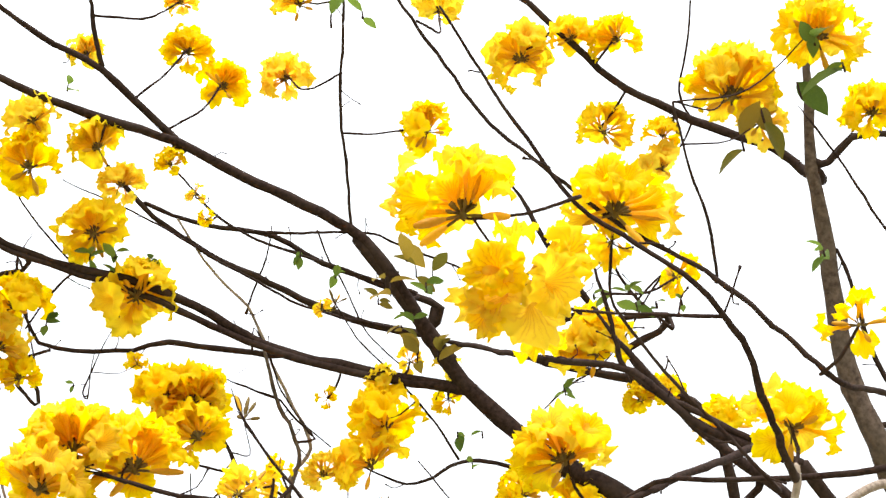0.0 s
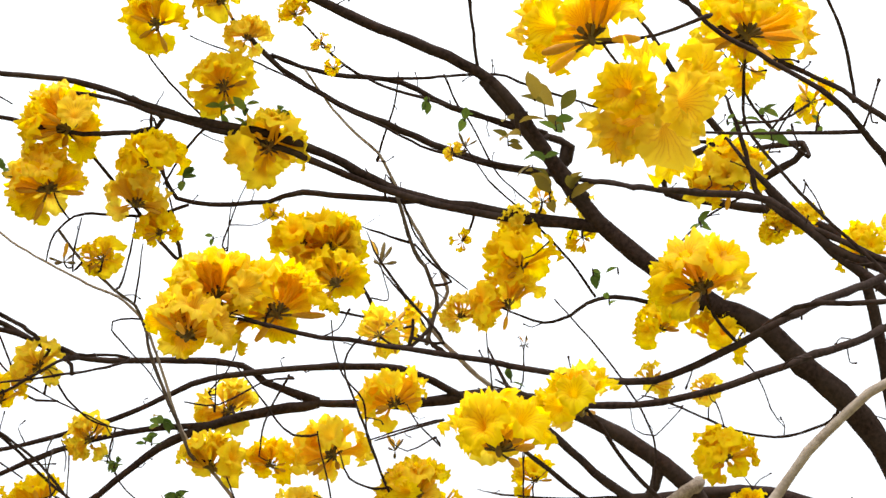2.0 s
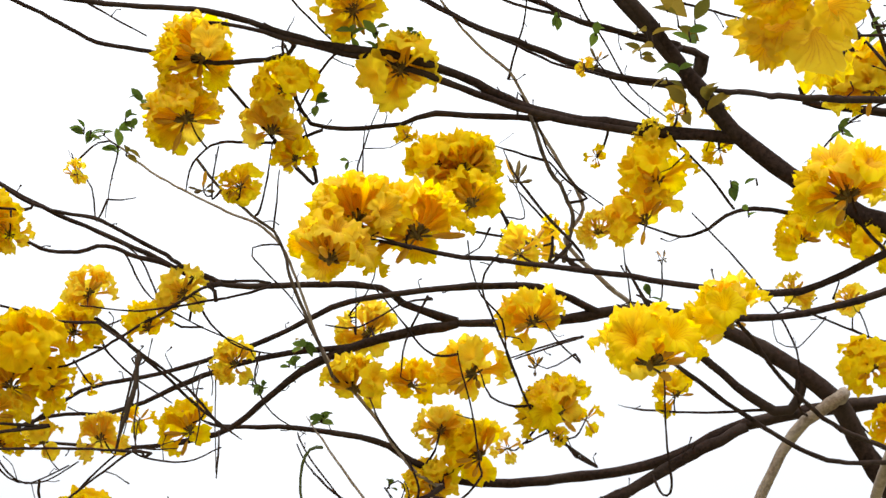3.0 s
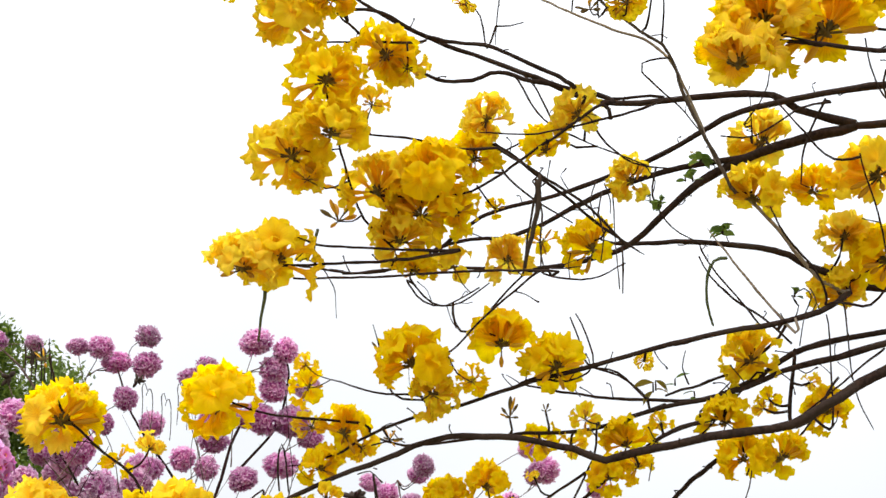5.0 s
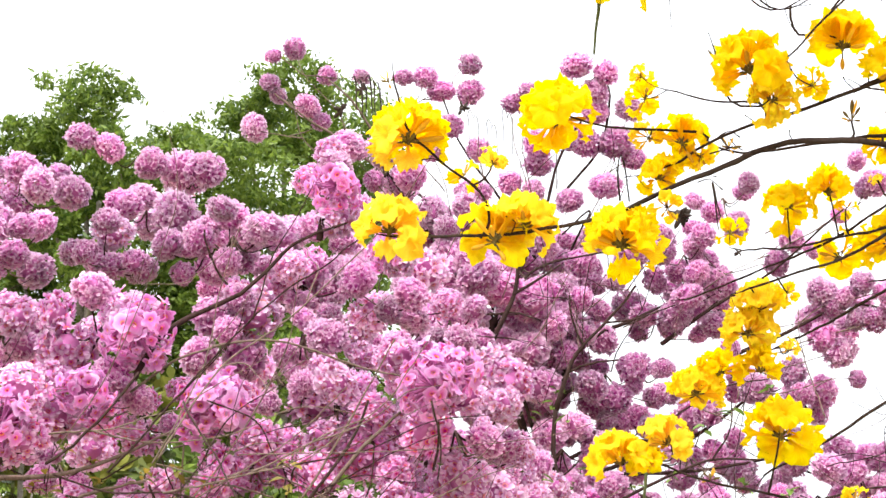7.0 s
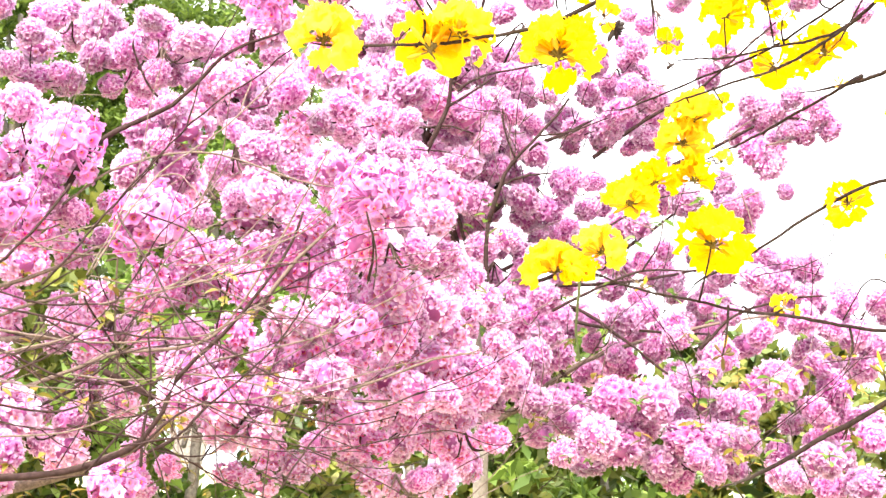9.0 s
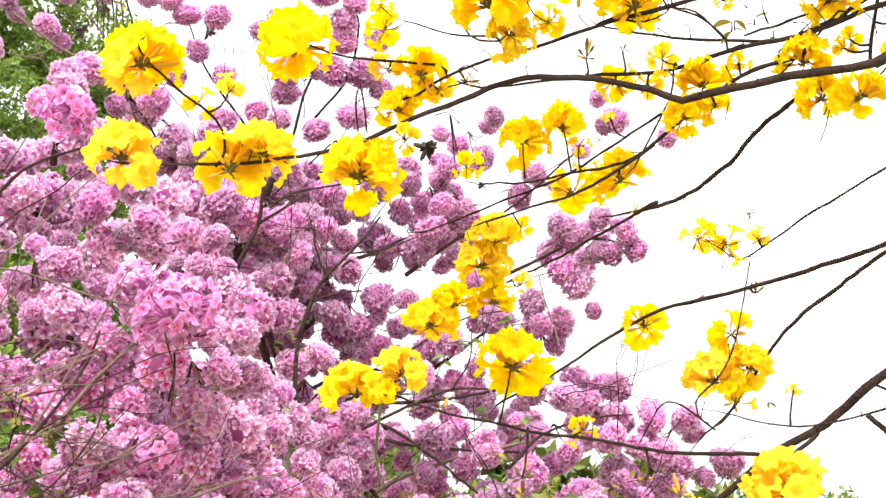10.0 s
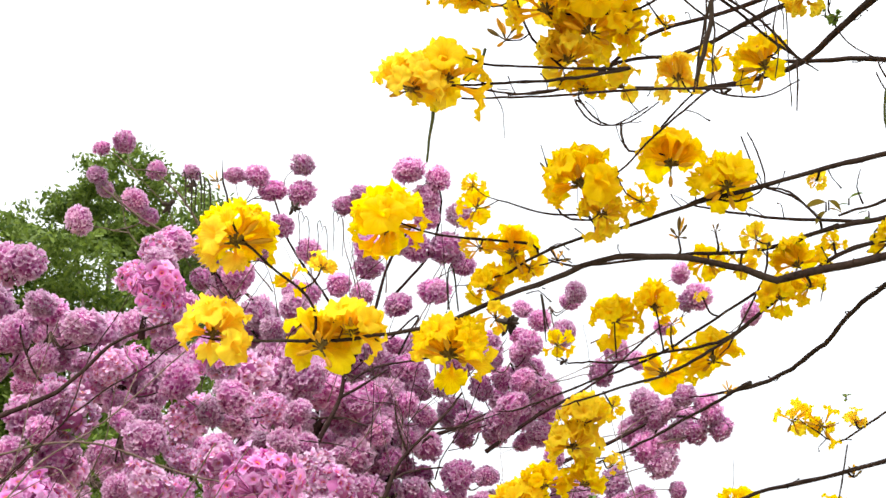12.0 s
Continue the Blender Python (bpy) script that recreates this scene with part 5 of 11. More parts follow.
limb(Y, [(-1.01, 2.841, 2.474, 0.0031), (-1.048, 2.868, 2.511, 0.0028), (-1.216, 2.837, 2.408, 0.0025), (-1.35, 2.797, 2.343, 0.0022), (-1.481, 2.747, 2.286, 0.0019), (-1.501, 2.738, 2.28, 0.0011), (-1.522, 2.726, 2.276, 0.0008)])
limb(Y, [(-0.749, 3.243, 2.029, 0.0026), (-0.712, 3.246, 2.009, 0.0025), (-0.706, 3.243, 1.981, 0.0024), (-0.842, 3.218, 1.947, 0.0021), (-0.934, 3.194, 1.946, 0.0018), (-1.016, 3.168, 1.966, 0.0015), (-1.043, 3.162, 1.972, 0.0009), (-1.072, 3.159, 1.976, 0.0007)])
limb(Y, [(-0.759, 3.234, 1.967, 0.0055), (-0.698, 3.28, 1.901, 0.0053), (-0.722, 3.31, 1.801, 0.0050), (-0.859, 3.283, 1.748, 0.0042), (-0.963, 3.258, 1.706, 0.0034), (-1.036, 3.236, 1.714, 0.0025), (-1.06, 3.23, 1.721, 0.0015), (-1.079, 3.225, 1.734, 0.0008)])
limb(Y, [(-0.297, 2.407, 3.576, 0.0032), (-0.206, 2.421, 3.573, 0.0030), (-0.068, 2.431, 3.572, 0.0028), (-0.008, 2.451, 3.55, 0.0026), (0.114, 2.484, 3.509, 0.0023), (0.139, 2.492, 3.503, 0.0014), (0.169, 2.505, 3.5, 0.0008)])
limb(Y, [(-0.163, 2.42, 3.578, 0.0023), (-0.144, 2.461, 3.533, 0.0022), (-0.126, 2.48, 3.511, 0.0020), (-0.097, 2.527, 3.454, 0.0019), (-0.08, 2.551, 3.423, 0.0017), (-0.032, 2.585, 3.381, 0.0015), (-0.008, 2.599, 3.361, 0.0014)])
limb(Y, [(-0.3, 2.551, 3.4, 0.0026), (-0.292, 2.524, 3.436, 0.0023), (-0.267, 2.561, 3.392, 0.0021), (-0.251, 2.601, 3.338, 0.0019), (-0.216, 2.637, 3.292, 0.0016), (-0.163, 2.669, 3.25, 0.0014)])
limb(Y, [(0.497, 2.563, 3.431, 0.0041), (0.496, 2.538, 3.377, 0.0037), (0.435, 2.51, 3.43, 0.0034), (0.392, 2.466, 3.495, 0.0031), (0.376, 2.439, 3.529, 0.0028), (0.362, 2.424, 3.552, 0.0017), (0.342, 2.411, 3.575, 0.0008)])
limb(Y, [(0.408, 2.555, 3.377, 0.0031), (0.403, 2.583, 3.34, 0.0028), (0.362, 2.59, 3.338, 0.0025), (0.298, 2.612, 3.319, 0.0022), (0.252, 2.637, 3.291, 0.0019), (0.235, 2.646, 3.282, 0.0011), (0.217, 2.656, 3.276, 0.0008)])
limb(Y, [(0.435, 2.51, 3.43, 0.0026), (0.473, 2.483, 3.454, 0.0024), (0.488, 2.476, 3.46, 0.0023), (0.455, 2.503, 3.434, 0.0020), (0.408, 2.555, 3.377, 0.0017), (0.363, 2.587, 3.343, 0.0014)])
limb(Y, [(0.166, 2.929, 2.886, 0.0026), (0.147, 2.873, 2.889, 0.0023), (0.158, 2.829, 2.978, 0.0021), (0.109, 2.776, 3.082, 0.0019), (0.032, 2.718, 3.182, 0.0016), (0, 2.693, 3.222, 0.0014)])
limb(Y, [(0.213, 2.847, 3.047, 0.0015), (0.217, 2.802, 3.023, 0.0014), (0.17, 2.824, 2.986, 0.0013), (0.154, 2.827, 2.983, 0.0012), (0.124, 2.821, 2.996, 0.0010), (0.12, 2.796, 3.043, 0.0009)])
limb(Y, [(0.367, 2.677, 3.102, 0.0020), (0.339, 2.705, 3.116, 0.0019), (0.331, 2.748, 3.099, 0.0019), (0.365, 2.772, 3.048, 0.0015), (0.378, 2.796, 3, 0.0012), (0.399, 2.811, 2.965, 0.0009)])
limb(Y, [(-0.14, 2.812, 3.117, 0.0020), (-0.136, 2.769, 3.09, 0.0019), (-0.137, 2.728, 3.16, 0.0014), (-0.134, 2.688, 3.224, 0.0009)])
limb(Y, [(-0.136, 2.769, 3.09, 0.0020), (-0.083, 2.776, 3.081, 0.0019), (-0.069, 2.739, 3.145, 0.0014), (-0.065, 2.734, 3.154, 0.0009)])
limb(Y, [(0.266, 2.857, 3.019, 0.0015), (0.269, 2.819, 3.035, 0.0015), (0.279, 2.795, 3.024, 0.0014), (0.289, 2.815, 2.985, 0.0012), (0.29, 2.838, 2.938, 0.0009)])
limb(Y, [(-0.235, 2.769, 3.027, 0.0026), (-0.238, 2.789, 3.039, 0.0023), (-0.304, 2.788, 3.028, 0.0019), (-0.376, 2.787, 3.011, 0.0014)])
limb(Y, [(-0.253, 2.784, 2.997, 0.0020), (-0.252, 2.802, 3.011, 0.0019), (-0.308, 2.807, 2.99, 0.0014), (-0.338, 2.793, 3.01, 0.0009)])
limb(Y, [(0.343, 2.917, 2.75, 0.0020), (0.389, 2.915, 2.742, 0.0019), (0.413, 2.903, 2.761, 0.0019), (0.356, 2.879, 2.835, 0.0014), (0.305, 2.851, 2.908, 0.0009)])
limb(Y, [(0.399, 2.897, 2.78, 0.0026), (0.384, 2.91, 2.755, 0.0024), (0.343, 2.917, 2.75, 0.0023), (0.298, 2.907, 2.786, 0.0019), (0.254, 2.889, 2.839, 0.0014)])
limb(Y, [(-0.729, 2.805, 3.054, 0.0041), (-0.711, 2.771, 3, 0.0039), (-0.709, 2.707, 2.993, 0.0037), (-0.729, 2.669, 3.052, 0.0036), (-0.752, 2.623, 3.118, 0.0034), (-0.765, 2.578, 3.183, 0.0033), (-0.777, 2.55, 3.219, 0.0032), (-0.813, 2.523, 3.242, 0.0030), (-0.864, 2.476, 3.283, 0.0029), (-0.895, 2.436, 3.322, 0.0028)], mat='bark_grey')
limb(Y, [(-0.859, 2.482, 3.278, 0.0026), (-0.879, 2.486, 3.261, 0.0023), (-0.87, 2.461, 3.301, 0.0019), (-0.853, 2.435, 3.344, 0.0014)])
limb(Y, [(-0.807, 2.527, 3.239, 0.0026), (-0.796, 2.522, 3.251, 0.0023), (-0.774, 2.495, 3.299, 0.0019), (-0.757, 2.462, 3.351, 0.0014)])
limb(Y, [(-0.777, 2.55, 3.219, 0.0023), (-0.764, 2.523, 3.264, 0.0019), (-0.751, 2.493, 3.312, 0.0014)])
limb(Y, [(-0.613, 2.543, 3.324, 0.0020), (-0.602, 2.539, 3.305, 0.0019), (-0.591, 2.507, 3.352, 0.0014), (-0.58, 2.484, 3.385, 0.0009)])
limb(Y, [(-0.249, 2.696, 3.152, 0.0046), (-0.222, 2.661, 3.211, 0.0045), (-0.222, 2.644, 3.237, 0.0043), (-0.234, 2.616, 3.278, 0.0042), (-0.256, 2.588, 3.315, 0.0040), (-0.268, 2.559, 3.355, 0.0039), (-0.275, 2.532, 3.39, 0.0037)], mat='bark_grey')
limb(Y, [(-0.256, 2.589, 3.314, 0.0028), (-0.294, 2.577, 3.326, 0.0023), (-0.327, 2.565, 3.337, 0.0019), (-0.346, 2.561, 3.345, 0.0011), (-0.365, 2.56, 3.355, 0.0008)])
limb(Y, [(-0.224, 2.638, 3.246, 0.0031), (-0.191, 2.638, 3.25, 0.0028), (-0.223, 2.615, 3.281, 0.0023), (-0.252, 2.59, 3.313, 0.0019)])
limb(Y, [(-0.239, 2.698, 3.151, 0.0028), (-0.252, 2.673, 3.188, 0.0025), (-0.275, 2.65, 3.222, 0.0022), (-0.308, 2.62, 3.261, 0.0019), (-0.32, 2.609, 3.277, 0.0011), (-0.333, 2.596, 3.298, 0.0008)])
limb(Y, [(-0.331, 2.659, 3.197, 0.0028), (-0.36, 2.619, 3.254, 0.0023), (-0.4, 2.577, 3.306, 0.0019)])
limb(Y, [(-0.239, 2.698, 3.151, 0.0036), (-0.214, 2.707, 3.138, 0.0032), (-0.293, 2.672, 3.184, 0.0029), (-0.39, 2.645, 3.208, 0.0026), (-0.439, 2.631, 3.217, 0.0023)])
limb(Y, [(-0.516, 2.702, 3.117, 0.0026), (-0.503, 2.691, 3.104, 0.0023), (-0.555, 2.683, 3.099, 0.0020), (-0.645, 2.685, 3.062, 0.0017), (-0.706, 2.668, 3.065, 0.0014)])
limb(Y, [(-0.654, 2.684, 3.06, 0.0020), (-0.653, 2.691, 3.048, 0.0019), (-0.646, 2.665, 3.095, 0.0014), (-0.641, 2.644, 3.132, 0.0009)])
limb(Y, [(-0.468, 2.749, 3.013, 0.0026), (-0.5, 2.745, 3.01, 0.0023), (-0.529, 2.733, 3.022, 0.0020), (-0.57, 2.693, 3.076, 0.0017), (-0.611, 2.652, 3.13, 0.0014)])
limb(Y, [(-0.36, 2.764, 2.954, 0.0026), (-0.364, 2.787, 2.97, 0.0023), (-0.377, 2.764, 3.01, 0.0021), (-0.377, 2.733, 3.066, 0.0019), (-0.41, 2.705, 3.106, 0.0018), (-0.422, 2.675, 3.153, 0.0016), (-0.423, 2.647, 3.198, 0.0014)])
limb(Y, [(-0.238, 2.789, 3.039, 0.0026), (-0.235, 2.769, 3.027, 0.0023), (-0.306, 2.771, 3.012, 0.0019), (-0.364, 2.771, 2.999, 0.0014)])
limb(Y, [(-0.252, 2.802, 3.011, 0.0020), (-0.242, 2.79, 2.986, 0.0019), (-0.283, 2.765, 3.028, 0.0014), (-0.297, 2.747, 3.057, 0.0009)])
limb(Y, [(-0.949, 2.591, 3.065, 0.0026), (-0.934, 2.575, 3.097, 0.0023), (-0.911, 2.606, 3.06, 0.0020), (-0.867, 2.641, 3.026, 0.0017), (-0.808, 2.666, 3.016, 0.0014)])
limb(Y, [(-0.575, 2.857, 2.776, 0.0026), (-0.57, 2.845, 2.792, 0.0024), (-0.582, 2.817, 2.834, 0.0023), (-0.623, 2.779, 2.894, 0.0019), (-0.641, 2.751, 2.943, 0.0014)])
limb(Y, [(-0.541, 2.852, 2.773, 0.0026), (-0.493, 2.863, 2.767, 0.0024), (-0.449, 2.854, 2.806, 0.0023), (-0.451, 2.845, 2.825, 0.0021), (-0.453, 2.808, 2.902, 0.0019), (-0.465, 2.767, 2.979, 0.0016), (-0.468, 2.746, 3.018, 0.0014)])
limb(Y, [(-0.343, 2.814, 2.922, 0.0026), (-0.373, 2.811, 2.92, 0.0023), (-0.416, 2.796, 2.938, 0.0019), (-0.429, 2.774, 2.976, 0.0014)])
limb(Y, [(-0.269, 2.837, 2.825, 0.0031), (-0.27, 2.865, 2.829, 0.0028), (-0.309, 2.837, 2.88, 0.0023), (-0.343, 2.814, 2.922, 0.0019)])
limb(Y, [(-0.327, 2.806, 2.877, 0.0026), (-0.364, 2.842, 2.857, 0.0023), (-0.332, 2.841, 2.868, 0.0019), (-0.3, 2.841, 2.875, 0.0014)])
limb(Y, [(-0.575, 2.857, 2.776, 0.0020), (-0.541, 2.852, 2.773, 0.0019), (-0.542, 2.877, 2.714, 0.0016), (-0.545, 2.895, 2.665, 0.0014), (-0.541, 2.918, 2.606, 0.0012), (-0.523, 2.94, 2.554, 0.0009)])
limb(Y, [(-0.625, 2.911, 2.58, 0.0026), (-0.601, 2.923, 2.558, 0.0023), (-0.589, 2.915, 2.589, 0.0020), (-0.575, 2.869, 2.716, 0.0017), (-0.574, 2.853, 2.755, 0.0014)])
limb(Y, [(-0.601, 2.906, 2.608, 0.0046), (-0.639, 2.91, 2.572, 0.0044), (-0.667, 2.904, 2.572, 0.0042), (-0.651, 2.883, 2.641, 0.0037), (-0.639, 2.863, 2.699, 0.0032)])
limb(Y, [(-0.482, 2.896, 2.691, 0.0023), (-0.539, 2.9, 2.655, 0.0020), (-0.606, 2.904, 2.609, 0.0017), (-0.651, 2.905, 2.581, 0.0014)])
limb(Y, [(-0.643, 2.858, 2.709, 0.0023), (-0.687, 2.828, 2.755, 0.0021), (-0.733, 2.801, 2.791, 0.0019), (-0.767, 2.773, 2.831, 0.0016), (-0.782, 2.752, 2.866, 0.0014)])
limb(Y, [(-0.665, 2.843, 2.733, 0.0036), (-0.647, 2.84, 2.749, 0.0032), (-0.662, 2.849, 2.72, 0.0030), (-0.74, 2.848, 2.673, 0.0028), (-0.815, 2.839, 2.645, 0.0026), (-0.879, 2.826, 2.626, 0.0023)])
limb(Y, [(-0.912, 2.828, 2.605, 0.0026), (-0.914, 2.815, 2.626, 0.0023), (-0.955, 2.787, 2.661, 0.0021), (-1.008, 2.76, 2.681, 0.0019), (-1.017, 2.738, 2.725, 0.0016), (-1.027, 2.716, 2.765, 0.0014)])
limb(Y, [(-0.452, 2.922, 2.665, 0.0020), (-0.437, 2.951, 2.576, 0.0019), (-0.404, 2.96, 2.548, 0.0019), (-0.382, 2.936, 2.626, 0.0015), (-0.372, 2.919, 2.674, 0.0012), (-0.358, 2.919, 2.678, 0.0009)], mat='bark_grey')
limb(Y, [(-0.881, 2.831, 2.611, 0.0032), (-0.923, 2.823, 2.597, 0.0028), (-0.987, 2.812, 2.565, 0.0023)])
limb(Y, [(-0.699, 2.867, 2.649, 0.0026), (-0.711, 2.86, 2.662, 0.0023), (-0.781, 2.867, 2.595, 0.0019), (-0.838, 2.868, 2.546, 0.0014)])
limb(Y, [(-0.57, 2.898, 2.647, 0.0028), (-0.632, 2.912, 2.571, 0.0023), (-0.69, 2.918, 2.514, 0.0019), (-0.705, 2.921, 2.5, 0.0011), (-0.72, 2.926, 2.487, 0.0008)])
limb(Y, [(-0.816, 2.863, 2.582, 0.0020), (-0.822, 2.855, 2.596, 0.0019), (-0.764, 2.853, 2.644, 0.0014), (-0.74, 2.848, 2.673, 0.0009)])
limb(Y, [(-0.835, 2.832, 2.645, 0.0019), (-0.842, 2.819, 2.675, 0.0014), (-0.832, 2.81, 2.705, 0.0009)])
limb(Y, [(-1.106, 2.368, 3.303, 0.0020), (-1.063, 2.363, 3.338, 0.0019), (-1.032, 2.378, 3.338, 0.0019), (-1.052, 2.411, 3.282, 0.0014), (-1.071, 2.444, 3.224, 0.0009)])
limb(Y, [(-1.063, 2.427, 3.253, 0.0019), (-1.039, 2.438, 3.254, 0.0014), (-1.014, 2.445, 3.26, 0.0009)])
limb(Y, [(-1.063, 2.427, 3.253, 0.0020), (-1.087, 2.441, 3.217, 0.0019), (-1.086, 2.405, 3.268, 0.0015), (-1.103, 2.376, 3.295, 0.0012), (-1.11, 2.355, 3.317, 0.0009)])
limb(Y, [(-1.059, 2.151, 3.507, 0.0026), (-1.073, 2.17, 3.552, 0.0023), (-1.024, 2.213, 3.534, 0.0019), (-0.948, 2.279, 3.503, 0.0014)])
limb(Y, [(-0.618, 2.393, 3.513, 0.0023), (-0.658, 2.35, 3.549, 0.0020), (-0.698, 2.298, 3.592, 0.0017), (-0.705, 2.274, 3.615, 0.0014)])
limb(Y, [(-0.6, 2.535, 3.311, 0.0020), (-0.613, 2.543, 3.324, 0.0019), (-0.579, 2.506, 3.387, 0.0014), (-0.539, 2.472, 3.443, 0.0009)])
limb(Y, [(-0.711, 2.485, 3.369, 0.0041), (-0.694, 2.523, 3.322, 0.0039), (-0.699, 2.535, 3.301, 0.0037), (-0.768, 2.456, 3.377, 0.0034), (-0.834, 2.372, 3.451, 0.0031), (-0.878, 2.322, 3.489, 0.0028), (-0.898, 2.302, 3.508, 0.0017), (-0.921, 2.283, 3.533, 0.0008)])
limb(Y, [(-0.929, 2.612, 3.061, 0.0023), (-0.985, 2.585, 3.067, 0.0020), (-1.019, 2.513, 3.159, 0.0017), (-1.048, 2.481, 3.186, 0.0014)])
limb(Y, [(-0.648, 2.675, 3.078, 0.0020), (-0.665, 2.683, 3.088, 0.0019), (-0.619, 2.667, 3.135, 0.0014), (-0.59, 2.634, 3.199, 0.0009)])
limb(Y, [(-0.515, 2.689, 3.104, 0.0026), (-0.516, 2.702, 3.117, 0.0023), (-0.567, 2.734, 3.042, 0.0019), (-0.583, 2.761, 2.985, 0.0014)])
limb(Y, [(-0.83, 2.657, 3.019, 0.0020), (-0.849, 2.688, 2.978, 0.0019), (-0.824, 2.725, 2.923, 0.0014), (-0.767, 2.761, 2.887, 0.0009)])
limb(Y, [(-1.107, 2.544, 3.044, 0.0026), (-1.103, 2.564, 3.015, 0.0023), (-1.061, 2.607, 2.973, 0.0019), (-0.998, 2.656, 2.932, 0.0014)])
limb(Y, [(-1.103, 2.564, 3.015, 0.0026), (-1.144, 2.543, 3.015, 0.0024), (-1.156, 2.53, 3.027, 0.0023), (-1.09, 2.548, 3.052, 0.0019), (-1.011, 2.557, 3.096, 0.0014)])
limb(Y, [(-0.767, 2.57, 3.194, 0.0020), (-0.805, 2.564, 3.197, 0.0019), (-0.826, 2.575, 3.181, 0.0019), (-0.764, 2.639, 3.112, 0.0014), (-0.722, 2.695, 3.04, 0.0009)])
bloom(Y, (0.074, 1.279, 2.623), 0.145, (0.042, 0.549, 0.835), kind='near', n=9)
bloom(Y, (0.118, 1.284, 2.521), 0.135, (-0.154, -0.617, -0.772), kind='near', n=11)
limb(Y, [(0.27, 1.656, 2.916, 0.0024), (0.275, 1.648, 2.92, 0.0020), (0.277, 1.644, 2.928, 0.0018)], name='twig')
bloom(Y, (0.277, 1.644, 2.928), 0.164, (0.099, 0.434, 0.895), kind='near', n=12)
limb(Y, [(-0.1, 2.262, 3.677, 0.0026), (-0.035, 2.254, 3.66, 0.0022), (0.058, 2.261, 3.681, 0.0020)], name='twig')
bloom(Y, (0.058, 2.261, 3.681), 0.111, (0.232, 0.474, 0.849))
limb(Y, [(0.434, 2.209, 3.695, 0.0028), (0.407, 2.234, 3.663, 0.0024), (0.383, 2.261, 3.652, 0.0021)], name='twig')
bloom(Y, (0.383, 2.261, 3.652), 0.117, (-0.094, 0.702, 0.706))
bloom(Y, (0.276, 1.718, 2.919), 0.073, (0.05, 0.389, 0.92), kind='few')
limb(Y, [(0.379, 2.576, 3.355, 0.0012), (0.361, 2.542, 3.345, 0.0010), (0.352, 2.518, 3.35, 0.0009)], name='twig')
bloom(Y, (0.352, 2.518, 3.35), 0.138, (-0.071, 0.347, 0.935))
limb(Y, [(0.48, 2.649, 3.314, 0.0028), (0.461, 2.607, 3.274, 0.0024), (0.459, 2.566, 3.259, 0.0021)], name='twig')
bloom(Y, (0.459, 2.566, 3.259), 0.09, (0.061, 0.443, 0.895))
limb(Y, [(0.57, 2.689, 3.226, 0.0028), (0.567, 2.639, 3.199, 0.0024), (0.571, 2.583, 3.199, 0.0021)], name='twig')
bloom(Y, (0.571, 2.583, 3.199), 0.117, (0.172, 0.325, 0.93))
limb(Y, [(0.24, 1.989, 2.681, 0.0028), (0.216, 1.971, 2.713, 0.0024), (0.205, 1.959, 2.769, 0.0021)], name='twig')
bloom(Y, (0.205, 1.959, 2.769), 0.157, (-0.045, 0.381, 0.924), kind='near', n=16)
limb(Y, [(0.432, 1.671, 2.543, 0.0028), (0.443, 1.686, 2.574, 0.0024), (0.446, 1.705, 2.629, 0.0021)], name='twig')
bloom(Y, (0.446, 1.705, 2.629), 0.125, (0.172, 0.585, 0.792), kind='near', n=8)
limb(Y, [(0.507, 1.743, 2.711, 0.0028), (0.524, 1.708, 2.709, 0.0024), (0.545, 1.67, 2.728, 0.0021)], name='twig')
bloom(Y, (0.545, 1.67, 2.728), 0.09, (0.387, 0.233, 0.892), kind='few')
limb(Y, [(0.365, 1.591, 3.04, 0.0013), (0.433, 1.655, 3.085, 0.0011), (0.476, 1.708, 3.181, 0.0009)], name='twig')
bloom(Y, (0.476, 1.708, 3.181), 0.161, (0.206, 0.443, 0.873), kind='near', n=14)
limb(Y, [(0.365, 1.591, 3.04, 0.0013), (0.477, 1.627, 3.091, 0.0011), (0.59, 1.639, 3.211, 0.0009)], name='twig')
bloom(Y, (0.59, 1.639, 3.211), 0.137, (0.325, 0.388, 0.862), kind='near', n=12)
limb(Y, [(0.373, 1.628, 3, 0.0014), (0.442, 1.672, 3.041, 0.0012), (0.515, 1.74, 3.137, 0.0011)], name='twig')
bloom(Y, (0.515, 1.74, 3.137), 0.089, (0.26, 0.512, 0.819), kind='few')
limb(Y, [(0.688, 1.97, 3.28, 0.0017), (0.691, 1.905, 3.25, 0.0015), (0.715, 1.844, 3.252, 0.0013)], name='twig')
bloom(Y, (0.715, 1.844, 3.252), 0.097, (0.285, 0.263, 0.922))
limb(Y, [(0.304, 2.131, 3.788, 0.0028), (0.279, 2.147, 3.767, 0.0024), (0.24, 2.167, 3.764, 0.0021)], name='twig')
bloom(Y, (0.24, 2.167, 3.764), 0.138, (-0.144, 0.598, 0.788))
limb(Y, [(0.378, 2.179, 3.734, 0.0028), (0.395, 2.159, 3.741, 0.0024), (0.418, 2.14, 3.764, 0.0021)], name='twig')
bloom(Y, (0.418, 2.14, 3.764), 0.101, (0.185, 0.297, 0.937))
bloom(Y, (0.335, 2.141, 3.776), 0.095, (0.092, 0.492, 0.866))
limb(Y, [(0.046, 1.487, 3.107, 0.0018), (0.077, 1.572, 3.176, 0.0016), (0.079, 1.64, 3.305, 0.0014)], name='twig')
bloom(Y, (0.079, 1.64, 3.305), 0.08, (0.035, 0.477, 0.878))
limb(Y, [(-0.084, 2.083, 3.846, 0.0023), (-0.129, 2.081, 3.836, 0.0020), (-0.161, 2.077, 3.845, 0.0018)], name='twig')
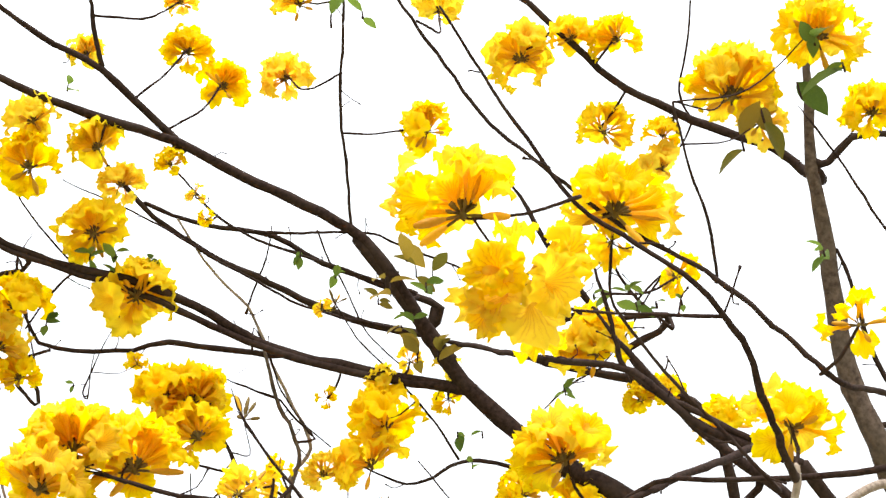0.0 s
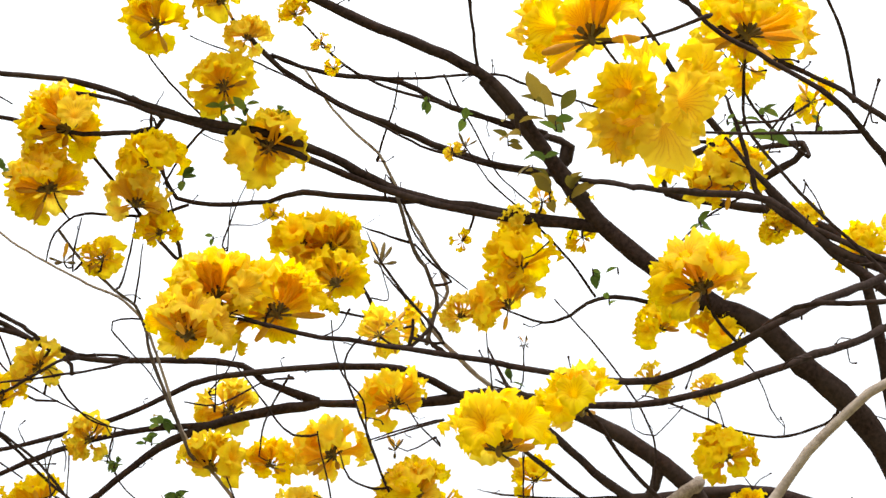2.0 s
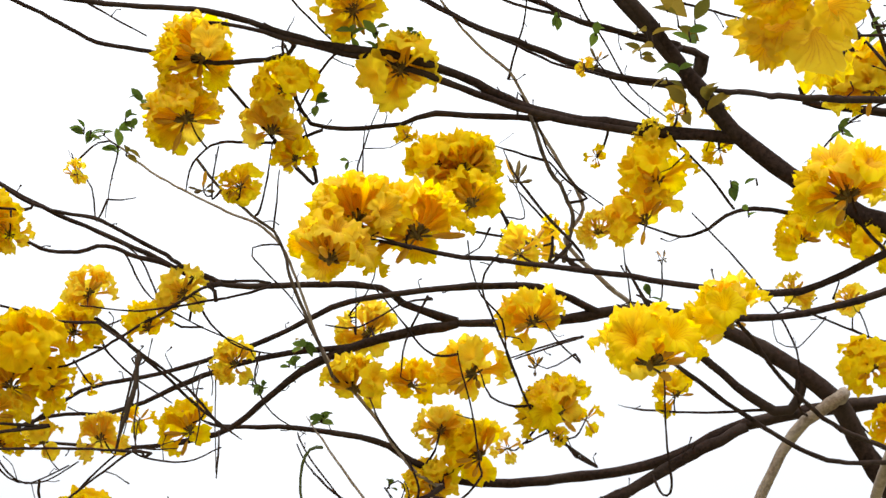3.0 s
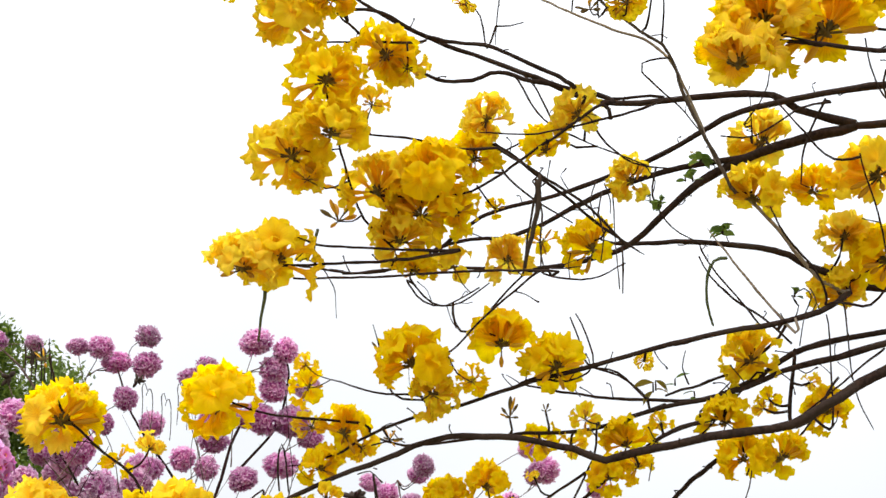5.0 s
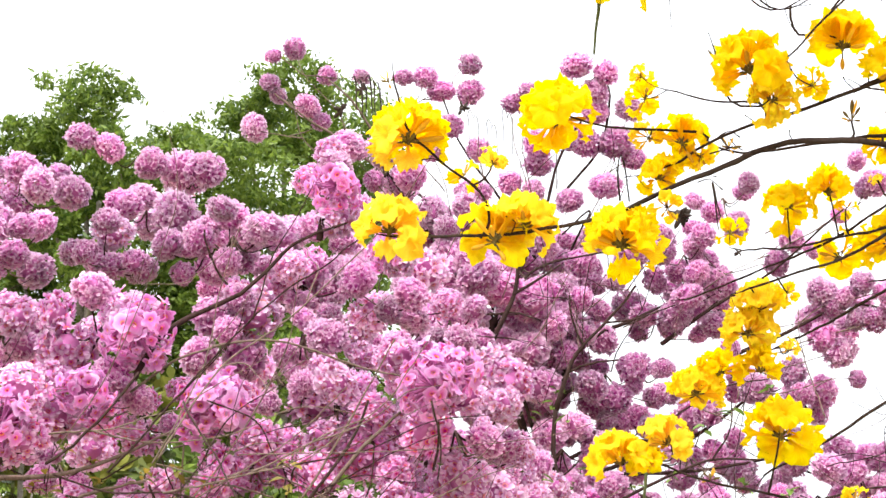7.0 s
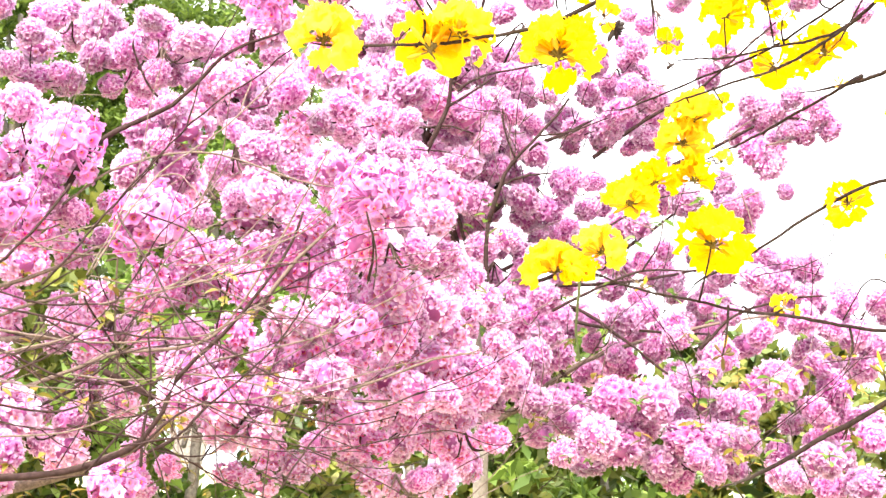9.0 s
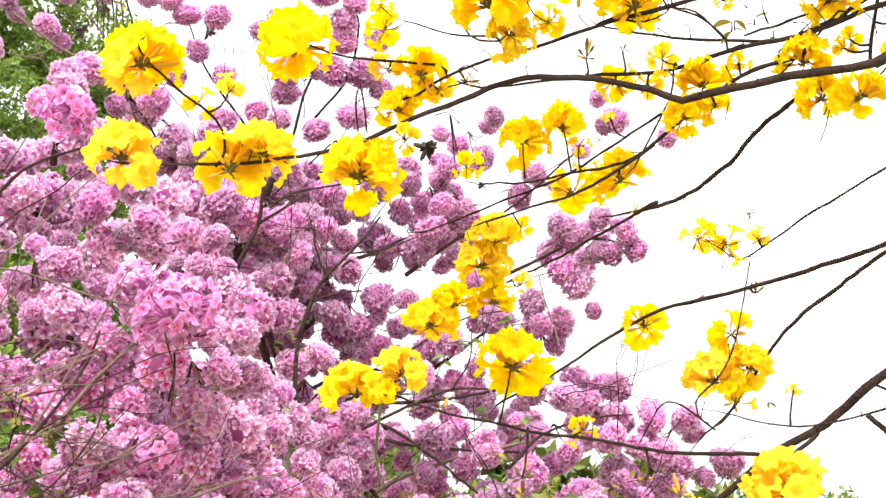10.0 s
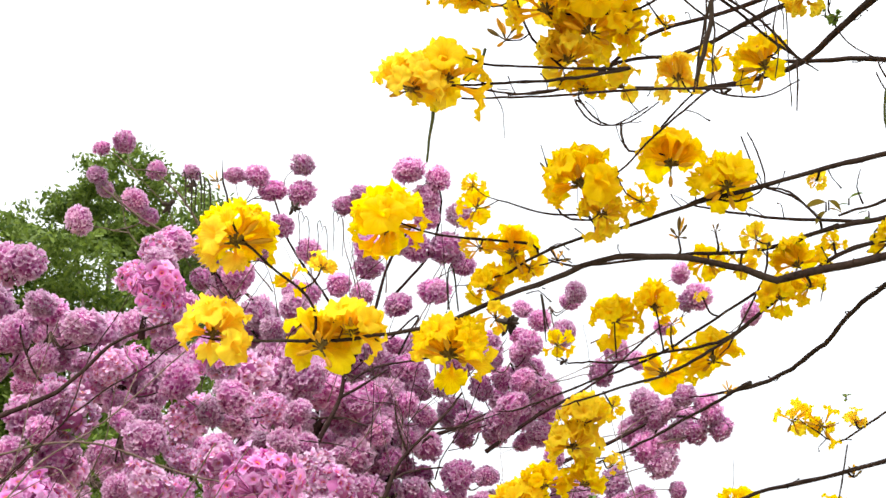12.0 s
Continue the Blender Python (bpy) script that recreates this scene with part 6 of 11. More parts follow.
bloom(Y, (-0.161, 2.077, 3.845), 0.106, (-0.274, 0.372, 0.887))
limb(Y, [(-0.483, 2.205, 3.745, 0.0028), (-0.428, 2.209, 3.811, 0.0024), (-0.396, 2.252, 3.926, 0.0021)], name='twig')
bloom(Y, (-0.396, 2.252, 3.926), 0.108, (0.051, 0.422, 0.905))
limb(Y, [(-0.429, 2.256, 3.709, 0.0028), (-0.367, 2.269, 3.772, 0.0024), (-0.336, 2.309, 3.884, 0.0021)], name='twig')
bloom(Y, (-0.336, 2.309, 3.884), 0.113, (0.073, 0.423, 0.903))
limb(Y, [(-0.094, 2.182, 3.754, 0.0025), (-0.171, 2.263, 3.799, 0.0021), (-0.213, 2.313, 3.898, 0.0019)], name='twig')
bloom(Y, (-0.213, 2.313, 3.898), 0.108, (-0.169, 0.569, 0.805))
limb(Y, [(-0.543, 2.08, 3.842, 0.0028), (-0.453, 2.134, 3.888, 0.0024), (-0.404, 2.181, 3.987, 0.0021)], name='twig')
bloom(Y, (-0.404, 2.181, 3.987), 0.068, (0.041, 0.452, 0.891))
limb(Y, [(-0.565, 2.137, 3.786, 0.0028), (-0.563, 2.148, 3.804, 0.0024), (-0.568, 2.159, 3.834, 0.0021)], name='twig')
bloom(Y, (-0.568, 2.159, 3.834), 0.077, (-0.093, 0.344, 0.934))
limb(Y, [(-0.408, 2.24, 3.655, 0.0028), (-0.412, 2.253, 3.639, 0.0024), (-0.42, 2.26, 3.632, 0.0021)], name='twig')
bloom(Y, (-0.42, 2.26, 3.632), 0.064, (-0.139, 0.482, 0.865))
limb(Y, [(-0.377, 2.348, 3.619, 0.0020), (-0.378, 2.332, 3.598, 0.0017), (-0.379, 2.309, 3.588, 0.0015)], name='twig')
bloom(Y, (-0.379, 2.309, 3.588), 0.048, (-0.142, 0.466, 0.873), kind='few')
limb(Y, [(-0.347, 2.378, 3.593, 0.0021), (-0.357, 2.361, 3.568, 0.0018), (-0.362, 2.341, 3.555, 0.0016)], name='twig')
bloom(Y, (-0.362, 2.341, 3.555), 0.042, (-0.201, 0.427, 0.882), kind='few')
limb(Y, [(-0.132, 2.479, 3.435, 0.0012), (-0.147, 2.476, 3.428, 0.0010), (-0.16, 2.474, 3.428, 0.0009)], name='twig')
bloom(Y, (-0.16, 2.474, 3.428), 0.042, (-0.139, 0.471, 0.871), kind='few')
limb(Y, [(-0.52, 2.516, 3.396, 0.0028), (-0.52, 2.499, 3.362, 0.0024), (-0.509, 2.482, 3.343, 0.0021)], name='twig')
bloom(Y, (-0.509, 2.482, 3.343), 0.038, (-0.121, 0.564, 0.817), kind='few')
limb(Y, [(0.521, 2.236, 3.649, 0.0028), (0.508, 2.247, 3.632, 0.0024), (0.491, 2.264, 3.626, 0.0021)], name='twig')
bloom(Y, (0.491, 2.264, 3.626), 0.074, (-0.008, 0.504, 0.863))
limb(Y, [(0.548, 2.243, 3.634, 0.0022), (0.521, 2.274, 3.597, 0.0019), (0.487, 2.304, 3.585, 0.0016)], name='twig')
bloom(Y, (0.487, 2.304, 3.585), 0.095, (-0.045, 0.648, 0.76))
limb(Y, [(-0.018, 2.563, 3.324, 0.0028), (-0.008, 2.551, 3.331, 0.0024), (-0.003, 2.543, 3.345, 0.0021)], name='twig')
bloom(Y, (-0.003, 2.543, 3.345), 0.064, (0.043, 0.494, 0.868), kind='few')
limb(Y, [(0.329, 2.231, 3.234, 0.0028), (0.401, 2.219, 3.222, 0.0024), (0.452, 2.206, 3.239, 0.0021)], name='twig')
bloom(Y, (0.452, 2.206, 3.239), 0.086, (0.393, 0.534, 0.748), kind='few')
limb(Y, [(-0.639, 2.137, 3.693, 0.0028), (-0.647, 2.146, 3.677, 0.0024), (-0.65, 2.158, 3.669, 0.0021)], name='twig')
bloom(Y, (-0.65, 2.158, 3.669), 0.106, (-0.207, 0.559, 0.803))
limb(Y, [(-0.705, 2.274, 3.615, 0.0011), (-0.686, 2.239, 3.603, 0.0009), (-0.662, 2.213, 3.61, 0.0008)], name='twig')
bloom(Y, (-0.662, 2.213, 3.61), 0.143, (-0.02, 0.337, 0.941))
limb(Y, [(-0.526, 2.191, 3.674, 0.0028), (-0.536, 2.204, 3.655, 0.0024), (-0.542, 2.214, 3.647, 0.0021)], name='twig')
bloom(Y, (-0.542, 2.214, 3.647), 0.111, (-0.188, 0.559, 0.808))
limb(Y, [(-0.538, 2.327, 3.602, 0.0013), (-0.522, 2.295, 3.593, 0.0011), (-0.508, 2.269, 3.599, 0.0010)], name='twig')
bloom(Y, (-0.508, 2.269, 3.599), 0.09, (-0.046, 0.383, 0.923))
limb(Y, [(-0.202, 2.105, 2.828, 0.0020), (-0.22, 2.118, 2.832, 0.0017), (-0.237, 2.134, 2.848, 0.0015)], name='twig')
bloom(Y, (-0.237, 2.134, 2.848), 0.101, (-0.219, 0.599, 0.77), kind='few')
limb(Y, [(-0.849, 2.307, 3.445, 0.0028), (-0.846, 2.301, 3.452, 0.0024), (-0.84, 2.292, 3.466, 0.0021)], name='twig')
bloom(Y, (-0.84, 2.292, 3.466), 0.175, (-0.167, 0.444, 0.88), kind='near', n=16)
limb(Y, [(-0.878, 2.442, 3.347, 0.0019), (-0.883, 2.398, 3.349, 0.0016), (-0.888, 2.35, 3.374, 0.0014)], name='twig')
bloom(Y, (-0.888, 2.35, 3.374), 0.175, (-0.296, 0.375, 0.879), kind='near', n=16)
limb(Y, [(-0.711, 2.426, 3.442, 0.0025), (-0.706, 2.402, 3.427, 0.0021), (-0.708, 2.377, 3.423, 0.0019)], name='twig')
bloom(Y, (-0.708, 2.377, 3.423), 0.133, (-0.196, 0.45, 0.871))
limb(Y, [(-0.757, 2.462, 3.351, 0.0011), (-0.745, 2.437, 3.35, 0.0009), (-0.741, 2.414, 3.362, 0.0008)], name='twig')
bloom(Y, (-0.741, 2.414, 3.362), 0.138, (-0.141, 0.41, 0.901))
limb(Y, [(-0.73, 2.502, 3.333, 0.0028), (-0.718, 2.477, 3.32, 0.0024), (-0.706, 2.459, 3.32, 0.0021)], name='twig')
bloom(Y, (-0.706, 2.459, 3.32), 0.09, (-0.117, 0.475, 0.872))
limb(Y, [(-0.538, 2.327, 3.602, 0.0013), (-0.547, 2.33, 3.563, 0.0011), (-0.561, 2.32, 3.54, 0.0010)], name='twig')
bloom(Y, (-0.561, 2.32, 3.54), 0.148, (-0.273, 0.634, 0.724))
bloom(Y, (-0.495, 2.408, 3.458), 0.159, (-0.085, 0.447, 0.891))
limb(Y, [(-1.097, 2.386, 3.286, 0.0011), (-1.096, 2.368, 3.266, 0.0009), (-1.089, 2.346, 3.259, 0.0008)], name='twig')
bloom(Y, (-1.089, 2.346, 3.259), 0.053, (-0.3, 0.437, 0.848), kind='few')
limb(Y, [(-0.852, 2.488, 3.273, 0.0024), (-0.845, 2.475, 3.262, 0.0020), (-0.833, 2.457, 3.261, 0.0018)], name='twig')
bloom(Y, (-0.833, 2.457, 3.261), 0.08, (-0.155, 0.48, 0.864), kind='few')
limb(Y, [(-0.448, 1.965, 2.787, 0.0020), (-0.448, 1.949, 2.8, 0.0017), (-0.452, 1.94, 2.823, 0.0015)], name='twig')
bloom(Y, (-0.452, 1.94, 2.823), 0.157, (-0.156, 0.445, 0.882), kind='near', n=16)
limb(Y, [(-0.497, 1.962, 2.772, 0.0018), (-0.494, 1.947, 2.763, 0.0016), (-0.489, 1.934, 2.761, 0.0014)], name='twig')
bloom(Y, (-0.489, 1.934, 2.761), 0.151, (-0.184, 0.639, 0.747), kind='near', n=14)
limb(Y, [(-0.394, 1.986, 2.78, 0.0021), (-0.395, 1.996, 2.8, 0.0018), (-0.383, 2.01, 2.835, 0.0016)], name='twig')
bloom(Y, (-0.383, 2.01, 2.835), 0.169, (-0.074, 0.552, 0.831), kind='near', n=16)
limb(Y, [(-0.398, 2.553, 3.293, 0.0015), (-0.402, 2.529, 3.278, 0.0012), (-0.399, 2.502, 3.277, 0.0011)], name='twig')
bloom(Y, (-0.399, 2.502, 3.277), 0.167, (-0.122, 0.433, 0.893), kind='near', n=14)
limb(Y, [(-0.37, 2.583, 3.254, 0.0015), (-0.376, 2.533, 3.214, 0.0013), (-0.384, 2.499, 3.197, 0.0011)], name='twig')
bloom(Y, (-0.384, 2.499, 3.197), 0.133, (-0.151, 0.329, 0.932))
limb(Y, [(-0.398, 2.553, 3.293, 0.0015), (-0.43, 2.528, 3.277, 0.0012), (-0.449, 2.489, 3.282, 0.0011)], name='twig')
bloom(Y, (-0.449, 2.489, 3.282), 0.115, (-0.337, 0.428, 0.838))
limb(Y, [(-0.592, 2.511, 3.346, 0.0012), (-0.533, 2.48, 3.317, 0.0010), (-0.495, 2.455, 3.316, 0.0009)], name='twig')
bloom(Y, (-0.495, 2.455, 3.316), 0.047, (0.179, 0.296, 0.938), kind='few')
limb(Y, [(-0.21, 2.119, 2.803, 0.0022), (-0.233, 2.113, 2.804, 0.0019), (-0.252, 2.105, 2.817, 0.0017)], name='twig')
bloom(Y, (-0.252, 2.105, 2.817), 0.074, (-0.204, 0.517, 0.831), kind='few')
limb(Y, [(0.007, 2.59, 3.291, 0.0018), (-0.027, 2.602, 3.269, 0.0015), (-0.055, 2.607, 3.264, 0.0014)], name='twig')
bloom(Y, (-0.055, 2.607, 3.264), 0.159, (-0.208, 0.641, 0.739))
limb(Y, [(-0.097, 2.655, 3.188, 0.0015), (-0.092, 2.648, 3.194, 0.0012), (-0.086, 2.645, 3.205, 0.0011)], name='twig')
bloom(Y, (-0.086, 2.645, 3.205), 0.138, (0.011, 0.488, 0.873))
limb(Y, [(-0.132, 2.64, 3.2, 0.0006), (-0.152, 2.646, 3.189, 0.0005), (-0.176, 2.65, 3.189, 0.0005)], name='twig')
bloom(Y, (-0.176, 2.65, 3.189), 0.085, (-0.215, 0.595, 0.775))
limb(Y, [(-0.13, 2.542, 3.339, 0.0028), (-0.143, 2.561, 3.312, 0.0024), (-0.16, 2.578, 3.299, 0.0021)], name='twig')
bloom(Y, (-0.16, 2.578, 3.299), 0.048, (-0.167, 0.667, 0.726), kind='few')
limb(Y, [(-0.054, 2.557, 3.324, 0.0028), (-0.055, 2.562, 3.319, 0.0024), (-0.057, 2.569, 3.319, 0.0021)], name='twig')
bloom(Y, (-0.057, 2.569, 3.319), 0.085, (-0.029, 0.684, 0.729))
bloom(Y, (0.065, 2.558, 3.334), 0.064, (0.005, 0.452, 0.892), kind='few')
limb(Y, [(0.066, 2.573, 3.303, 0.0028), (0.065, 2.582, 3.292, 0.0024), (0.064, 2.592, 3.287, 0.0021)], name='twig')
bloom(Y, (0.064, 2.592, 3.287), 0.064, (0.007, 0.684, 0.729), kind='few')
limb(Y, [(0.368, 2.583, 3.347, 0.0011), (0.354, 2.552, 3.338, 0.0010), (0.344, 2.528, 3.344, 0.0009)], name='twig')
bloom(Y, (0.344, 2.528, 3.344), 0.148, (-0.014, 0.356, 0.934))
limb(Y, [(0.192, 2.664, 3.167, 0.0028), (0.192, 2.673, 3.149, 0.0024), (0.188, 2.681, 3.139, 0.0021)], name='twig')
bloom(Y, (0.188, 2.681, 3.139), 0.111, (0.036, 0.785, 0.619))
limb(Y, [(0.291, 2.667, 3.147, 0.0028), (0.287, 2.678, 3.123, 0.0024), (0.286, 2.69, 3.109, 0.0021)], name='twig')
bloom(Y, (0.286, 2.69, 3.109), 0.117, (0.043, 0.658, 0.752))
limb(Y, [(0.132, 2.796, 3.043, 0.0016), (0.148, 2.764, 3.035, 0.0013), (0.164, 2.739, 3.043, 0.0012)], name='twig')
bloom(Y, (0.164, 2.739, 3.043), 0.08, (0.169, 0.245, 0.955), kind='few')
limb(Y, [(0.281, 2.796, 3.02, 0.0011), (0.27, 2.769, 3.013, 0.0009), (0.263, 2.744, 3.019, 0.0008)], name='twig')
bloom(Y, (0.263, 2.744, 3.019), 0.069, (-0.01, 0.394, 0.919), kind='few')
limb(Y, [(0.29, 2.838, 2.938, 0.0007), (0.283, 2.819, 2.924, 0.0006), (0.278, 2.793, 2.922, 0.0006)], name='twig')
bloom(Y, (0.278, 2.793, 2.922), 0.122, (0.032, 0.594, 0.804))
limb(Y, [(0.349, 2.876, 2.844, 0.0011), (0.327, 2.852, 2.825, 0.0009), (0.315, 2.837, 2.82, 0.0008)], name='twig')
bloom(Y, (0.315, 2.837, 2.82), 0.101, (-0.104, 0.656, 0.748))
limb(Y, [(0.4, 2.584, 3.338, 0.0022), (0.405, 2.576, 3.288, 0.0019), (0.421, 2.577, 3.257, 0.0016)], name='twig')
bloom(Y, (0.421, 2.577, 3.257), 0.08, (0.196, 0.65, 0.734))
limb(Y, [(0.177, 1.799, 2.306, 0.0028), (0.084, 1.683, 2.279, 0.0024), (-0.054, 1.532, 2.337, 0.0021)], name='twig')
bloom(Y, (-0.054, 1.532, 2.337), 0.126, (-0.232, 0.504, 0.832), kind='near', n=11)
limb(Y, [(0.184, 1.793, 2.314, 0.0028), (0.1, 1.662, 2.314, 0.0024), (0.028, 1.565, 2.383, 0.0021)], name='twig')
bloom(Y, (0.028, 1.565, 2.383), 0.096, (-0.184, 0.271, 0.945), kind='near', n=8)
limb(Y, [(-0.297, 2.747, 3.057, 0.0007), (-0.316, 2.769, 3.074, 0.0006), (-0.326, 2.799, 3.109, 0.0006)], name='twig')
bloom(Y, (-0.326, 2.799, 3.109), 0.148, (-0.143, 0.629, 0.764))
limb(Y, [(-0.429, 2.774, 2.976, 0.0011), (-0.435, 2.805, 2.993, 0.0009), (-0.45, 2.824, 3.029, 0.0008)], name='twig')
bloom(Y, (-0.45, 2.824, 3.029), 0.159, (-0.128, 0.523, 0.842))
limb(Y, [(-0.711, 2.771, 3, 0.0028), (-0.695, 2.78, 2.996, 0.0024), (-0.679, 2.788, 3.001, 0.0021)], name='twig')
bloom(Y, (-0.679, 2.788, 3.001), 0.137, (-0.028, 0.56, 0.828))
limb(Y, [(-0.583, 2.761, 2.985, 0.0011), (-0.575, 2.785, 2.988, 0.0009), (-0.57, 2.814, 3.004, 0.0008)], name='twig')
bloom(Y, (-0.57, 2.814, 3.004), 0.104, (-0.093, 0.709, 0.699))
limb(Y, [(-0.322, 2.828, 2.897, 0.0017), (-0.308, 2.836, 2.908, 0.0015), (-0.295, 2.84, 2.931, 0.0013)], name='twig')
bloom(Y, (-0.295, 2.84, 2.931), 0.167, (0.026, 0.548, 0.836), kind='near', n=14)
limb(Y, [(-0.577, 2.939, 2.876, 0.0028), (-0.557, 2.945, 2.91, 0.0024), (-0.544, 2.951, 2.968, 0.0021)], name='twig')
bloom(Y, (-0.544, 2.951, 2.968), 0.113, (-0.04, 0.655, 0.755))
limb(Y, [(-0.547, 2.948, 2.855, 0.0028), (-0.517, 2.967, 2.876, 0.0024), (-0.474, 2.985, 2.924, 0.0021)], name='twig')
bloom(Y, (-0.474, 2.985, 2.924), 0.147, (0.081, 0.607, 0.79))
limb(Y, [(-0.567, 2.942, 2.87, 0.0028), (-0.57, 2.964, 2.867, 0.0024), (-0.575, 2.988, 2.875, 0.0021)], name='twig')
bloom(Y, (-0.575, 2.988, 2.875), 0.108, (-0.163, 0.804, 0.571))
limb(Y, [(-0.66, 2.846, 3.119, 0.0028), (-0.664, 2.873, 3.145, 0.0024), (-0.684, 2.915, 3.195, 0.0021)], name='twig')
bloom(Y, (-0.684, 2.915, 3.195), 0.14, (-0.178, 0.641, 0.747))
limb(Y, [(-0.084, 3.007, 2.963, 0.0018), (-0.084, 2.996, 2.978, 0.0015), (-0.076, 2.987, 3.004, 0.0014)], name='twig')
bloom(Y, (-0.076, 2.987, 3.004), 0.096, (0.007, 0.504, 0.863))
limb(Y, [(-0.293, 2.85, 2.86, 0.0020), (-0.272, 2.886, 2.879, 0.0017), (-0.252, 2.905, 2.921, 0.0015)], name='twig')
bloom(Y, (-0.252, 2.905, 2.921), 0.077, (0.091, 0.64, 0.763), kind='few')
limb(Y, [(-1.413, 2.038, 3.266, 0.0017), (-1.392, 2.035, 3.275, 0.0014), (-1.374, 2.04, 3.297, 0.0012)], name='twig')
bloom(Y, (-1.374, 2.04, 3.297), 0.115, (-0.226, 0.484, 0.846))
limb(Y, [(-1.419, 2.029, 3.271, 0.0016), (-1.424, 2.029, 3.265, 0.0014), (-1.432, 2.027, 3.262, 0.0012)], name='twig')
bloom(Y, (-1.432, 2.027, 3.262), 0.083, (-0.358, 0.409, 0.839), kind='few')
limb(Y, [(-1.394, 2.074, 3.241, 0.0018), (-1.41, 2.073, 3.226, 0.0015), (-1.431, 2.064, 3.222, 0.0013)], name='twig')
bloom(Y, (-1.431, 2.064, 3.222), 0.094, (-0.447, 0.375, 0.812), kind='few')
limb(Y, [(-1.286, 2.082, 3.317, 0.0014), (-1.304, 2.073, 3.307, 0.0012), (-1.326, 2.064, 3.308, 0.0011)], name='twig')
bloom(Y, (-1.326, 2.064, 3.308), 0.104, (-0.409, 0.335, 0.848))
limb(Y, [(-1.287, 2.076, 3.324, 0.0013), (-1.28, 2.077, 3.325, 0.0011), (-1.269, 2.081, 3.331, 0.0010)], name='twig')
bloom(Y, (-1.269, 2.081, 3.331), 0.094, (-0.206, 0.478, 0.854))
limb(Y, [(-1.277, 2.141, 3.256, 0.0016), (-1.252, 2.147, 3.261, 0.0014), (-1.23, 2.152, 3.279, 0.0012)], name='twig')
bloom(Y, (-1.23, 2.152, 3.279), 0.089, (-0.125, 0.538, 0.834), kind='few')
limb(Y, [(-1.377, 2.102, 3.222, 0.0019), (-1.366, 2.102, 3.228, 0.0016), (-1.352, 2.103, 3.242, 0.0014)], name='twig')
bloom(Y, (-1.352, 2.103, 3.242), 0.083, (-0.244, 0.477, 0.845), kind='few')
limb(Y, [(-1.269, 2.181, 3.213, 0.0017), (-1.263, 2.162, 3.198, 0.0014), (-1.251, 2.135, 3.196, 0.0013)], name='twig')
bloom(Y, (-1.251, 2.135, 3.196), 0.097, (-0.237, 0.312, 0.92))
limb(Y, [(-1.34, 2.143, 3.204, 0.0020), (-1.343, 2.148, 3.193, 0.0017), (-1.346, 2.153, 3.187, 0.0015)], name='twig')
bloom(Y, (-1.346, 2.153, 3.187), 0.136, (-0.319, 0.478, 0.818))
bloom(Y, (-1.207, 2.268, 3.148), 0.13, (-0.274, 0.467, 0.841))
limb(Y, [(-1.174, 2.281, 3.155, 0.0020), (-1.176, 2.29, 3.13, 0.0017), (-1.183, 2.304, 3.116, 0.0015)], name='twig')
bloom(Y, (-1.183, 2.304, 3.116), 0.089, (-0.377, 0.722, 0.58), kind='few')
limb(Y, [(-1.322, 2.24, 3.092, 0.0008), (-1.31, 2.217, 3.078, 0.0006), (-1.291, 2.201, 3.077, 0.0006)], name='twig')
bloom(Y, (-1.291, 2.201, 3.077), 0.148, (-0.191, 0.352, 0.916))
limb(Y, [(-1.265, 2.33, 3.009, 0.0015), (-1.256, 2.294, 3.011, 0.0013), (-1.232, 2.269, 3.031, 0.0011)], name='twig')
bloom(Y, (-1.232, 2.269, 3.031), 0.067, (-0.141, 0.224, 0.964), kind='few')
limb(Y, [(-1.318, 2.313, 2.983, 0.0015), (-1.353, 2.263, 2.959, 0.0013), (-1.37, 2.232, 2.958, 0.0012)], name='twig')
bloom(Y, (-1.37, 2.232, 2.958), 0.154, (-0.61, 0.334, 0.719))
limb(Y, [(-1.319, 2.296, 3.009, 0.0015), (-1.296, 2.245, 2.978, 0.0013), (-1.281, 2.212, 2.971, 0.0011)], name='twig')
bloom(Y, (-1.281, 2.212, 2.971), 0.141, (-0.266, 0.336, 0.903))
limb(Y, [(-1.315, 2.348, 2.933, 0.0016), (-1.345, 2.318, 2.909, 0.0013), (-1.358, 2.272, 2.907, 0.0012)], name='twig')
bloom(Y, (-1.358, 2.272, 2.907), 0.082, (-0.558, 0.295, 0.775), kind='few')
limb(Y, [(-1.273, 2.384, 2.916, 0.0009), (-1.27, 2.379, 2.922, 0.0007), (-1.268, 2.376, 2.933, 0.0006)], name='twig')
bloom(Y, (-1.268, 2.376, 2.933), 0.146, (-0.27, 0.479, 0.835))
limb(Y, [(-1.185, 2.429, 2.919, 0.0016), (-1.184, 2.414, 2.935, 0.0014), (-1.176, 2.408, 2.962, 0.0012)], name='twig')
bloom(Y, (-1.176, 2.408, 2.962), 0.146, (-0.212, 0.392, 0.895))
limb(Y, [(-1.104, 2.425, 2.995, 0.0020), (-1.109, 2.446, 2.998, 0.0017), (-1.121, 2.469, 3.013, 0.0015)], name='twig')
bloom(Y, (-1.121, 2.469, 3.013), 0.106, (-0.257, 0.561, 0.787))
limb(Y, [(-1.201, 2.421, 2.918, 0.0016), (-1.204, 2.424, 2.908, 0.0013), (-1.205, 2.429, 2.901, 0.0012)], name='twig')
bloom(Y, (-1.205, 2.429, 2.901), 0.146, (-0.268, 0.507, 0.819))
limb(Y, [(-1.154, 2.443, 2.923, 0.0017), (-1.164, 2.466, 2.916, 0.0014), (-1.17, 2.498, 2.923, 0.0013)], name='twig')
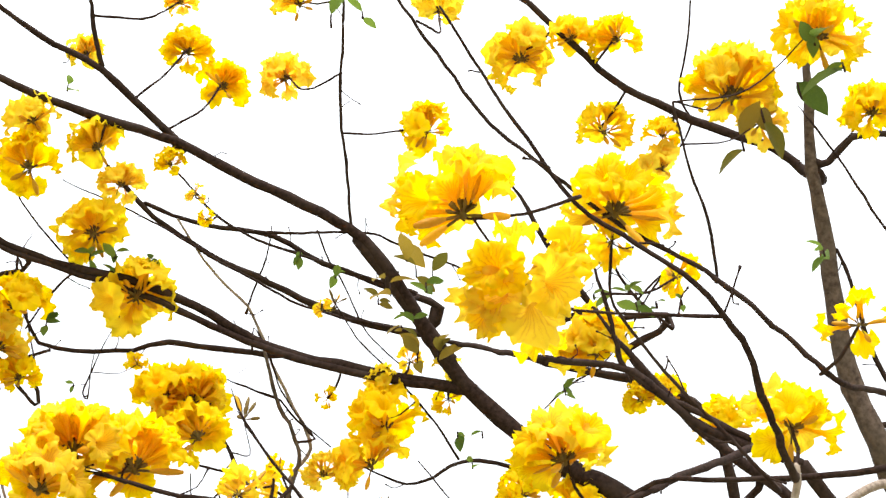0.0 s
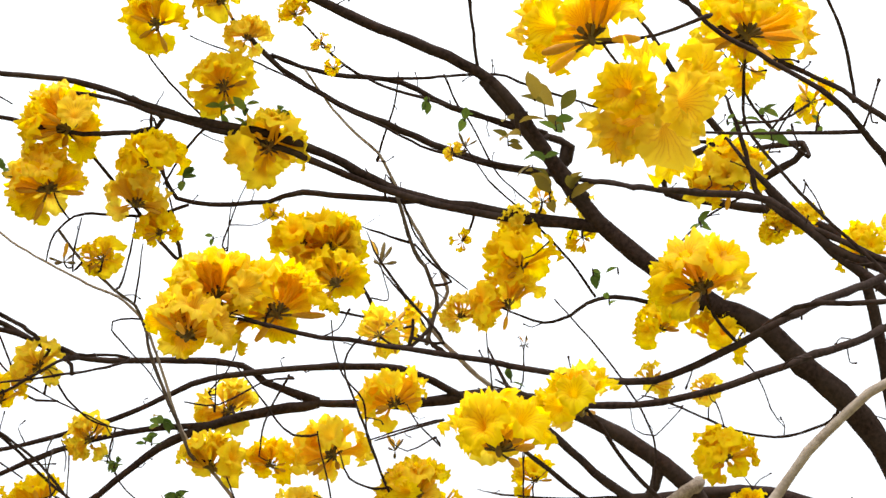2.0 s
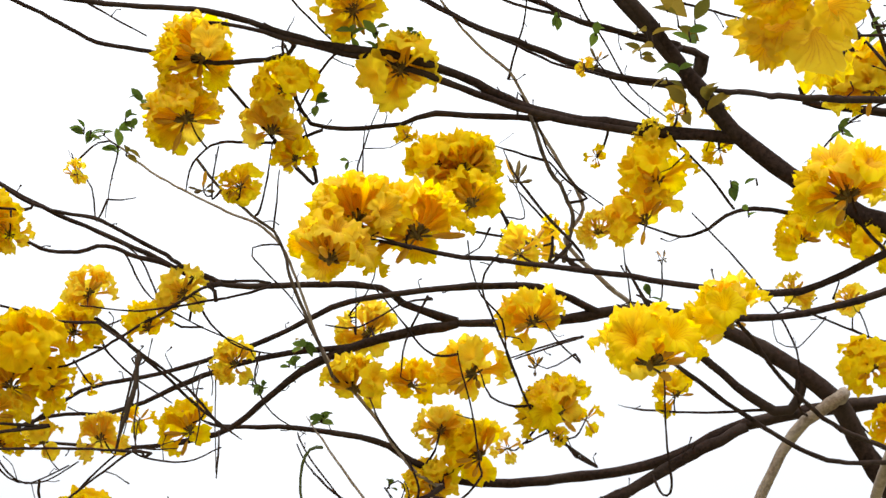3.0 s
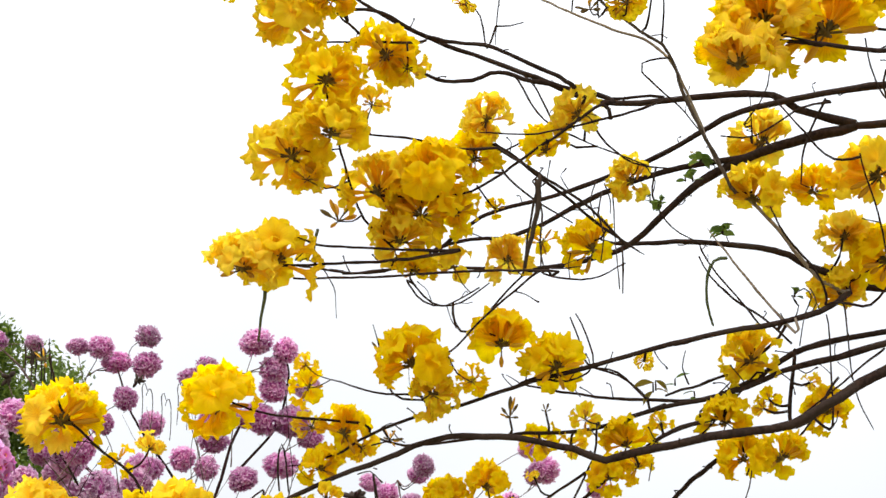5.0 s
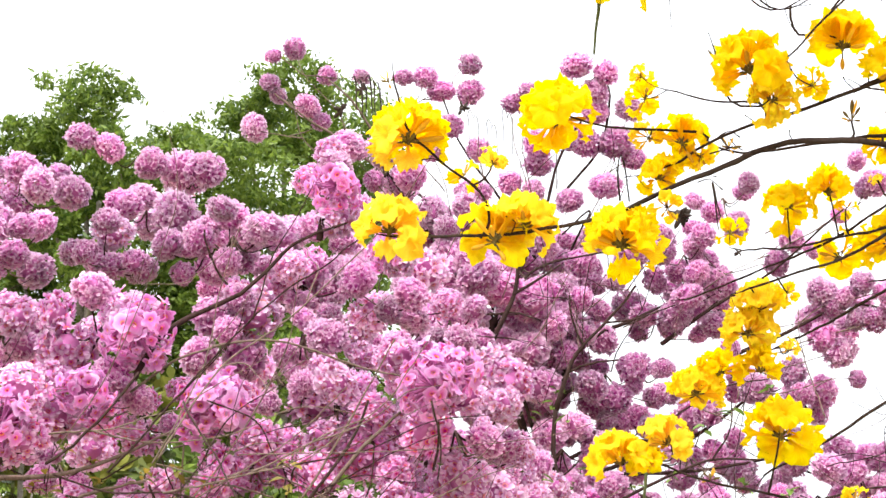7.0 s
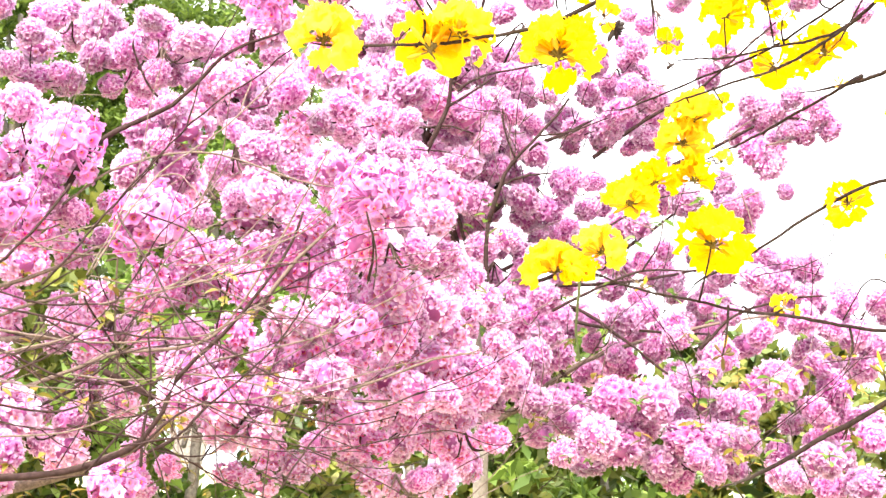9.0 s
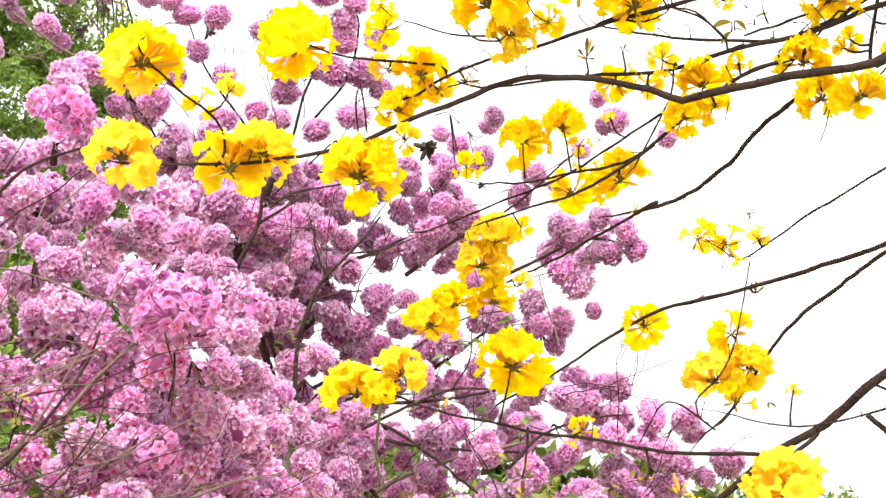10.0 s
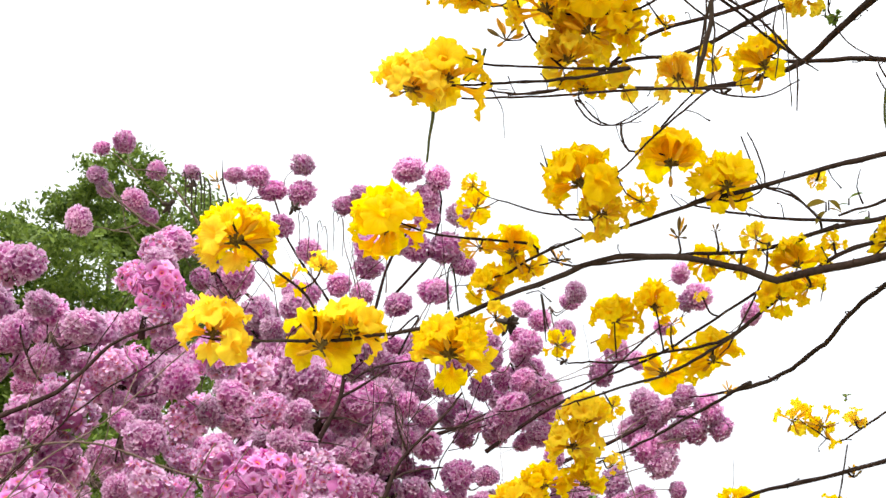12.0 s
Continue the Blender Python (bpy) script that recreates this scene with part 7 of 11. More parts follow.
bloom(Y, (-1.17, 2.498, 2.923), 0.106, (-0.283, 0.64, 0.715))
limb(Y, [(-1.27, 2.432, 2.838, 0.0018), (-1.259, 2.43, 2.842, 0.0015), (-1.249, 2.433, 2.853, 0.0013)], name='twig')
bloom(Y, (-1.249, 2.433, 2.853), 0.12, (-0.254, 0.582, 0.772))
limb(Y, [(-1.243, 2.463, 2.78, 0.0015), (-1.24, 2.463, 2.788, 0.0012), (-1.234, 2.467, 2.803, 0.0011)], name='twig')
bloom(Y, (-1.234, 2.467, 2.803), 0.089, (-0.251, 0.581, 0.774))
limb(Y, [(-1.313, 2.363, 2.911, 0.0016), (-1.32, 2.354, 2.911, 0.0014), (-1.332, 2.348, 2.918, 0.0012)], name='twig')
bloom(Y, (-1.332, 2.348, 2.918), 0.083, (-0.452, 0.562, 0.693), kind='few')
limb(Y, [(-1.306, 2.386, 2.88, 0.0016), (-1.322, 2.382, 2.868, 0.0014), (-1.345, 2.37, 2.867, 0.0012)], name='twig')
bloom(Y, (-1.345, 2.37, 2.867), 0.094, (-0.423, 0.425, 0.801), kind='bud')
limb(Y, [(-1.461, 2.275, 2.785, 0.0012), (-1.459, 2.256, 2.761, 0.0010), (-1.452, 2.234, 2.75, 0.0009)], name='twig')
bloom(Y, (-1.452, 2.234, 2.75), 0.136, (-0.293, 0.279, 0.914))
limb(Y, [(-1.433, 2.304, 2.768, 0.0019), (-1.428, 2.303, 2.776, 0.0016), (-1.422, 2.298, 2.79, 0.0014)], name='twig')
bloom(Y, (-1.422, 2.298, 2.79), 0.148, (-0.215, 0.362, 0.907))
limb(Y, [(-1.075, 2.422, 3.021, 0.0011), (-1.084, 2.436, 3.042, 0.0010), (-1.088, 2.445, 3.077, 0.0008)], name='twig')
bloom(Y, (-1.088, 2.445, 3.077), 0.106, (-0.272, 0.556, 0.785))
limb(Y, [(-0.91, 2.501, 3.113, 0.0028), (-0.919, 2.505, 3.096, 0.0024), (-0.93, 2.506, 3.088, 0.0021)], name='twig')
bloom(Y, (-0.93, 2.506, 3.088), 0.106, (-0.261, 0.481, 0.837))
limb(Y, [(-0.978, 2.471, 3.012, 0.0022), (-0.983, 2.491, 3.015, 0.0018), (-0.997, 2.515, 3.029, 0.0016)], name='twig')
bloom(Y, (-0.997, 2.515, 3.029), 0.106, (-0.247, 0.582, 0.775))
limb(Y, [(-0.86, 2.645, 3.024, 0.0013), (-0.871, 2.663, 3.019, 0.0011), (-0.886, 2.681, 3.025, 0.0010)], name='twig')
bloom(Y, (-0.886, 2.681, 3.025), 0.099, (-0.272, 0.642, 0.717))
limb(Y, [(-0.923, 2.636, 2.897, 0.0020), (-0.94, 2.652, 2.888, 0.0017), (-0.962, 2.667, 2.891, 0.0015)], name='twig')
bloom(Y, (-0.962, 2.667, 2.891), 0.129, (-0.365, 0.661, 0.656))
limb(Y, [(-1.083, 2.617, 2.818, 0.0016), (-1.09, 2.592, 2.826, 0.0014), (-1.096, 2.574, 2.846, 0.0012)], name='twig')
bloom(Y, (-1.096, 2.574, 2.846), 0.095, (-0.281, 0.368, 0.886))
limb(Y, [(-1.179, 2.591, 2.79, 0.0011), (-1.185, 2.569, 2.798, 0.0010), (-1.19, 2.542, 2.821, 0.0008)], name='twig')
bloom(Y, (-1.19, 2.542, 2.821), 0.09, (-0.262, 0.234, 0.936), kind='few')
limb(Y, [(-1.05, 2.624, 2.832, 0.0016), (-1.045, 2.61, 2.844, 0.0013), (-1.034, 2.59, 2.867, 0.0012)], name='twig')
bloom(Y, (-1.034, 2.59, 2.867), 0.074, (-0.133, 0.325, 0.936), kind='few')
limb(Y, [(-1.109, 2.457, 2.937, 0.0018), (-1.101, 2.493, 2.92, 0.0015), (-1.103, 2.53, 2.922, 0.0014)], name='twig')
bloom(Y, (-1.103, 2.53, 2.922), 0.048, (-0.23, 0.741, 0.631), kind='few')
limb(Y, [(-1.259, 2.533, 2.637, 0.0014), (-1.261, 2.529, 2.642, 0.0012), (-1.262, 2.525, 2.652, 0.0010)], name='twig')
bloom(Y, (-1.262, 2.525, 2.652), 0.146, (-0.306, 0.53, 0.791))
limb(Y, [(-1.268, 2.581, 2.584, 0.0018), (-1.249, 2.569, 2.585, 0.0015), (-1.236, 2.562, 2.597, 0.0013)], name='twig')
bloom(Y, (-1.236, 2.562, 2.597), 0.094, (-0.215, 0.634, 0.743))
limb(Y, [(-1.205, 2.553, 2.655, 0.0015), (-1.194, 2.573, 2.624, 0.0013), (-1.171, 2.589, 2.609, 0.0012)], name='twig')
bloom(Y, (-1.171, 2.589, 2.609), 0.073, (-0.109, 0.761, 0.639), kind='few')
limb(Y, [(-1.169, 2.62, 2.738, 0.0018), (-1.153, 2.624, 2.716, 0.0015), (-1.129, 2.626, 2.706, 0.0013)], name='twig')
bloom(Y, (-1.129, 2.626, 2.706), 0.133, (-0.069, 0.724, 0.687))
limb(Y, [(-1.049, 2.708, 2.648, 0.0028), (-1.047, 2.697, 2.655, 0.0024), (-1.042, 2.679, 2.671, 0.0021)], name='twig')
bloom(Y, (-1.042, 2.679, 2.671), 0.138, (-0.175, 0.373, 0.911))
limb(Y, [(-0.708, 2.85, 2.69, 0.0023), (-0.712, 2.844, 2.69, 0.0020), (-0.715, 2.835, 2.693, 0.0017)], name='twig')
bloom(Y, (-0.715, 2.835, 2.693), 0.124, (-0.225, 0.681, 0.697))
limb(Y, [(-0.89, 2.746, 2.685, 0.0028), (-0.897, 2.762, 2.68, 0.0024), (-0.905, 2.782, 2.684, 0.0021)], name='twig')
bloom(Y, (-0.905, 2.782, 2.684), 0.043, (-0.254, 0.719, 0.646), kind='few')
limb(Y, [(-0.552, 2.947, 2.859, 0.0028), (-0.555, 2.956, 2.854, 0.0024), (-0.562, 2.968, 2.854, 0.0021)], name='twig')
bloom(Y, (-0.562, 2.968, 2.854), 0.113, (-0.168, 0.715, 0.679))
limb(Y, [(0.216, 2.291, 2.324, 0.0028), (-0.022, 2.395, 2.324, 0.0024), (-0.205, 2.428, 2.433, 0.0021)], name='twig')
bloom(Y, (-0.205, 2.428, 2.433), 0.132, (-0.288, 0.791, 0.539))
bloom(Y, (-1.818, 2.252, 2.524), 0.167, (-0.484, 0.619, 0.618), kind='near', n=17)
bloom(Y, (-1.751, 2.338, 2.446), 0.073, (-0.484, 0.645, 0.591), kind='few')
limb(Y, [(-1.739, 2.352, 2.432, 0.0021), (-1.718, 2.362, 2.445, 0.0018), (-1.703, 2.363, 2.472, 0.0016)], name='twig')
bloom(Y, (-1.703, 2.363, 2.472), 0.063, (-0.267, 0.565, 0.78), kind='few')
limb(Y, [(-1.873, 2.282, 2.331, 0.0017), (-1.871, 2.277, 2.341, 0.0015), (-1.869, 2.276, 2.356, 0.0013)], name='twig')
bloom(Y, (-1.869, 2.276, 2.356), 0.141, (-0.467, 0.545, 0.696))
limb(Y, [(-1.72, 2.399, 2.341, 0.0026), (-1.716, 2.398, 2.345, 0.0022), (-1.714, 2.399, 2.353, 0.0019)], name='twig')
bloom(Y, (-1.714, 2.399, 2.353), 0.146, (-0.375, 0.538, 0.755))
limb(Y, [(-1.668, 2.432, 2.35, 0.0028), (-1.666, 2.425, 2.362, 0.0024), (-1.666, 2.423, 2.381, 0.0021)], name='twig')
bloom(Y, (-1.666, 2.423, 2.381), 0.136, (-0.373, 0.513, 0.773))
limb(Y, [(-1.528, 2.512, 2.386, 0.0028), (-1.525, 2.52, 2.368, 0.0024), (-1.517, 2.528, 2.358, 0.0021)], name='twig')
bloom(Y, (-1.517, 2.528, 2.358), 0.167, (-0.364, 0.751, 0.551), kind='near', n=16)
bloom(Y, (-1.613, 2.441, 2.592), 0.154, (-0.339, 0.526, 0.78))
limb(Y, [(-1.435, 2.535, 2.63, 0.0011), (-1.457, 2.526, 2.616, 0.0009), (-1.474, 2.52, 2.613, 0.0008)], name='twig')
bloom(Y, (-1.474, 2.52, 2.613), 0.085, (-0.491, 0.538, 0.685), kind='few')
limb(Y, [(-1.435, 2.535, 2.63, 0.0011), (-1.454, 2.514, 2.634, 0.0009), (-1.473, 2.503, 2.652, 0.0008)], name='twig')
bloom(Y, (-1.473, 2.503, 2.652), 0.053, (-0.395, 0.345, 0.852), kind='few')
bloom(Y, (-1.422, 2.574, 2.551), 0.117, (-0.368, 0.633, 0.681))
bloom(Y, (-1.467, 2.574, 2.485), 0.095, (-0.319, 0.603, 0.731))
limb(Y, [(-1.409, 2.593, 2.523, 0.0020), (-1.403, 2.599, 2.516, 0.0017), (-1.399, 2.602, 2.513, 0.0015)], name='twig')
bloom(Y, (-1.399, 2.602, 2.513), 0.074, (-0.309, 0.66, 0.684), kind='few')
limb(Y, [(-1.443, 2.549, 2.426, 0.0028), (-1.44, 2.554, 2.413, 0.0024), (-1.441, 2.557, 2.406, 0.0021)], name='twig')
bloom(Y, (-1.441, 2.557, 2.406), 0.073, (-0.351, 0.67, 0.654), kind='few')
limb(Y, [(-1.469, 2.544, 2.561, 0.0020), (-1.473, 2.544, 2.55, 0.0017), (-1.478, 2.545, 2.544, 0.0015)], name='twig')
bloom(Y, (-1.478, 2.545, 2.544), 0.069, (-0.351, 0.556, 0.754), kind='few')
limb(Y, [(-1.29, 2.761, 2.372, 0.0018), (-1.291, 2.757, 2.402, 0.0015), (-1.286, 2.738, 2.452, 0.0013)], name='twig')
bloom(Y, (-1.286, 2.738, 2.452), 0.103, (-0.247, 0.493, 0.834))
limb(Y, [(-1.208, 2.794, 2.384, 0.0020), (-1.207, 2.774, 2.418, 0.0017), (-1.215, 2.762, 2.476, 0.0015)], name='twig')
bloom(Y, (-1.215, 2.762, 2.476), 0.103, (-0.252, 0.408, 0.878))
limb(Y, [(-1.19, 2.8, 2.387, 0.0021), (-1.195, 2.795, 2.404, 0.0018), (-1.191, 2.786, 2.433, 0.0016)], name='twig')
bloom(Y, (-1.191, 2.786, 2.433), 0.054, (-0.263, 0.578, 0.773), kind='few')
limb(Y, [(-1.389, 2.71, 2.363, 0.0007), (-1.39, 2.71, 2.373, 0.0006), (-1.389, 2.708, 2.39, 0.0005)], name='twig')
bloom(Y, (-1.389, 2.708, 2.39), 0.065, (-0.321, 0.628, 0.709), kind='few')
limb(Y, [(-1.211, 2.804, 2.345, 0.0021), (-1.224, 2.824, 2.346, 0.0018), (-1.228, 2.849, 2.359, 0.0016)], name='twig')
bloom(Y, (-1.228, 2.849, 2.359), 0.121, (-0.273, 0.662, 0.698), kind='few')
limb(Y, [(-1.122, 2.825, 2.394, 0.0024), (-1.135, 2.852, 2.39, 0.0021), (-1.14, 2.873, 2.399, 0.0018)], name='twig')
bloom(Y, (-1.14, 2.873, 2.399), 0.115, (-0.271, 0.718, 0.641))
limb(Y, [(-0.994, 2.761, 2.563, 0.0018), (-1.001, 2.757, 2.565, 0.0016), (-1.012, 2.751, 2.571, 0.0014)], name='twig')
bloom(Y, (-1.012, 2.751, 2.571), 0.069, (-0.295, 0.644, 0.705), kind='few')
limb(Y, [(-0.97, 2.815, 2.573, 0.0019), (-0.965, 2.823, 2.56, 0.0017), (-0.958, 2.832, 2.554, 0.0015)], name='twig')
bloom(Y, (-0.958, 2.832, 2.554), 0.108, (-0.152, 0.732, 0.665))
limb(Y, [(-1.112, 2.772, 2.565, 0.0028), (-1.113, 2.778, 2.553, 0.0024), (-1.113, 2.78, 2.545, 0.0021)], name='twig')
bloom(Y, (-1.113, 2.78, 2.545), 0.092, (-0.269, 0.709, 0.652), kind='few')
limb(Y, [(-1.013, 2.779, 2.492, 0.0016), (-0.994, 2.789, 2.481, 0.0014), (-0.981, 2.795, 2.479, 0.0012)], name='twig')
bloom(Y, (-0.981, 2.795, 2.479), 0.09, (-0.104, 0.788, 0.607))
limb(Y, [(-0.918, 2.757, 2.488, 0.0028), (-0.921, 2.777, 2.482, 0.0024), (-0.931, 2.808, 2.488, 0.0021)], name='twig')
bloom(Y, (-0.931, 2.808, 2.488), 0.074, (-0.232, 0.775, 0.588), kind='few')
limb(Y, [(-0.893, 2.851, 2.557, 0.0028), (-0.894, 2.845, 2.566, 0.0024), (-0.895, 2.842, 2.579, 0.0021)], name='twig')
bloom(Y, (-0.895, 2.842, 2.579), 0.054, (-0.223, 0.685, 0.693), kind='few')
bloom(Y, (-0.78, 2.871, 2.588), 0.108, (-0.193, 0.731, 0.654))
limb(Y, [(-0.753, 2.853, 2.537, 0.0028), (-0.745, 2.855, 2.52, 0.0024), (-0.743, 2.853, 2.509, 0.0021)], name='twig')
bloom(Y, (-0.743, 2.853, 2.509), 0.106, (-0.124, 0.686, 0.717))
limb(Y, [(-0.69, 2.918, 2.514, 0.0015), (-0.686, 2.888, 2.505, 0.0013), (-0.676, 2.868, 2.509, 0.0011)], name='twig')
bloom(Y, (-0.676, 2.868, 2.509), 0.106, (-0.051, 0.326, 0.944))
limb(Y, [(-0.664, 2.897, 2.593, 0.0028), (-0.691, 2.891, 2.59, 0.0024), (-0.709, 2.884, 2.598, 0.0021)], name='twig')
bloom(Y, (-0.709, 2.884, 2.598), 0.049, (-0.336, 0.593, 0.732), kind='few')
limb(Y, [(-1.126, 2.857, 2.466, 0.0021), (-1.132, 2.829, 2.467, 0.0018), (-1.131, 2.794, 2.484, 0.0016)], name='twig')
bloom(Y, (-1.131, 2.794, 2.484), 0.032, (-0.35, 0.465, 0.813), kind='few')
limb(Y, [(-1.052, 2.795, 2.566, 0.0028), (-1.058, 2.798, 2.55, 0.0024), (-1.059, 2.802, 2.54, 0.0021)], name='twig')
bloom(Y, (-1.059, 2.802, 2.54), 0.065, (-0.285, 0.707, 0.648), kind='few')
limb(Y, [(-1.165, 2.753, 2.561, 0.0027), (-1.15, 2.73, 2.56, 0.0023), (-1.143, 2.7, 2.574, 0.0020)], name='twig')
bloom(Y, (-1.143, 2.7, 2.574), 0.074, (-0.21, 0.506, 0.836), kind='bud')
bloom(Y, (-1.834, 2.202, 2.602), 0.047, (-0.484, 0.486, 0.728), kind='bud')
bloom(Y, (-1.326, 2.518, 2.664), 0.047, (-0.313, 0.593, 0.742), kind='bud')
limb(Y, [(-1.361, 2.607, 2.551, 0.0023), (-1.355, 2.613, 2.537, 0.0019), (-1.35, 2.621, 2.529, 0.0017)], name='twig')
bloom(Y, (-1.35, 2.621, 2.529), 0.053, (-0.309, 0.732, 0.607), kind='bud')
limb(Y, [(-1.098, 2.778, 2.565, 0.0028), (-1.086, 2.755, 2.567, 0.0024), (-1.079, 2.722, 2.584, 0.0021)], name='twig')
bloom(Y, (-1.079, 2.722, 2.584), 0.032, (-0.155, 0.351, 0.924), kind='bud')
limb(Y, [(-1.364, 2.748, 2.292, 0.0015), (-1.368, 2.784, 2.278, 0.0013), (-1.375, 2.808, 2.28, 0.0011)], name='twig')
bloom(Y, (-1.375, 2.808, 2.28), 0.123, (-0.288, 0.722, 0.629))
limb(Y, [(-1.403, 2.741, 2.28, 0.0006), (-1.402, 2.776, 2.246, 0.0005), (-1.399, 2.809, 2.232, 0.0005)], name='twig')
bloom(Y, (-1.399, 2.809, 2.232), 0.112, (-0.277, 0.817, 0.506))
limb(Y, [(-1.318, 2.765, 2.311, 0.0017), (-1.311, 2.777, 2.293, 0.0015), (-1.306, 2.783, 2.284, 0.0013)], name='twig')
bloom(Y, (-1.306, 2.783, 2.284), 0.049, (-0.257, 0.815, 0.519), kind='few')
limb(Y, [(-1.418, 2.914, 2.198, 0.0006), (-1.461, 2.849, 2.138, 0.0005), (-1.494, 2.788, 2.117, 0.0005)], name='twig')
bloom(Y, (-1.494, 2.788, 2.117), 0.117, (-0.612, 0.493, 0.619))
limb(Y, [(-1.418, 2.914, 2.198, 0.0006), (-1.424, 2.848, 2.162, 0.0005), (-1.453, 2.8, 2.156, 0.0005)], name='twig')
bloom(Y, (-1.453, 2.8, 2.156), 0.1, (-0.492, 0.42, 0.763))
limb(Y, [(-1.418, 2.914, 2.198, 0.0006), (-1.402, 2.88, 2.168, 0.0005), (-1.383, 2.834, 2.161, 0.0005)], name='twig')
bloom(Y, (-1.383, 2.834, 2.161), 0.095, (-0.322, 0.655, 0.683))
limb(Y, [(-1.388, 2.927, 2.213, 0.0015), (-1.358, 2.88, 2.188, 0.0013), (-1.333, 2.851, 2.187, 0.0011)], name='twig')
bloom(Y, (-1.333, 2.851, 2.187), 0.045, (-0.216, 0.631, 0.745), kind='few')
limb(Y, [(-1.424, 2.96, 1.932, 0.0024), (-1.4, 2.931, 1.977, 0.0021), (-1.376, 2.914, 2.055, 0.0018)], name='twig')
bloom(Y, (-1.376, 2.914, 2.055), 0.159, (-0.188, 0.535, 0.824))
limb(Y, [(-1.645, 2.835, 1.999, 0.0012), (-1.636, 2.77, 1.969, 0.0010), (-1.604, 2.694, 1.975, 0.0009)], name='twig')
bloom(Y, (-1.604, 2.694, 1.975), 0.126, (-0.43, 0.564, 0.705))
limb(Y, [(-1.614, 2.854, 1.985, 0.0017), (-1.557, 2.808, 1.981, 0.0014), (-1.524, 2.734, 2.014, 0.0013)], name='twig')
bloom(Y, (-1.524, 2.734, 2.014), 0.11, (-0.23, 0.548, 0.804))
limb(Y, [(-1.623, 2.848, 1.989, 0.0016), (-1.581, 2.775, 1.961, 0.0014), (-1.563, 2.72, 1.967, 0.0012)], name='twig')
bloom(Y, (-1.563, 2.72, 1.967), 0.088, (-0.251, 0.365, 0.897))
limb(Y, [(-1.061, 3.145, 2.327, 0.0008), (-1.067, 3.14, 2.322, 0.0007), (-1.073, 3.136, 2.321, 0.0006)], name='twig')
bloom(Y, (-1.073, 3.136, 2.321), 0.088, (-0.302, 0.758, 0.578), kind='few')
limb(Y, [(-1.029, 3.155, 2.3, 0.0019), (-1.025, 3.155, 2.304, 0.0016), (-1.02, 3.155, 2.311, 0.0014)], name='twig')
bloom(Y, (-1.02, 3.155, 2.311), 0.088, (-0.183, 0.685, 0.705), kind='few')
limb(Y, [(-0.949, 3.177, 2.307, 0.0027), (-0.953, 3.176, 2.311, 0.0023), (-0.956, 3.172, 2.32, 0.0020)], name='twig')
bloom(Y, (-0.956, 3.172, 2.32), 0.053, (-0.227, 0.648, 0.727), kind='few')
limb(Y, [(-1.186, 3.133, 2.158, 0.0028), (-1.186, 3.134, 2.15, 0.0024), (-1.184, 3.136, 2.145, 0.0021)], name='twig')
bloom(Y, (-1.184, 3.136, 2.145), 0.111, (-0.279, 0.812, 0.512), kind='few')
limb(Y, [(-0.998, 3.149, 2.117, 0.0013), (-1.005, 3.173, 2.118, 0.0011), (-1.019, 3.194, 2.13, 0.0010)], name='twig')
bloom(Y, (-1.019, 3.194, 2.13), 0.111, (-0.264, 0.794, 0.548), kind='few')
limb(Y, [(-1.04, 3.151, 2.035, 0.0014), (-1.052, 3.178, 2.037, 0.0012), (-1.06, 3.195, 2.051, 0.0010)], name='twig')
bloom(Y, (-1.06, 3.195, 2.051), 0.123, (-0.225, 0.639, 0.735))
limb(Y, [(-0.987, 3.267, 2.067, 0.0028), (-0.986, 3.238, 2.064, 0.0024), (-0.985, 3.214, 2.075, 0.0021)], name='twig')
bloom(Y, (-0.985, 3.214, 2.075), 0.099, (-0.274, 0.647, 0.711))
limb(Y, [(-1.035, 3.264, 1.993, 0.0028), (-1.03, 3.244, 1.988, 0.0024), (-1.019, 3.216, 1.995, 0.0021)], name='twig')
bloom(Y, (-1.019, 3.216, 1.995), 0.094, (-0.134, 0.465, 0.875), kind='few')
limb(Y, [(-0.902, 3.203, 1.943, 0.0025), (-0.91, 3.232, 1.971, 0.0021), (-0.907, 3.244, 2.019, 0.0019)], name='twig')
bloom(Y, (-0.907, 3.244, 2.019), 0.035, (-0.196, 0.803, 0.562), kind='few')
limb(Y, [(-0.915, 3.182, 1.87, 0.0028), (-0.907, 3.17, 1.849, 0.0024), (-0.893, 3.165, 1.838, 0.0021)], name='twig')
bloom(Y, (-0.893, 3.165, 1.838), 0.17, (-0.136, 0.82, 0.556))
limb(Y, [(-1.018, 3.188, 1.737, 0.0028), (-1.026, 3.187, 1.736, 0.0024), (-1.032, 3.184, 1.739, 0.0021)], name='twig')
bloom(Y, (-1.032, 3.184, 1.739), 0.104, (-0.265, 0.634, 0.726), kind='few')
limb(Y, [(-1.099, 3.213, 1.774, 0.0028), (-1.084, 3.191, 1.764, 0.0024), (-1.078, 3.168, 1.765, 0.0021)], name='twig')
bloom(Y, (-1.078, 3.168, 1.765), 0.069, (-0.113, 0.451, 0.885), kind='few')
limb(Y, [(-1.373, 2.985, 1.925, 0.0026), (-1.381, 2.997, 1.863, 0.0022), (-1.385, 2.99, 1.825, 0.0019)], name='twig')
bloom(Y, (-1.385, 2.99, 1.825), 0.096, (-0.445, 0.857, 0.262), kind='bud')
limb(Y, [(-1.29, 3.022, 1.913, 0.0028), (-1.284, 3.024, 1.914, 0.0024), (-1.276, 3.027, 1.92, 0.0021)], name='twig')
bloom(Y, (-1.276, 3.027, 1.92), 0.068, (-0.219, 0.73, 0.647), kind='few')
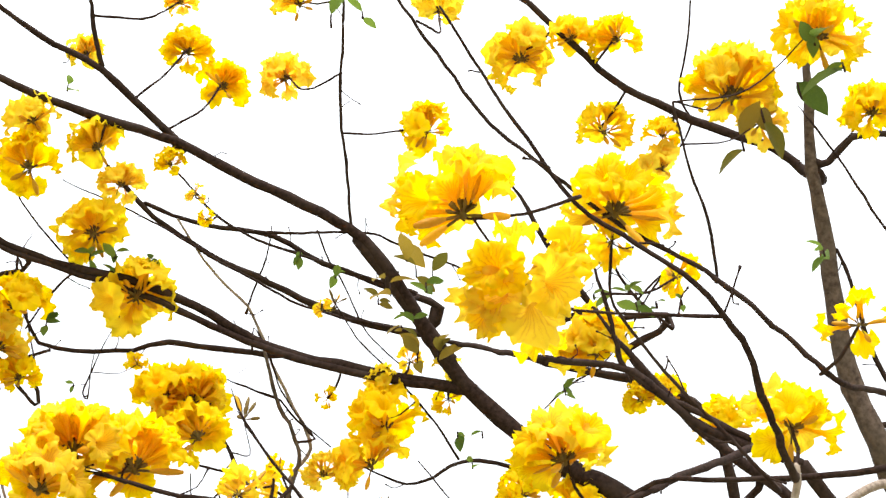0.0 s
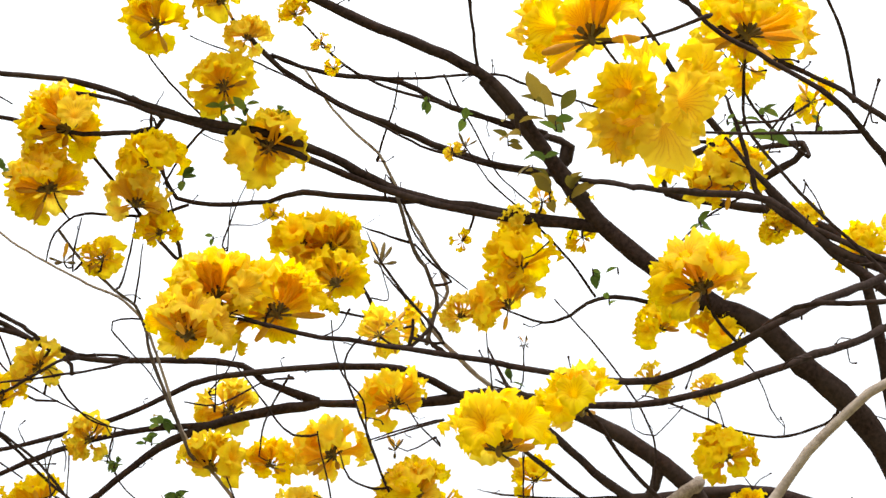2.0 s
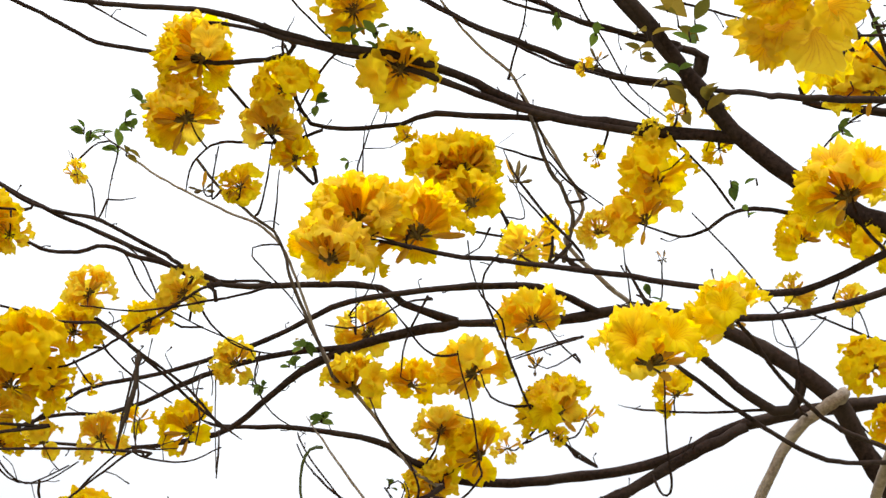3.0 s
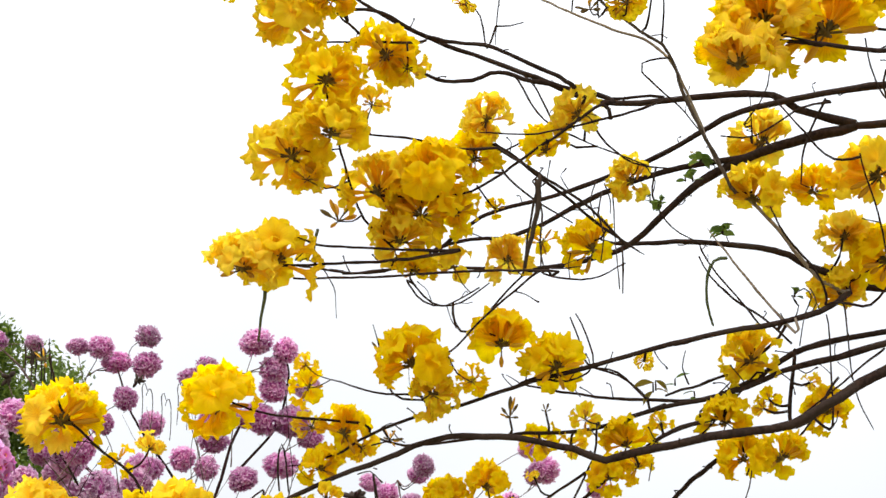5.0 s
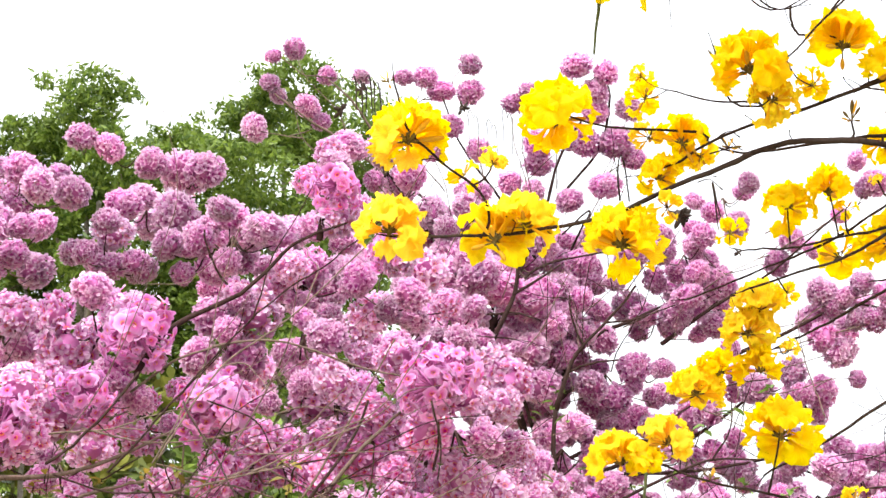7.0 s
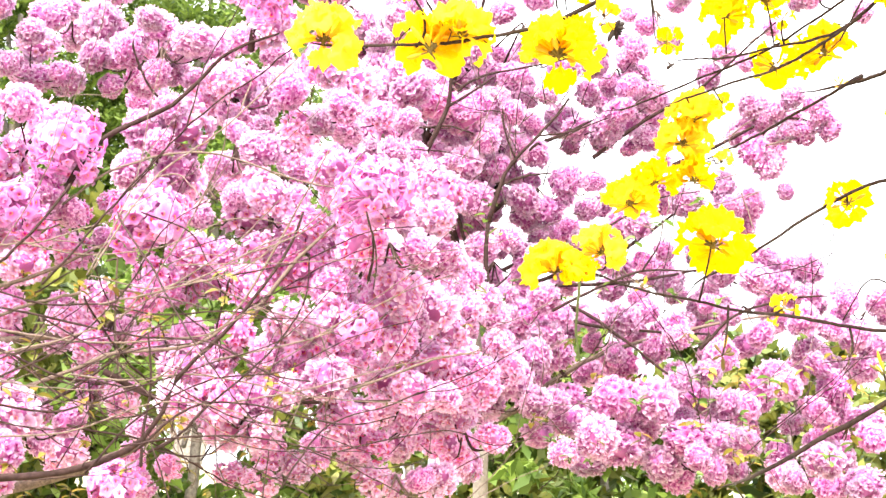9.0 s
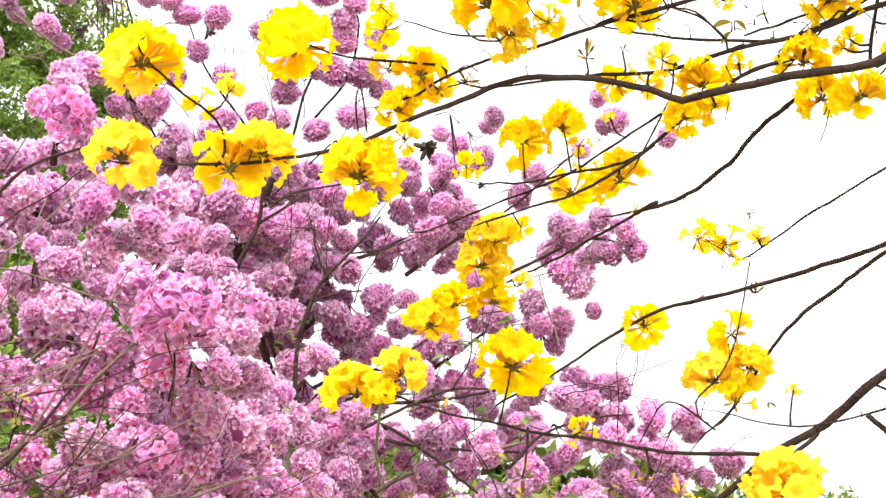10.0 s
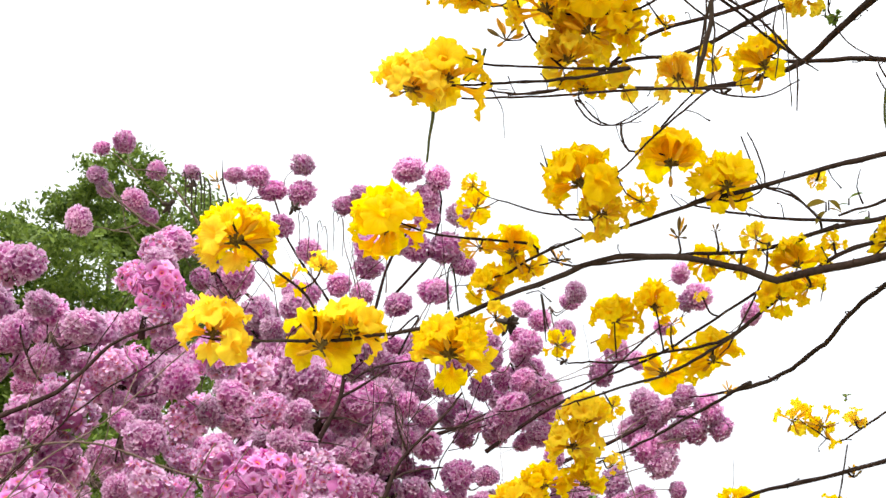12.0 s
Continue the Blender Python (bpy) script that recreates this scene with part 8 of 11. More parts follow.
bloom(Y, (-1.525, 2.907, 1.952), 0.057, (-0.407, 0.773, 0.487), kind='bud')
limb(Y, [(-1.158, 3.076, 1.891, 0.0028), (-1.153, 3.085, 1.853, 0.0024), (-1.16, 3.082, 1.83, 0.0021)], name='twig')
bloom(Y, (-1.16, 3.082, 1.83), 0.051, (-0.336, 0.926, 0.171), kind='bud')
limb(Y, [(-0.978, 3.188, 2.222, 0.0028), (-0.973, 3.191, 2.217, 0.0024), (-0.967, 3.193, 2.214, 0.0021)], name='twig')
bloom(Y, (-0.967, 3.193, 2.214), 0.047, (-0.127, 0.616, 0.777), kind='bud')
bloom(Y, (-1.152, 2.991, 2.351), 0.045, (-0.286, 0.71, 0.644), kind='bud')
limb(Y, [(-1.113, 3.209, 1.764, 0.0028), (-1.123, 3.207, 1.779, 0.0024), (-1.13, 3.2, 1.806, 0.0021)], name='twig')
bloom(Y, (-1.13, 3.2, 1.806), 0.07, (-0.295, 0.569, 0.768), kind='bud')
bloom(Y, (-0.065, 2.734, 3.154), 0.037, (-0.017, 0.56, 0.829), kind='bud')
limb(Y, [(-0.879, 2.482, 3.267, 0.0018), (-0.879, 2.458, 3.25, 0.0015), (-0.877, 2.434, 3.246, 0.0013)], name='twig')
bloom(Y, (-0.877, 2.434, 3.246), 0.074, (-0.228, 0.433, 0.872), kind='bud')
limb(Y, [(-0.839, 2.5, 3.262, 0.0024), (-0.824, 2.481, 3.251, 0.0020), (-0.811, 2.451, 3.254, 0.0018)], name='twig')
bloom(Y, (-0.811, 2.451, 3.254), 0.09, (-0.05, 0.286, 0.957), kind='few')
limb(Y, [(-0.345, 2.613, 3.217, 0.0016), (-0.296, 2.522, 3.152, 0.0013), (-0.29, 2.399, 3.143, 0.0012)], name='twig')
bloom(Y, (-0.29, 2.399, 3.143), 0.089, (0.023, 0.22, 0.975), kind='bud')
limb(Y, [(-0.369, 2.65, 3.154, 0.0017), (-0.34, 2.537, 3.07, 0.0014), (-0.283, 2.467, 3.041, 0.0013)], name='twig')
bloom(Y, (-0.283, 2.467, 3.041), 0.089, (0.101, 0.478, 0.872), kind='few')
limb(Y, [(-0.342, 2.636, 3.183, 0.0016), (-0.271, 2.525, 3.098, 0.0014), (-0.235, 2.452, 3.072, 0.0012)], name='twig')
bloom(Y, (-0.235, 2.452, 3.072), 0.059, (0.092, 0.357, 0.929), kind='few')
limb(Y, [(-0.398, 2.553, 3.293, 0.0015), (-0.388, 2.545, 3.287, 0.0012), (-0.381, 2.531, 3.289, 0.0011)], name='twig')
bloom(Y, (-0.381, 2.531, 3.289), 0.138, (-0.043, 0.638, 0.769))
limb(Y, [(-0.38, 2.573, 3.267, 0.0015), (-0.403, 2.562, 3.243, 0.0013), (-0.433, 2.561, 3.234, 0.0011)], name='twig')
bloom(Y, (-0.433, 2.561, 3.234), 0.074, (-0.294, 0.537, 0.79), kind='few')
limb(Y, [(0.379, 2.576, 3.355, 0.0012), (0.356, 2.547, 3.348, 0.0010), (0.342, 2.516, 3.358, 0.0009)], name='twig')
bloom(Y, (0.342, 2.516, 3.358), 0.127, (-0.067, 0.34, 0.938), kind='few')
bloom(Y, (-0.135, 2.473, 3.439), 0.064, (-0.027, 0.568, 0.823), kind='bud')
bloom(Y, (-0.33, 2.804, 2.991), 0.065, (-0.117, 0.629, 0.768), kind='bud')
limb(Y, [(-0.303, 2.82, 2.851, 0.0021), (-0.296, 2.813, 2.845, 0.0018), (-0.293, 2.801, 2.844, 0.0016)], name='twig')
bloom(Y, (-0.293, 2.801, 2.844), 0.042, (-0.029, 0.663, 0.748), kind='few')
limb(Y, [(-0.363, 2.839, 2.858, 0.0019), (-0.379, 2.823, 2.836, 0.0016), (-0.389, 2.796, 2.829, 0.0014)], name='twig')
bloom(Y, (-0.389, 2.796, 2.829), 0.064, (-0.193, 0.58, 0.791), kind='few')
limb(Y, [(-0.606, 2.906, 2.603, 0.0028), (-0.607, 2.933, 2.603, 0.0024), (-0.607, 2.956, 2.616, 0.0021)], name='twig')
bloom(Y, (-0.607, 2.956, 2.616), 0.099, (-0.116, 0.752, 0.649))
limb(Y, [(-0.662, 2.894, 2.603, 0.0028), (-0.681, 2.892, 2.603, 0.0024), (-0.697, 2.882, 2.613, 0.0021)], name='twig')
bloom(Y, (-0.697, 2.882, 2.613), 0.054, (-0.307, 0.662, 0.684), kind='few')
limb(Y, [(-0.651, 2.883, 2.641, 0.0028), (-0.636, 2.888, 2.637, 0.0024), (-0.622, 2.89, 2.64, 0.0021)], name='twig')
bloom(Y, (-0.622, 2.89, 2.64), 0.043, (-0.034, 0.704, 0.709), kind='few')
leaves(Y, (-1.012, 2.344, 3.307), 0.034, 4, 1)
leaves(Y, (-0.983, 2.329, 3.343), 0.034, 3, 2)
leaves(Y, (-1.053, 2.309, 3.326), 0.031, 3, 3)
leaves(Y, (-0.959, 2.312, 3.378), 0.032, 3, 4)
leaves(Y, (-0.529, 2.357, 3.504), 0.032, 4, 5)
leaves(Y, (-0.469, 2.378, 3.497), 0.031, 4, 6)
leaves(Y, (-0.072, 1.64, 3.303), 0.055, 1, 7)
leaves(Y, (-0.028, 1.64, 3.305), 0.029, 2, 8)
leaves(Y, (0.553, 1.661, 3.131), 0.063, 2, 9)
leaves(Y, (0.574, 1.612, 3.171), 0.044, 3, 10)
leaves(Y, (0.611, 1.634, 3.136), 0.038, 2, 11)
leaves(Y, (0.687, 2.146, 3.234), 0.038, 4, 12)
leaves(Y, (0.321, 1.722, 2.823), 0.022, 2, 13)
leaves(Y, (0.288, 1.712, 2.843), 0.022, 3, 14)
leaves(Y, (0.245, 1.721, 2.84), 0.017, 2, 15)
leaves(Y, (-0.587, 2.13, 3.715), 0.034, 2, 16)
leaves(Y, (0.257, 2.329, 3.112), 0.021, 3, 17)
leaves(Y, (0.352, 1.718, 2.82), 0.017, 2, 18)
leaves(Y, (-1.064, 2.304, 3.33), 0.029, 3, 19)
leaves(Y, (-1.031, 2.32, 3.33), 0.025, 4, 20)
leaves(Y, (-0.992, 2.319, 3.355), 0.029, 3, 21)
leaves(Y, (-0.958, 2.308, 3.387), 0.029, 2, 22)
leaves(Y, (-0.657, 2.411, 3.401), 0.034, 4, 23)
leaves(Y, (-0.574, 2.352, 3.501), 0.034, 4, 24)
leaves(Y, (-0.531, 2.377, 3.484), 0.032, 4, 25)
leaves(Y, (-0.483, 2.38, 3.494), 0.027, 3, 26)
leaves(Y, (0.037, 2.381, 3.402), 0.045, 3, 27)
leaves(Y, (-0.131, 2.437, 3.486), 0.029, 3, 28)
leaves(Y, (-0.194, 2.407, 3.517), 0.029, 3, 29)
leaves(Y, (0.01, 2.416, 3.359), 0.041, 3, 30)
leaves(Y, (0.076, 2.583, 3.21), 0.03, 3, 31)
leaves(Y, (0.122, 2.583, 3.207), 0.03, 1, 32)
leaves(Y, (0.1, 2.614, 3.161), 0.028, 2, 33)
leaves(Y, (-0.098, 2.764, 3.104), 0.026, 4, 34)
leaves(Y, (-0.617, 2.492, 3.31), 0.015, 3, 35)
leaves(Y, (-0.75, 2.798, 2.944), 0.03, 4, 36)
leaves(Y, (-0.797, 2.736, 3.034), 0.026, 2, 37)
leaves(Y, (-0.867, 2.732, 2.998), 0.025, 3, 38)
leaves(Y, (-0.636, 2.884, 2.826), 0.026, 3, 39)
leaves(Y, (0.281, 2.574, 3.292), 0.032, 4, 40)
leaves(Y, (0.411, 2.396, 3.338), 0.041, 3, 41)
leaves(Y, (0.366, 2.384, 3.362), 0.033, 3, 42)
leaves(Y, (-0.729, 2.734, 2.909), 0.031, 4, 43)
leaves(Y, (-0.834, 2.677, 2.957), 0.022, 5, 44)
leaves(Y, (-0.766, 2.677, 2.996), 0.022, 4, 45)
leaves(Y, (-0.744, 2.663, 3.032), 0.028, 3, 46)
leaves(Y, (-1.428, 2.018, 3.276), 0.03, 3, 47)
leaves(Y, (-1.334, 2.097, 3.264), 0.025, 3, 48)
leaves(Y, (-1.392, 2.019, 3.305), 0.03, 3, 49)
leaves(Y, (-0.859, 2.824, 2.656), 0.026, 2, 50)
leaves(Y, (-0.749, 2.672, 3.034), 0.029, 4, 51)
leaves(Y, (-0.832, 2.688, 2.963), 0.024, 5, 52)
leaves(Y, (-0.732, 2.741, 2.913), 0.029, 5, 53)
leaves(Y, (-0.828, 2.841, 2.633), 0.024, 2, 54)
leaves(Y, (-0.968, 3.156, 2.37), 0.015, 3, 55)
leaves(Y, (-0.956, 3.234, 1.996), 0.019, 3, 56)
leaves(Y, (-0.029, 2.413, 3.433), 0.063, 2, 57, 'leaf_olive')
leaves(Y, (0.02, 2.396, 3.456), 0.058, 2, 58, 'leaf_olive')
leaves(Y, (0.05, 2.404, 3.446), 0.058, 1, 59, 'leaf_olive')
leaves(Y, (-0.013, 2.462, 3.371), 0.033, 3, 60, 'leaf_olive')
leaves(Y, (0.015, 2.485, 3.34), 0.042, 2, 61, 'leaf_olive')
leaves(Y, (0.051, 2.493, 3.33), 0.05, 2, 62, 'leaf_olive')
leaves(Y, (0.477, 1.721, 3.095), 0.057, 2, 63, 'leaf_olive')
leaves(Y, (0.505, 1.691, 3.117), 0.057, 2, 64, 'leaf_olive')
leaves(Y, (0.513, 2.241, 3.645), 0.042, 2, 65, 'leaf_olive')
leaves(Y, (0.004, 2.377, 3.486), 0.071, 2, 66, 'leaf_olive')
leaves(Y, (-0.038, 2.412, 3.443), 0.058, 1, 67, 'leaf_olive')
leaves(Y, (0.012, 2.499, 3.332), 0.042, 2, 68, 'leaf_olive')
leaves(Y, (0.055, 2.49, 3.344), 0.042, 2, 69, 'leaf_olive')
leaves(Y, (-0.054, 2.473, 3.447), 0.034, 3, 70, 'leaf_olive')
leaves(Y, (-0.895, 2.801, 2.646), 0.039, 2, 71, 'leaf_olive')
leaves(Y, (-0.894, 2.814, 2.654), 0.04, 2, 72, 'leaf_olive')
leaves(Y, (-0.768, 2.725, 3.07), 0.026, 2, 73, 'leaf_olive')
leaves(Y, (-1, 2.354, 3.305), 0.029, 3, 74, 'leaf_olive')
limb(Y, [(-1.463, 2.331, 2.755, 0.0039), (-1.473, 2.343, 2.721, 0.0034), (-1.483, 2.353, 2.687, 0.0027), (-1.492, 2.365, 2.651, 0.0022)], mat='pod', name='seed_pod')
limb(Y, [(-1.37, 2.341, 2.842, 0.0032), (-1.382, 2.352, 2.809, 0.0029), (-1.384, 2.369, 2.775, 0.0025)], mat='pod', name='seed_pod')
limb(Y, [(-1.374, 2.371, 2.782, 0.0011), (-1.362, 2.394, 2.751, 0.0010), (-1.361, 2.405, 2.732, 0.0008), (-1.365, 2.419, 2.698, 0.0007)], mat='bark', name='tendril')
limb(Y, [(-1.363, 2.379, 2.778, 0.0011), (-1.341, 2.392, 2.777, 0.0007)], mat='bark', name='tendril')
limb(Y, [(-0.999, 2.499, 2.95, 0.0033), (-1.019, 2.513, 2.911, 0.0028), (-1.033, 2.529, 2.869, 0.0023), (-1.058, 2.557, 2.793, 0.0018)], mat='husk', name='dry_vine')
limb(Y, [(-1.015, 2.495, 2.946, 0.0015), (-0.999, 2.497, 2.954, 0.0015), (-0.99, 2.505, 2.947, 0.0015), (-1.007, 2.504, 2.934, 0.0015), (-1.015, 2.495, 2.946, 0.0015)], mat='husk', name='dry_vine')
limb(Y, [(-0.708, 2.672, 2.814, 0.0033), (-0.73, 2.667, 2.811, 0.0030), (-0.745, 2.674, 2.786, 0.0027), (-0.754, 2.691, 2.744, 0.0024), (-0.75, 2.71, 2.704, 0.0022)], mat='pod', name='seed_pod')
limb(Y, [(-1.504, 2.494, 2.411, 0.0018), (-1.502, 2.478, 2.46, 0.0017), (-1.493, 2.471, 2.491, 0.0016), (-1.49, 2.485, 2.46, 0.0015), (-1.49, 2.503, 2.41, 0.0014)], mat='husk', name='dry_vine')
limb(Y, [(-0.627, 2.873, 2.788, 0.0015), (-0.635, 2.864, 2.804, 0.0015), (-0.612, 2.863, 2.818, 0.0014), (-0.602, 2.872, 2.802, 0.0013), (-0.619, 2.881, 2.773, 0.0012), (-0.637, 2.899, 2.719, 0.0012)], mat='husk', name='dry_vine')
limb(Y, [(-0.602, 2.865, 2.817, 0.0012), (-0.595, 2.878, 2.792, 0.0012), (-0.615, 2.884, 2.768, 0.0012)], mat='husk', name='dry_vine')
limb(Y, [(-1.621, 2.827, 1.989, 0.0036), (-1.63, 2.832, 1.913, 0.0030), (-1.634, 2.836, 1.857, 0.0025), (-1.627, 2.846, 1.8, 0.0020)], mat='pod', name='seed_pod')
limb(Y, [(-1.365, 2.575, 2.506, 0.0015), (-1.336, 2.587, 2.515, 0.0013), (-1.326, 2.59, 2.519, 0.0011)], mat='bark', name='tendril')
limb(Y, [(-1.383, 2.625, 2.466, 0.0015), (-1.381, 2.638, 2.431, 0.0013), (-1.378, 2.648, 2.406, 0.0011)], mat='husk', name='dry_vine')
limb(Y, [(-1.066, 2.635, 3.033, 0.0019), (-1.076, 2.662, 2.976, 0.0017), (-1.108, 2.693, 2.889, 0.0015)], mat='husk', name='dry_vine')
limb(Y, [(-0.959, 2.683, 3.027, 0.0015), (-0.976, 2.695, 2.993, 0.0013), (-0.973, 2.711, 2.964, 0.0012)], mat='husk', name='dry_vine')
limb(Y, [(-0.931, 2.692, 3.028, 0.0015), (-0.943, 2.741, 2.928, 0.0013), (-0.95, 2.782, 2.839, 0.0012)], mat='husk', name='dry_vine')
limb(Y, [(-0.945, 2.69, 3.023, 0.0015), (-0.94, 2.708, 2.995, 0.0013), (-0.944, 2.719, 2.971, 0.0012)], mat='husk', name='dry_vine')
limb(Y, [(-0.744, 2.866, 2.468, 0.0015), (-0.732, 2.863, 2.487, 0.0014), (-0.742, 2.873, 2.449, 0.0012), (-0.755, 2.879, 2.42, 0.0011)], mat='husk', name='dry_vine')
limb(Y, [(-0.906, 2.814, 2.493, 0.0015), (-0.915, 2.821, 2.463, 0.0011)], mat='husk', name='dry_vine')
limb(Y, [(-1.385, 2.625, 2.468, 0.0019), (-1.385, 2.639, 2.428, 0.0015), (-1.385, 2.653, 2.383, 0.0011)], mat='husk', name='dry_vine')
limb(Y, [(-0.983, 2.452, 2.931, 0.0030), (-0.994, 2.475, 2.883, 0.0048), (-1.017, 2.493, 2.833, 0.0045), (-1.035, 2.513, 2.781, 0.0020)], mat='husk', name='dry_vine')
limb(Y, [(-0.990, 2.454, 2.924, 0.0016), (-0.992, 2.485, 2.867, 0.0020), (-1.004, 2.504, 2.822, 0.0018), (-1.004, 2.525, 2.781, 0.0012)], mat='husk', name='dry_vine')
limb(Y, [(-0.884, 2.504, 2.904, 0.0014), (-0.898, 2.518, 2.869, 0.0017), (-0.895, 2.538, 2.833, 0.0016), (-0.907, 2.555, 2.792, 0.0010)], mat='husk', name='dry_vine')

# ---- pink trumpet trees ----
PINKS = np.random.default_rng(77)
P = thing("pink_trumpet_tree", (-3.45, 5.5, 0), "pink trumpet tree crowded with round mauve blossom balls", "tree")
limb(P, [(-3.44, 5.52, -0.1, 0.10), (-3.46, 5.48, 0.2, 0.06), (-3.47, 5.44, 0.9, 0.042), (-3.48, 5.38, 1.7, 0.028)], mat="bark_trunk", name="trunk")
ball(P, (-4.634, 4.859, 4.191), 0.108, PINKS)
limb(P, [(-4.395, 5.005, 3.759, 0.0030), (-4.434, 4.956, 3.899, 0.0023), (-4.552, 4.863, 4.049, 0.0018), (-4.634, 4.859, 4.191, 0.0013)], mat='bark_pink', name='twig')
ball(P, (-4.711, 4.804, 4.155), 0.077, PINKS)
limb(P, [(-4.552, 4.863, 4.049, 0.0030), (-4.595, 4.852, 4.076, 0.0023), (-4.65, 4.817, 4.127, 0.0018), (-4.711, 4.804, 4.155, 0.0013)], mat='bark_pink', name='twig')
ball(P, (-4.744, 4.833, 4.042), 0.097, PINKS)
limb(P, [(-4.472, 4.988, 3.642, 0.0030), (-4.579, 4.908, 3.774, 0.0023), (-4.627, 4.873, 3.926, 0.0018), (-4.744, 4.833, 4.042, 0.0013)], mat='bark_pink', name='twig')
ball(P, (-4.726, 4.878, 3.989), 0.082, PINKS)
limb(P, [(-4.627, 4.873, 3.926, 0.0030), (-4.657, 4.872, 3.944, 0.0023), (-4.696, 4.874, 3.967, 0.0018), (-4.726, 4.878, 3.989, 0.0013)], mat='bark_pink', name='twig')
ball(P, (-4.828, 4.847, 3.845), 0.141, PINKS)
limb(P, [(-4.579, 4.908, 3.774, 0.0030), (-4.659, 4.904, 3.796, 0.0023), (-4.77, 4.852, 3.816, 0.0018), (-4.828, 4.847, 3.845, 0.0013)], mat='bark_pink', name='twig')
ball(P, (-4.635, 4.979, 3.959), 0.115, PINKS)
limb(P, [(-4.627, 4.873, 3.926, 0.0030), (-4.628, 4.903, 3.932, 0.0023), (-4.636, 4.943, 3.943, 0.0018), (-4.635, 4.979, 3.959, 0.0013)], mat='bark_pink', name='twig')
ball(P, (-4.599, 5.044, 3.896), 0.09, PINKS)
limb(P, [(-4.659, 4.904, 3.796, 0.0030), (-4.637, 4.967, 3.828, 0.0023), (-4.609, 5.013, 3.867, 0.0018), (-4.599, 5.044, 3.896, 0.0013)], mat='bark_pink', name='twig')
ball(P, (-4.545, 4.994, 4.094), 0.092, PINKS)
limb(P, [(-4.552, 4.863, 4.049, 0.0030), (-4.539, 4.907, 4.064, 0.0023), (-4.557, 4.964, 4.077, 0.0018), (-4.545, 4.994, 4.094, 0.0013)], mat='bark_pink', name='twig')
ball(P, (-4.428, 5.093, 4.106), 0.087, PINKS)
limb(P, [(-4.539, 4.907, 4.064, 0.0030), (-4.501, 4.988, 4.072, 0.0023), (-4.474, 5.05, 4.091, 0.0018), (-4.428, 5.093, 4.106, 0.0013)], mat='bark_pink', name='twig')
ball(P, (-4.045, 4.924, 3.971), 0.097, PINKS)
limb(P, [(-3.921, 5.105, 3.493, 0.0030), (-4.004, 4.997, 3.645, 0.0023), (-4.055, 5.01, 3.806, 0.0018), (-4.045, 4.924, 3.971, 0.0013)], mat='bark_pink', name='twig')
ball(P, (-3.97, 4.983, 3.977), 0.101, PINKS)
limb(P, [(-4.055, 5.01, 3.806, 0.0030), (-4.033, 4.997, 3.863, 0.0023), (-3.998, 4.995, 3.924, 0.0018), (-3.97, 4.983, 3.977, 0.0013)], mat='bark_pink', name='twig')
ball(P, (-3.925, 5.043, 3.926), 0.116, PINKS)
limb(P, [(-4.033, 4.997, 3.863, 0.0030), (-3.997, 5.003, 3.887, 0.0023), (-3.953, 5.019, 3.904, 0.0018), (-3.925, 5.043, 3.926, 0.0013)], mat='bark_pink', name='twig')
ball(P, (-3.809, 5.076, 4.04), 0.106, PINKS)
limb(P, [(-3.953, 5.019, 3.904, 0.0030), (-3.893, 5.057, 3.941, 0.0023), (-3.871, 5.059, 3.994, 0.0018), (-3.809, 5.076, 4.04, 0.0013)], mat='bark_pink', name='twig')
ball(P, (-3.826, 5.118, 3.928), 0.106, PINKS)
limb(P, [(-3.997, 5.003, 3.887, 0.0030), (-3.922, 5.056, 3.895, 0.0023), (-3.88, 5.087, 3.918, 0.0018), (-3.826, 5.118, 3.928, 0.0013)], mat='bark_pink', name='twig')
ball(P, (-3.431, 5.333, 4.054), 0.126, PINKS)
limb(P, [(-3.53, 5.369, 3.527, 0.0030), (-3.524, 5.346, 3.686, 0.0023), (-3.447, 5.298, 3.903, 0.0018), (-3.431, 5.333, 4.054, 0.0013)], mat='bark_pink', name='twig')
ball(P, (-3.332, 5.405, 4.032), 0.111, PINKS)
limb(P, [(-3.447, 5.298, 3.903, 0.0030), (-3.406, 5.338, 3.938, 0.0023), (-3.376, 5.372, 3.995, 0.0018), (-3.332, 5.405, 4.032, 0.0013)], mat='bark_pink', name='twig')
ball(P, (-3.385, 5.409, 3.951), 0.126, PINKS)
limb(P, [(-3.447, 5.298, 3.903, 0.0030), (-3.424, 5.332, 3.922, 0.0023), (-3.4, 5.377, 3.931, 0.0018), (-3.385, 5.409, 3.951, 0.0013)], mat='bark_pink', name='twig')
ball(P, (-3.269, 5.506, 3.892), 0.111, PINKS)
limb(P, [(-3.445, 5.475, 3.391, 0.0030), (-3.403, 5.524, 3.543, 0.0023), (-3.319, 5.508, 3.726, 0.0018), (-3.269, 5.506, 3.892, 0.0013)], mat='bark_pink', name='twig')
ball(P, (-3.685, 5.237, 3.892), 0.111, PINKS)
limb(P, [(-3.69, 5.323, 3.361, 0.0030), (-3.662, 5.332, 3.551, 0.0023), (-3.664, 5.234, 3.706, 0.0018), (-3.685, 5.237, 3.892, 0.0013)], mat='bark_pink', name='twig')
ball(P, (-3.618, 5.26, 3.943), 0.097, PINKS)
limb(P, [(-3.447, 5.298, 3.903, 0.0030), (-3.509, 5.278, 3.91, 0.0023), (-3.555, 5.262, 3.932, 0.0018), (-3.618, 5.26, 3.943, 0.0013)], mat='bark_pink', name='twig')
ball(P, (-3.627, 5.347, 3.73), 0.135, PINKS)
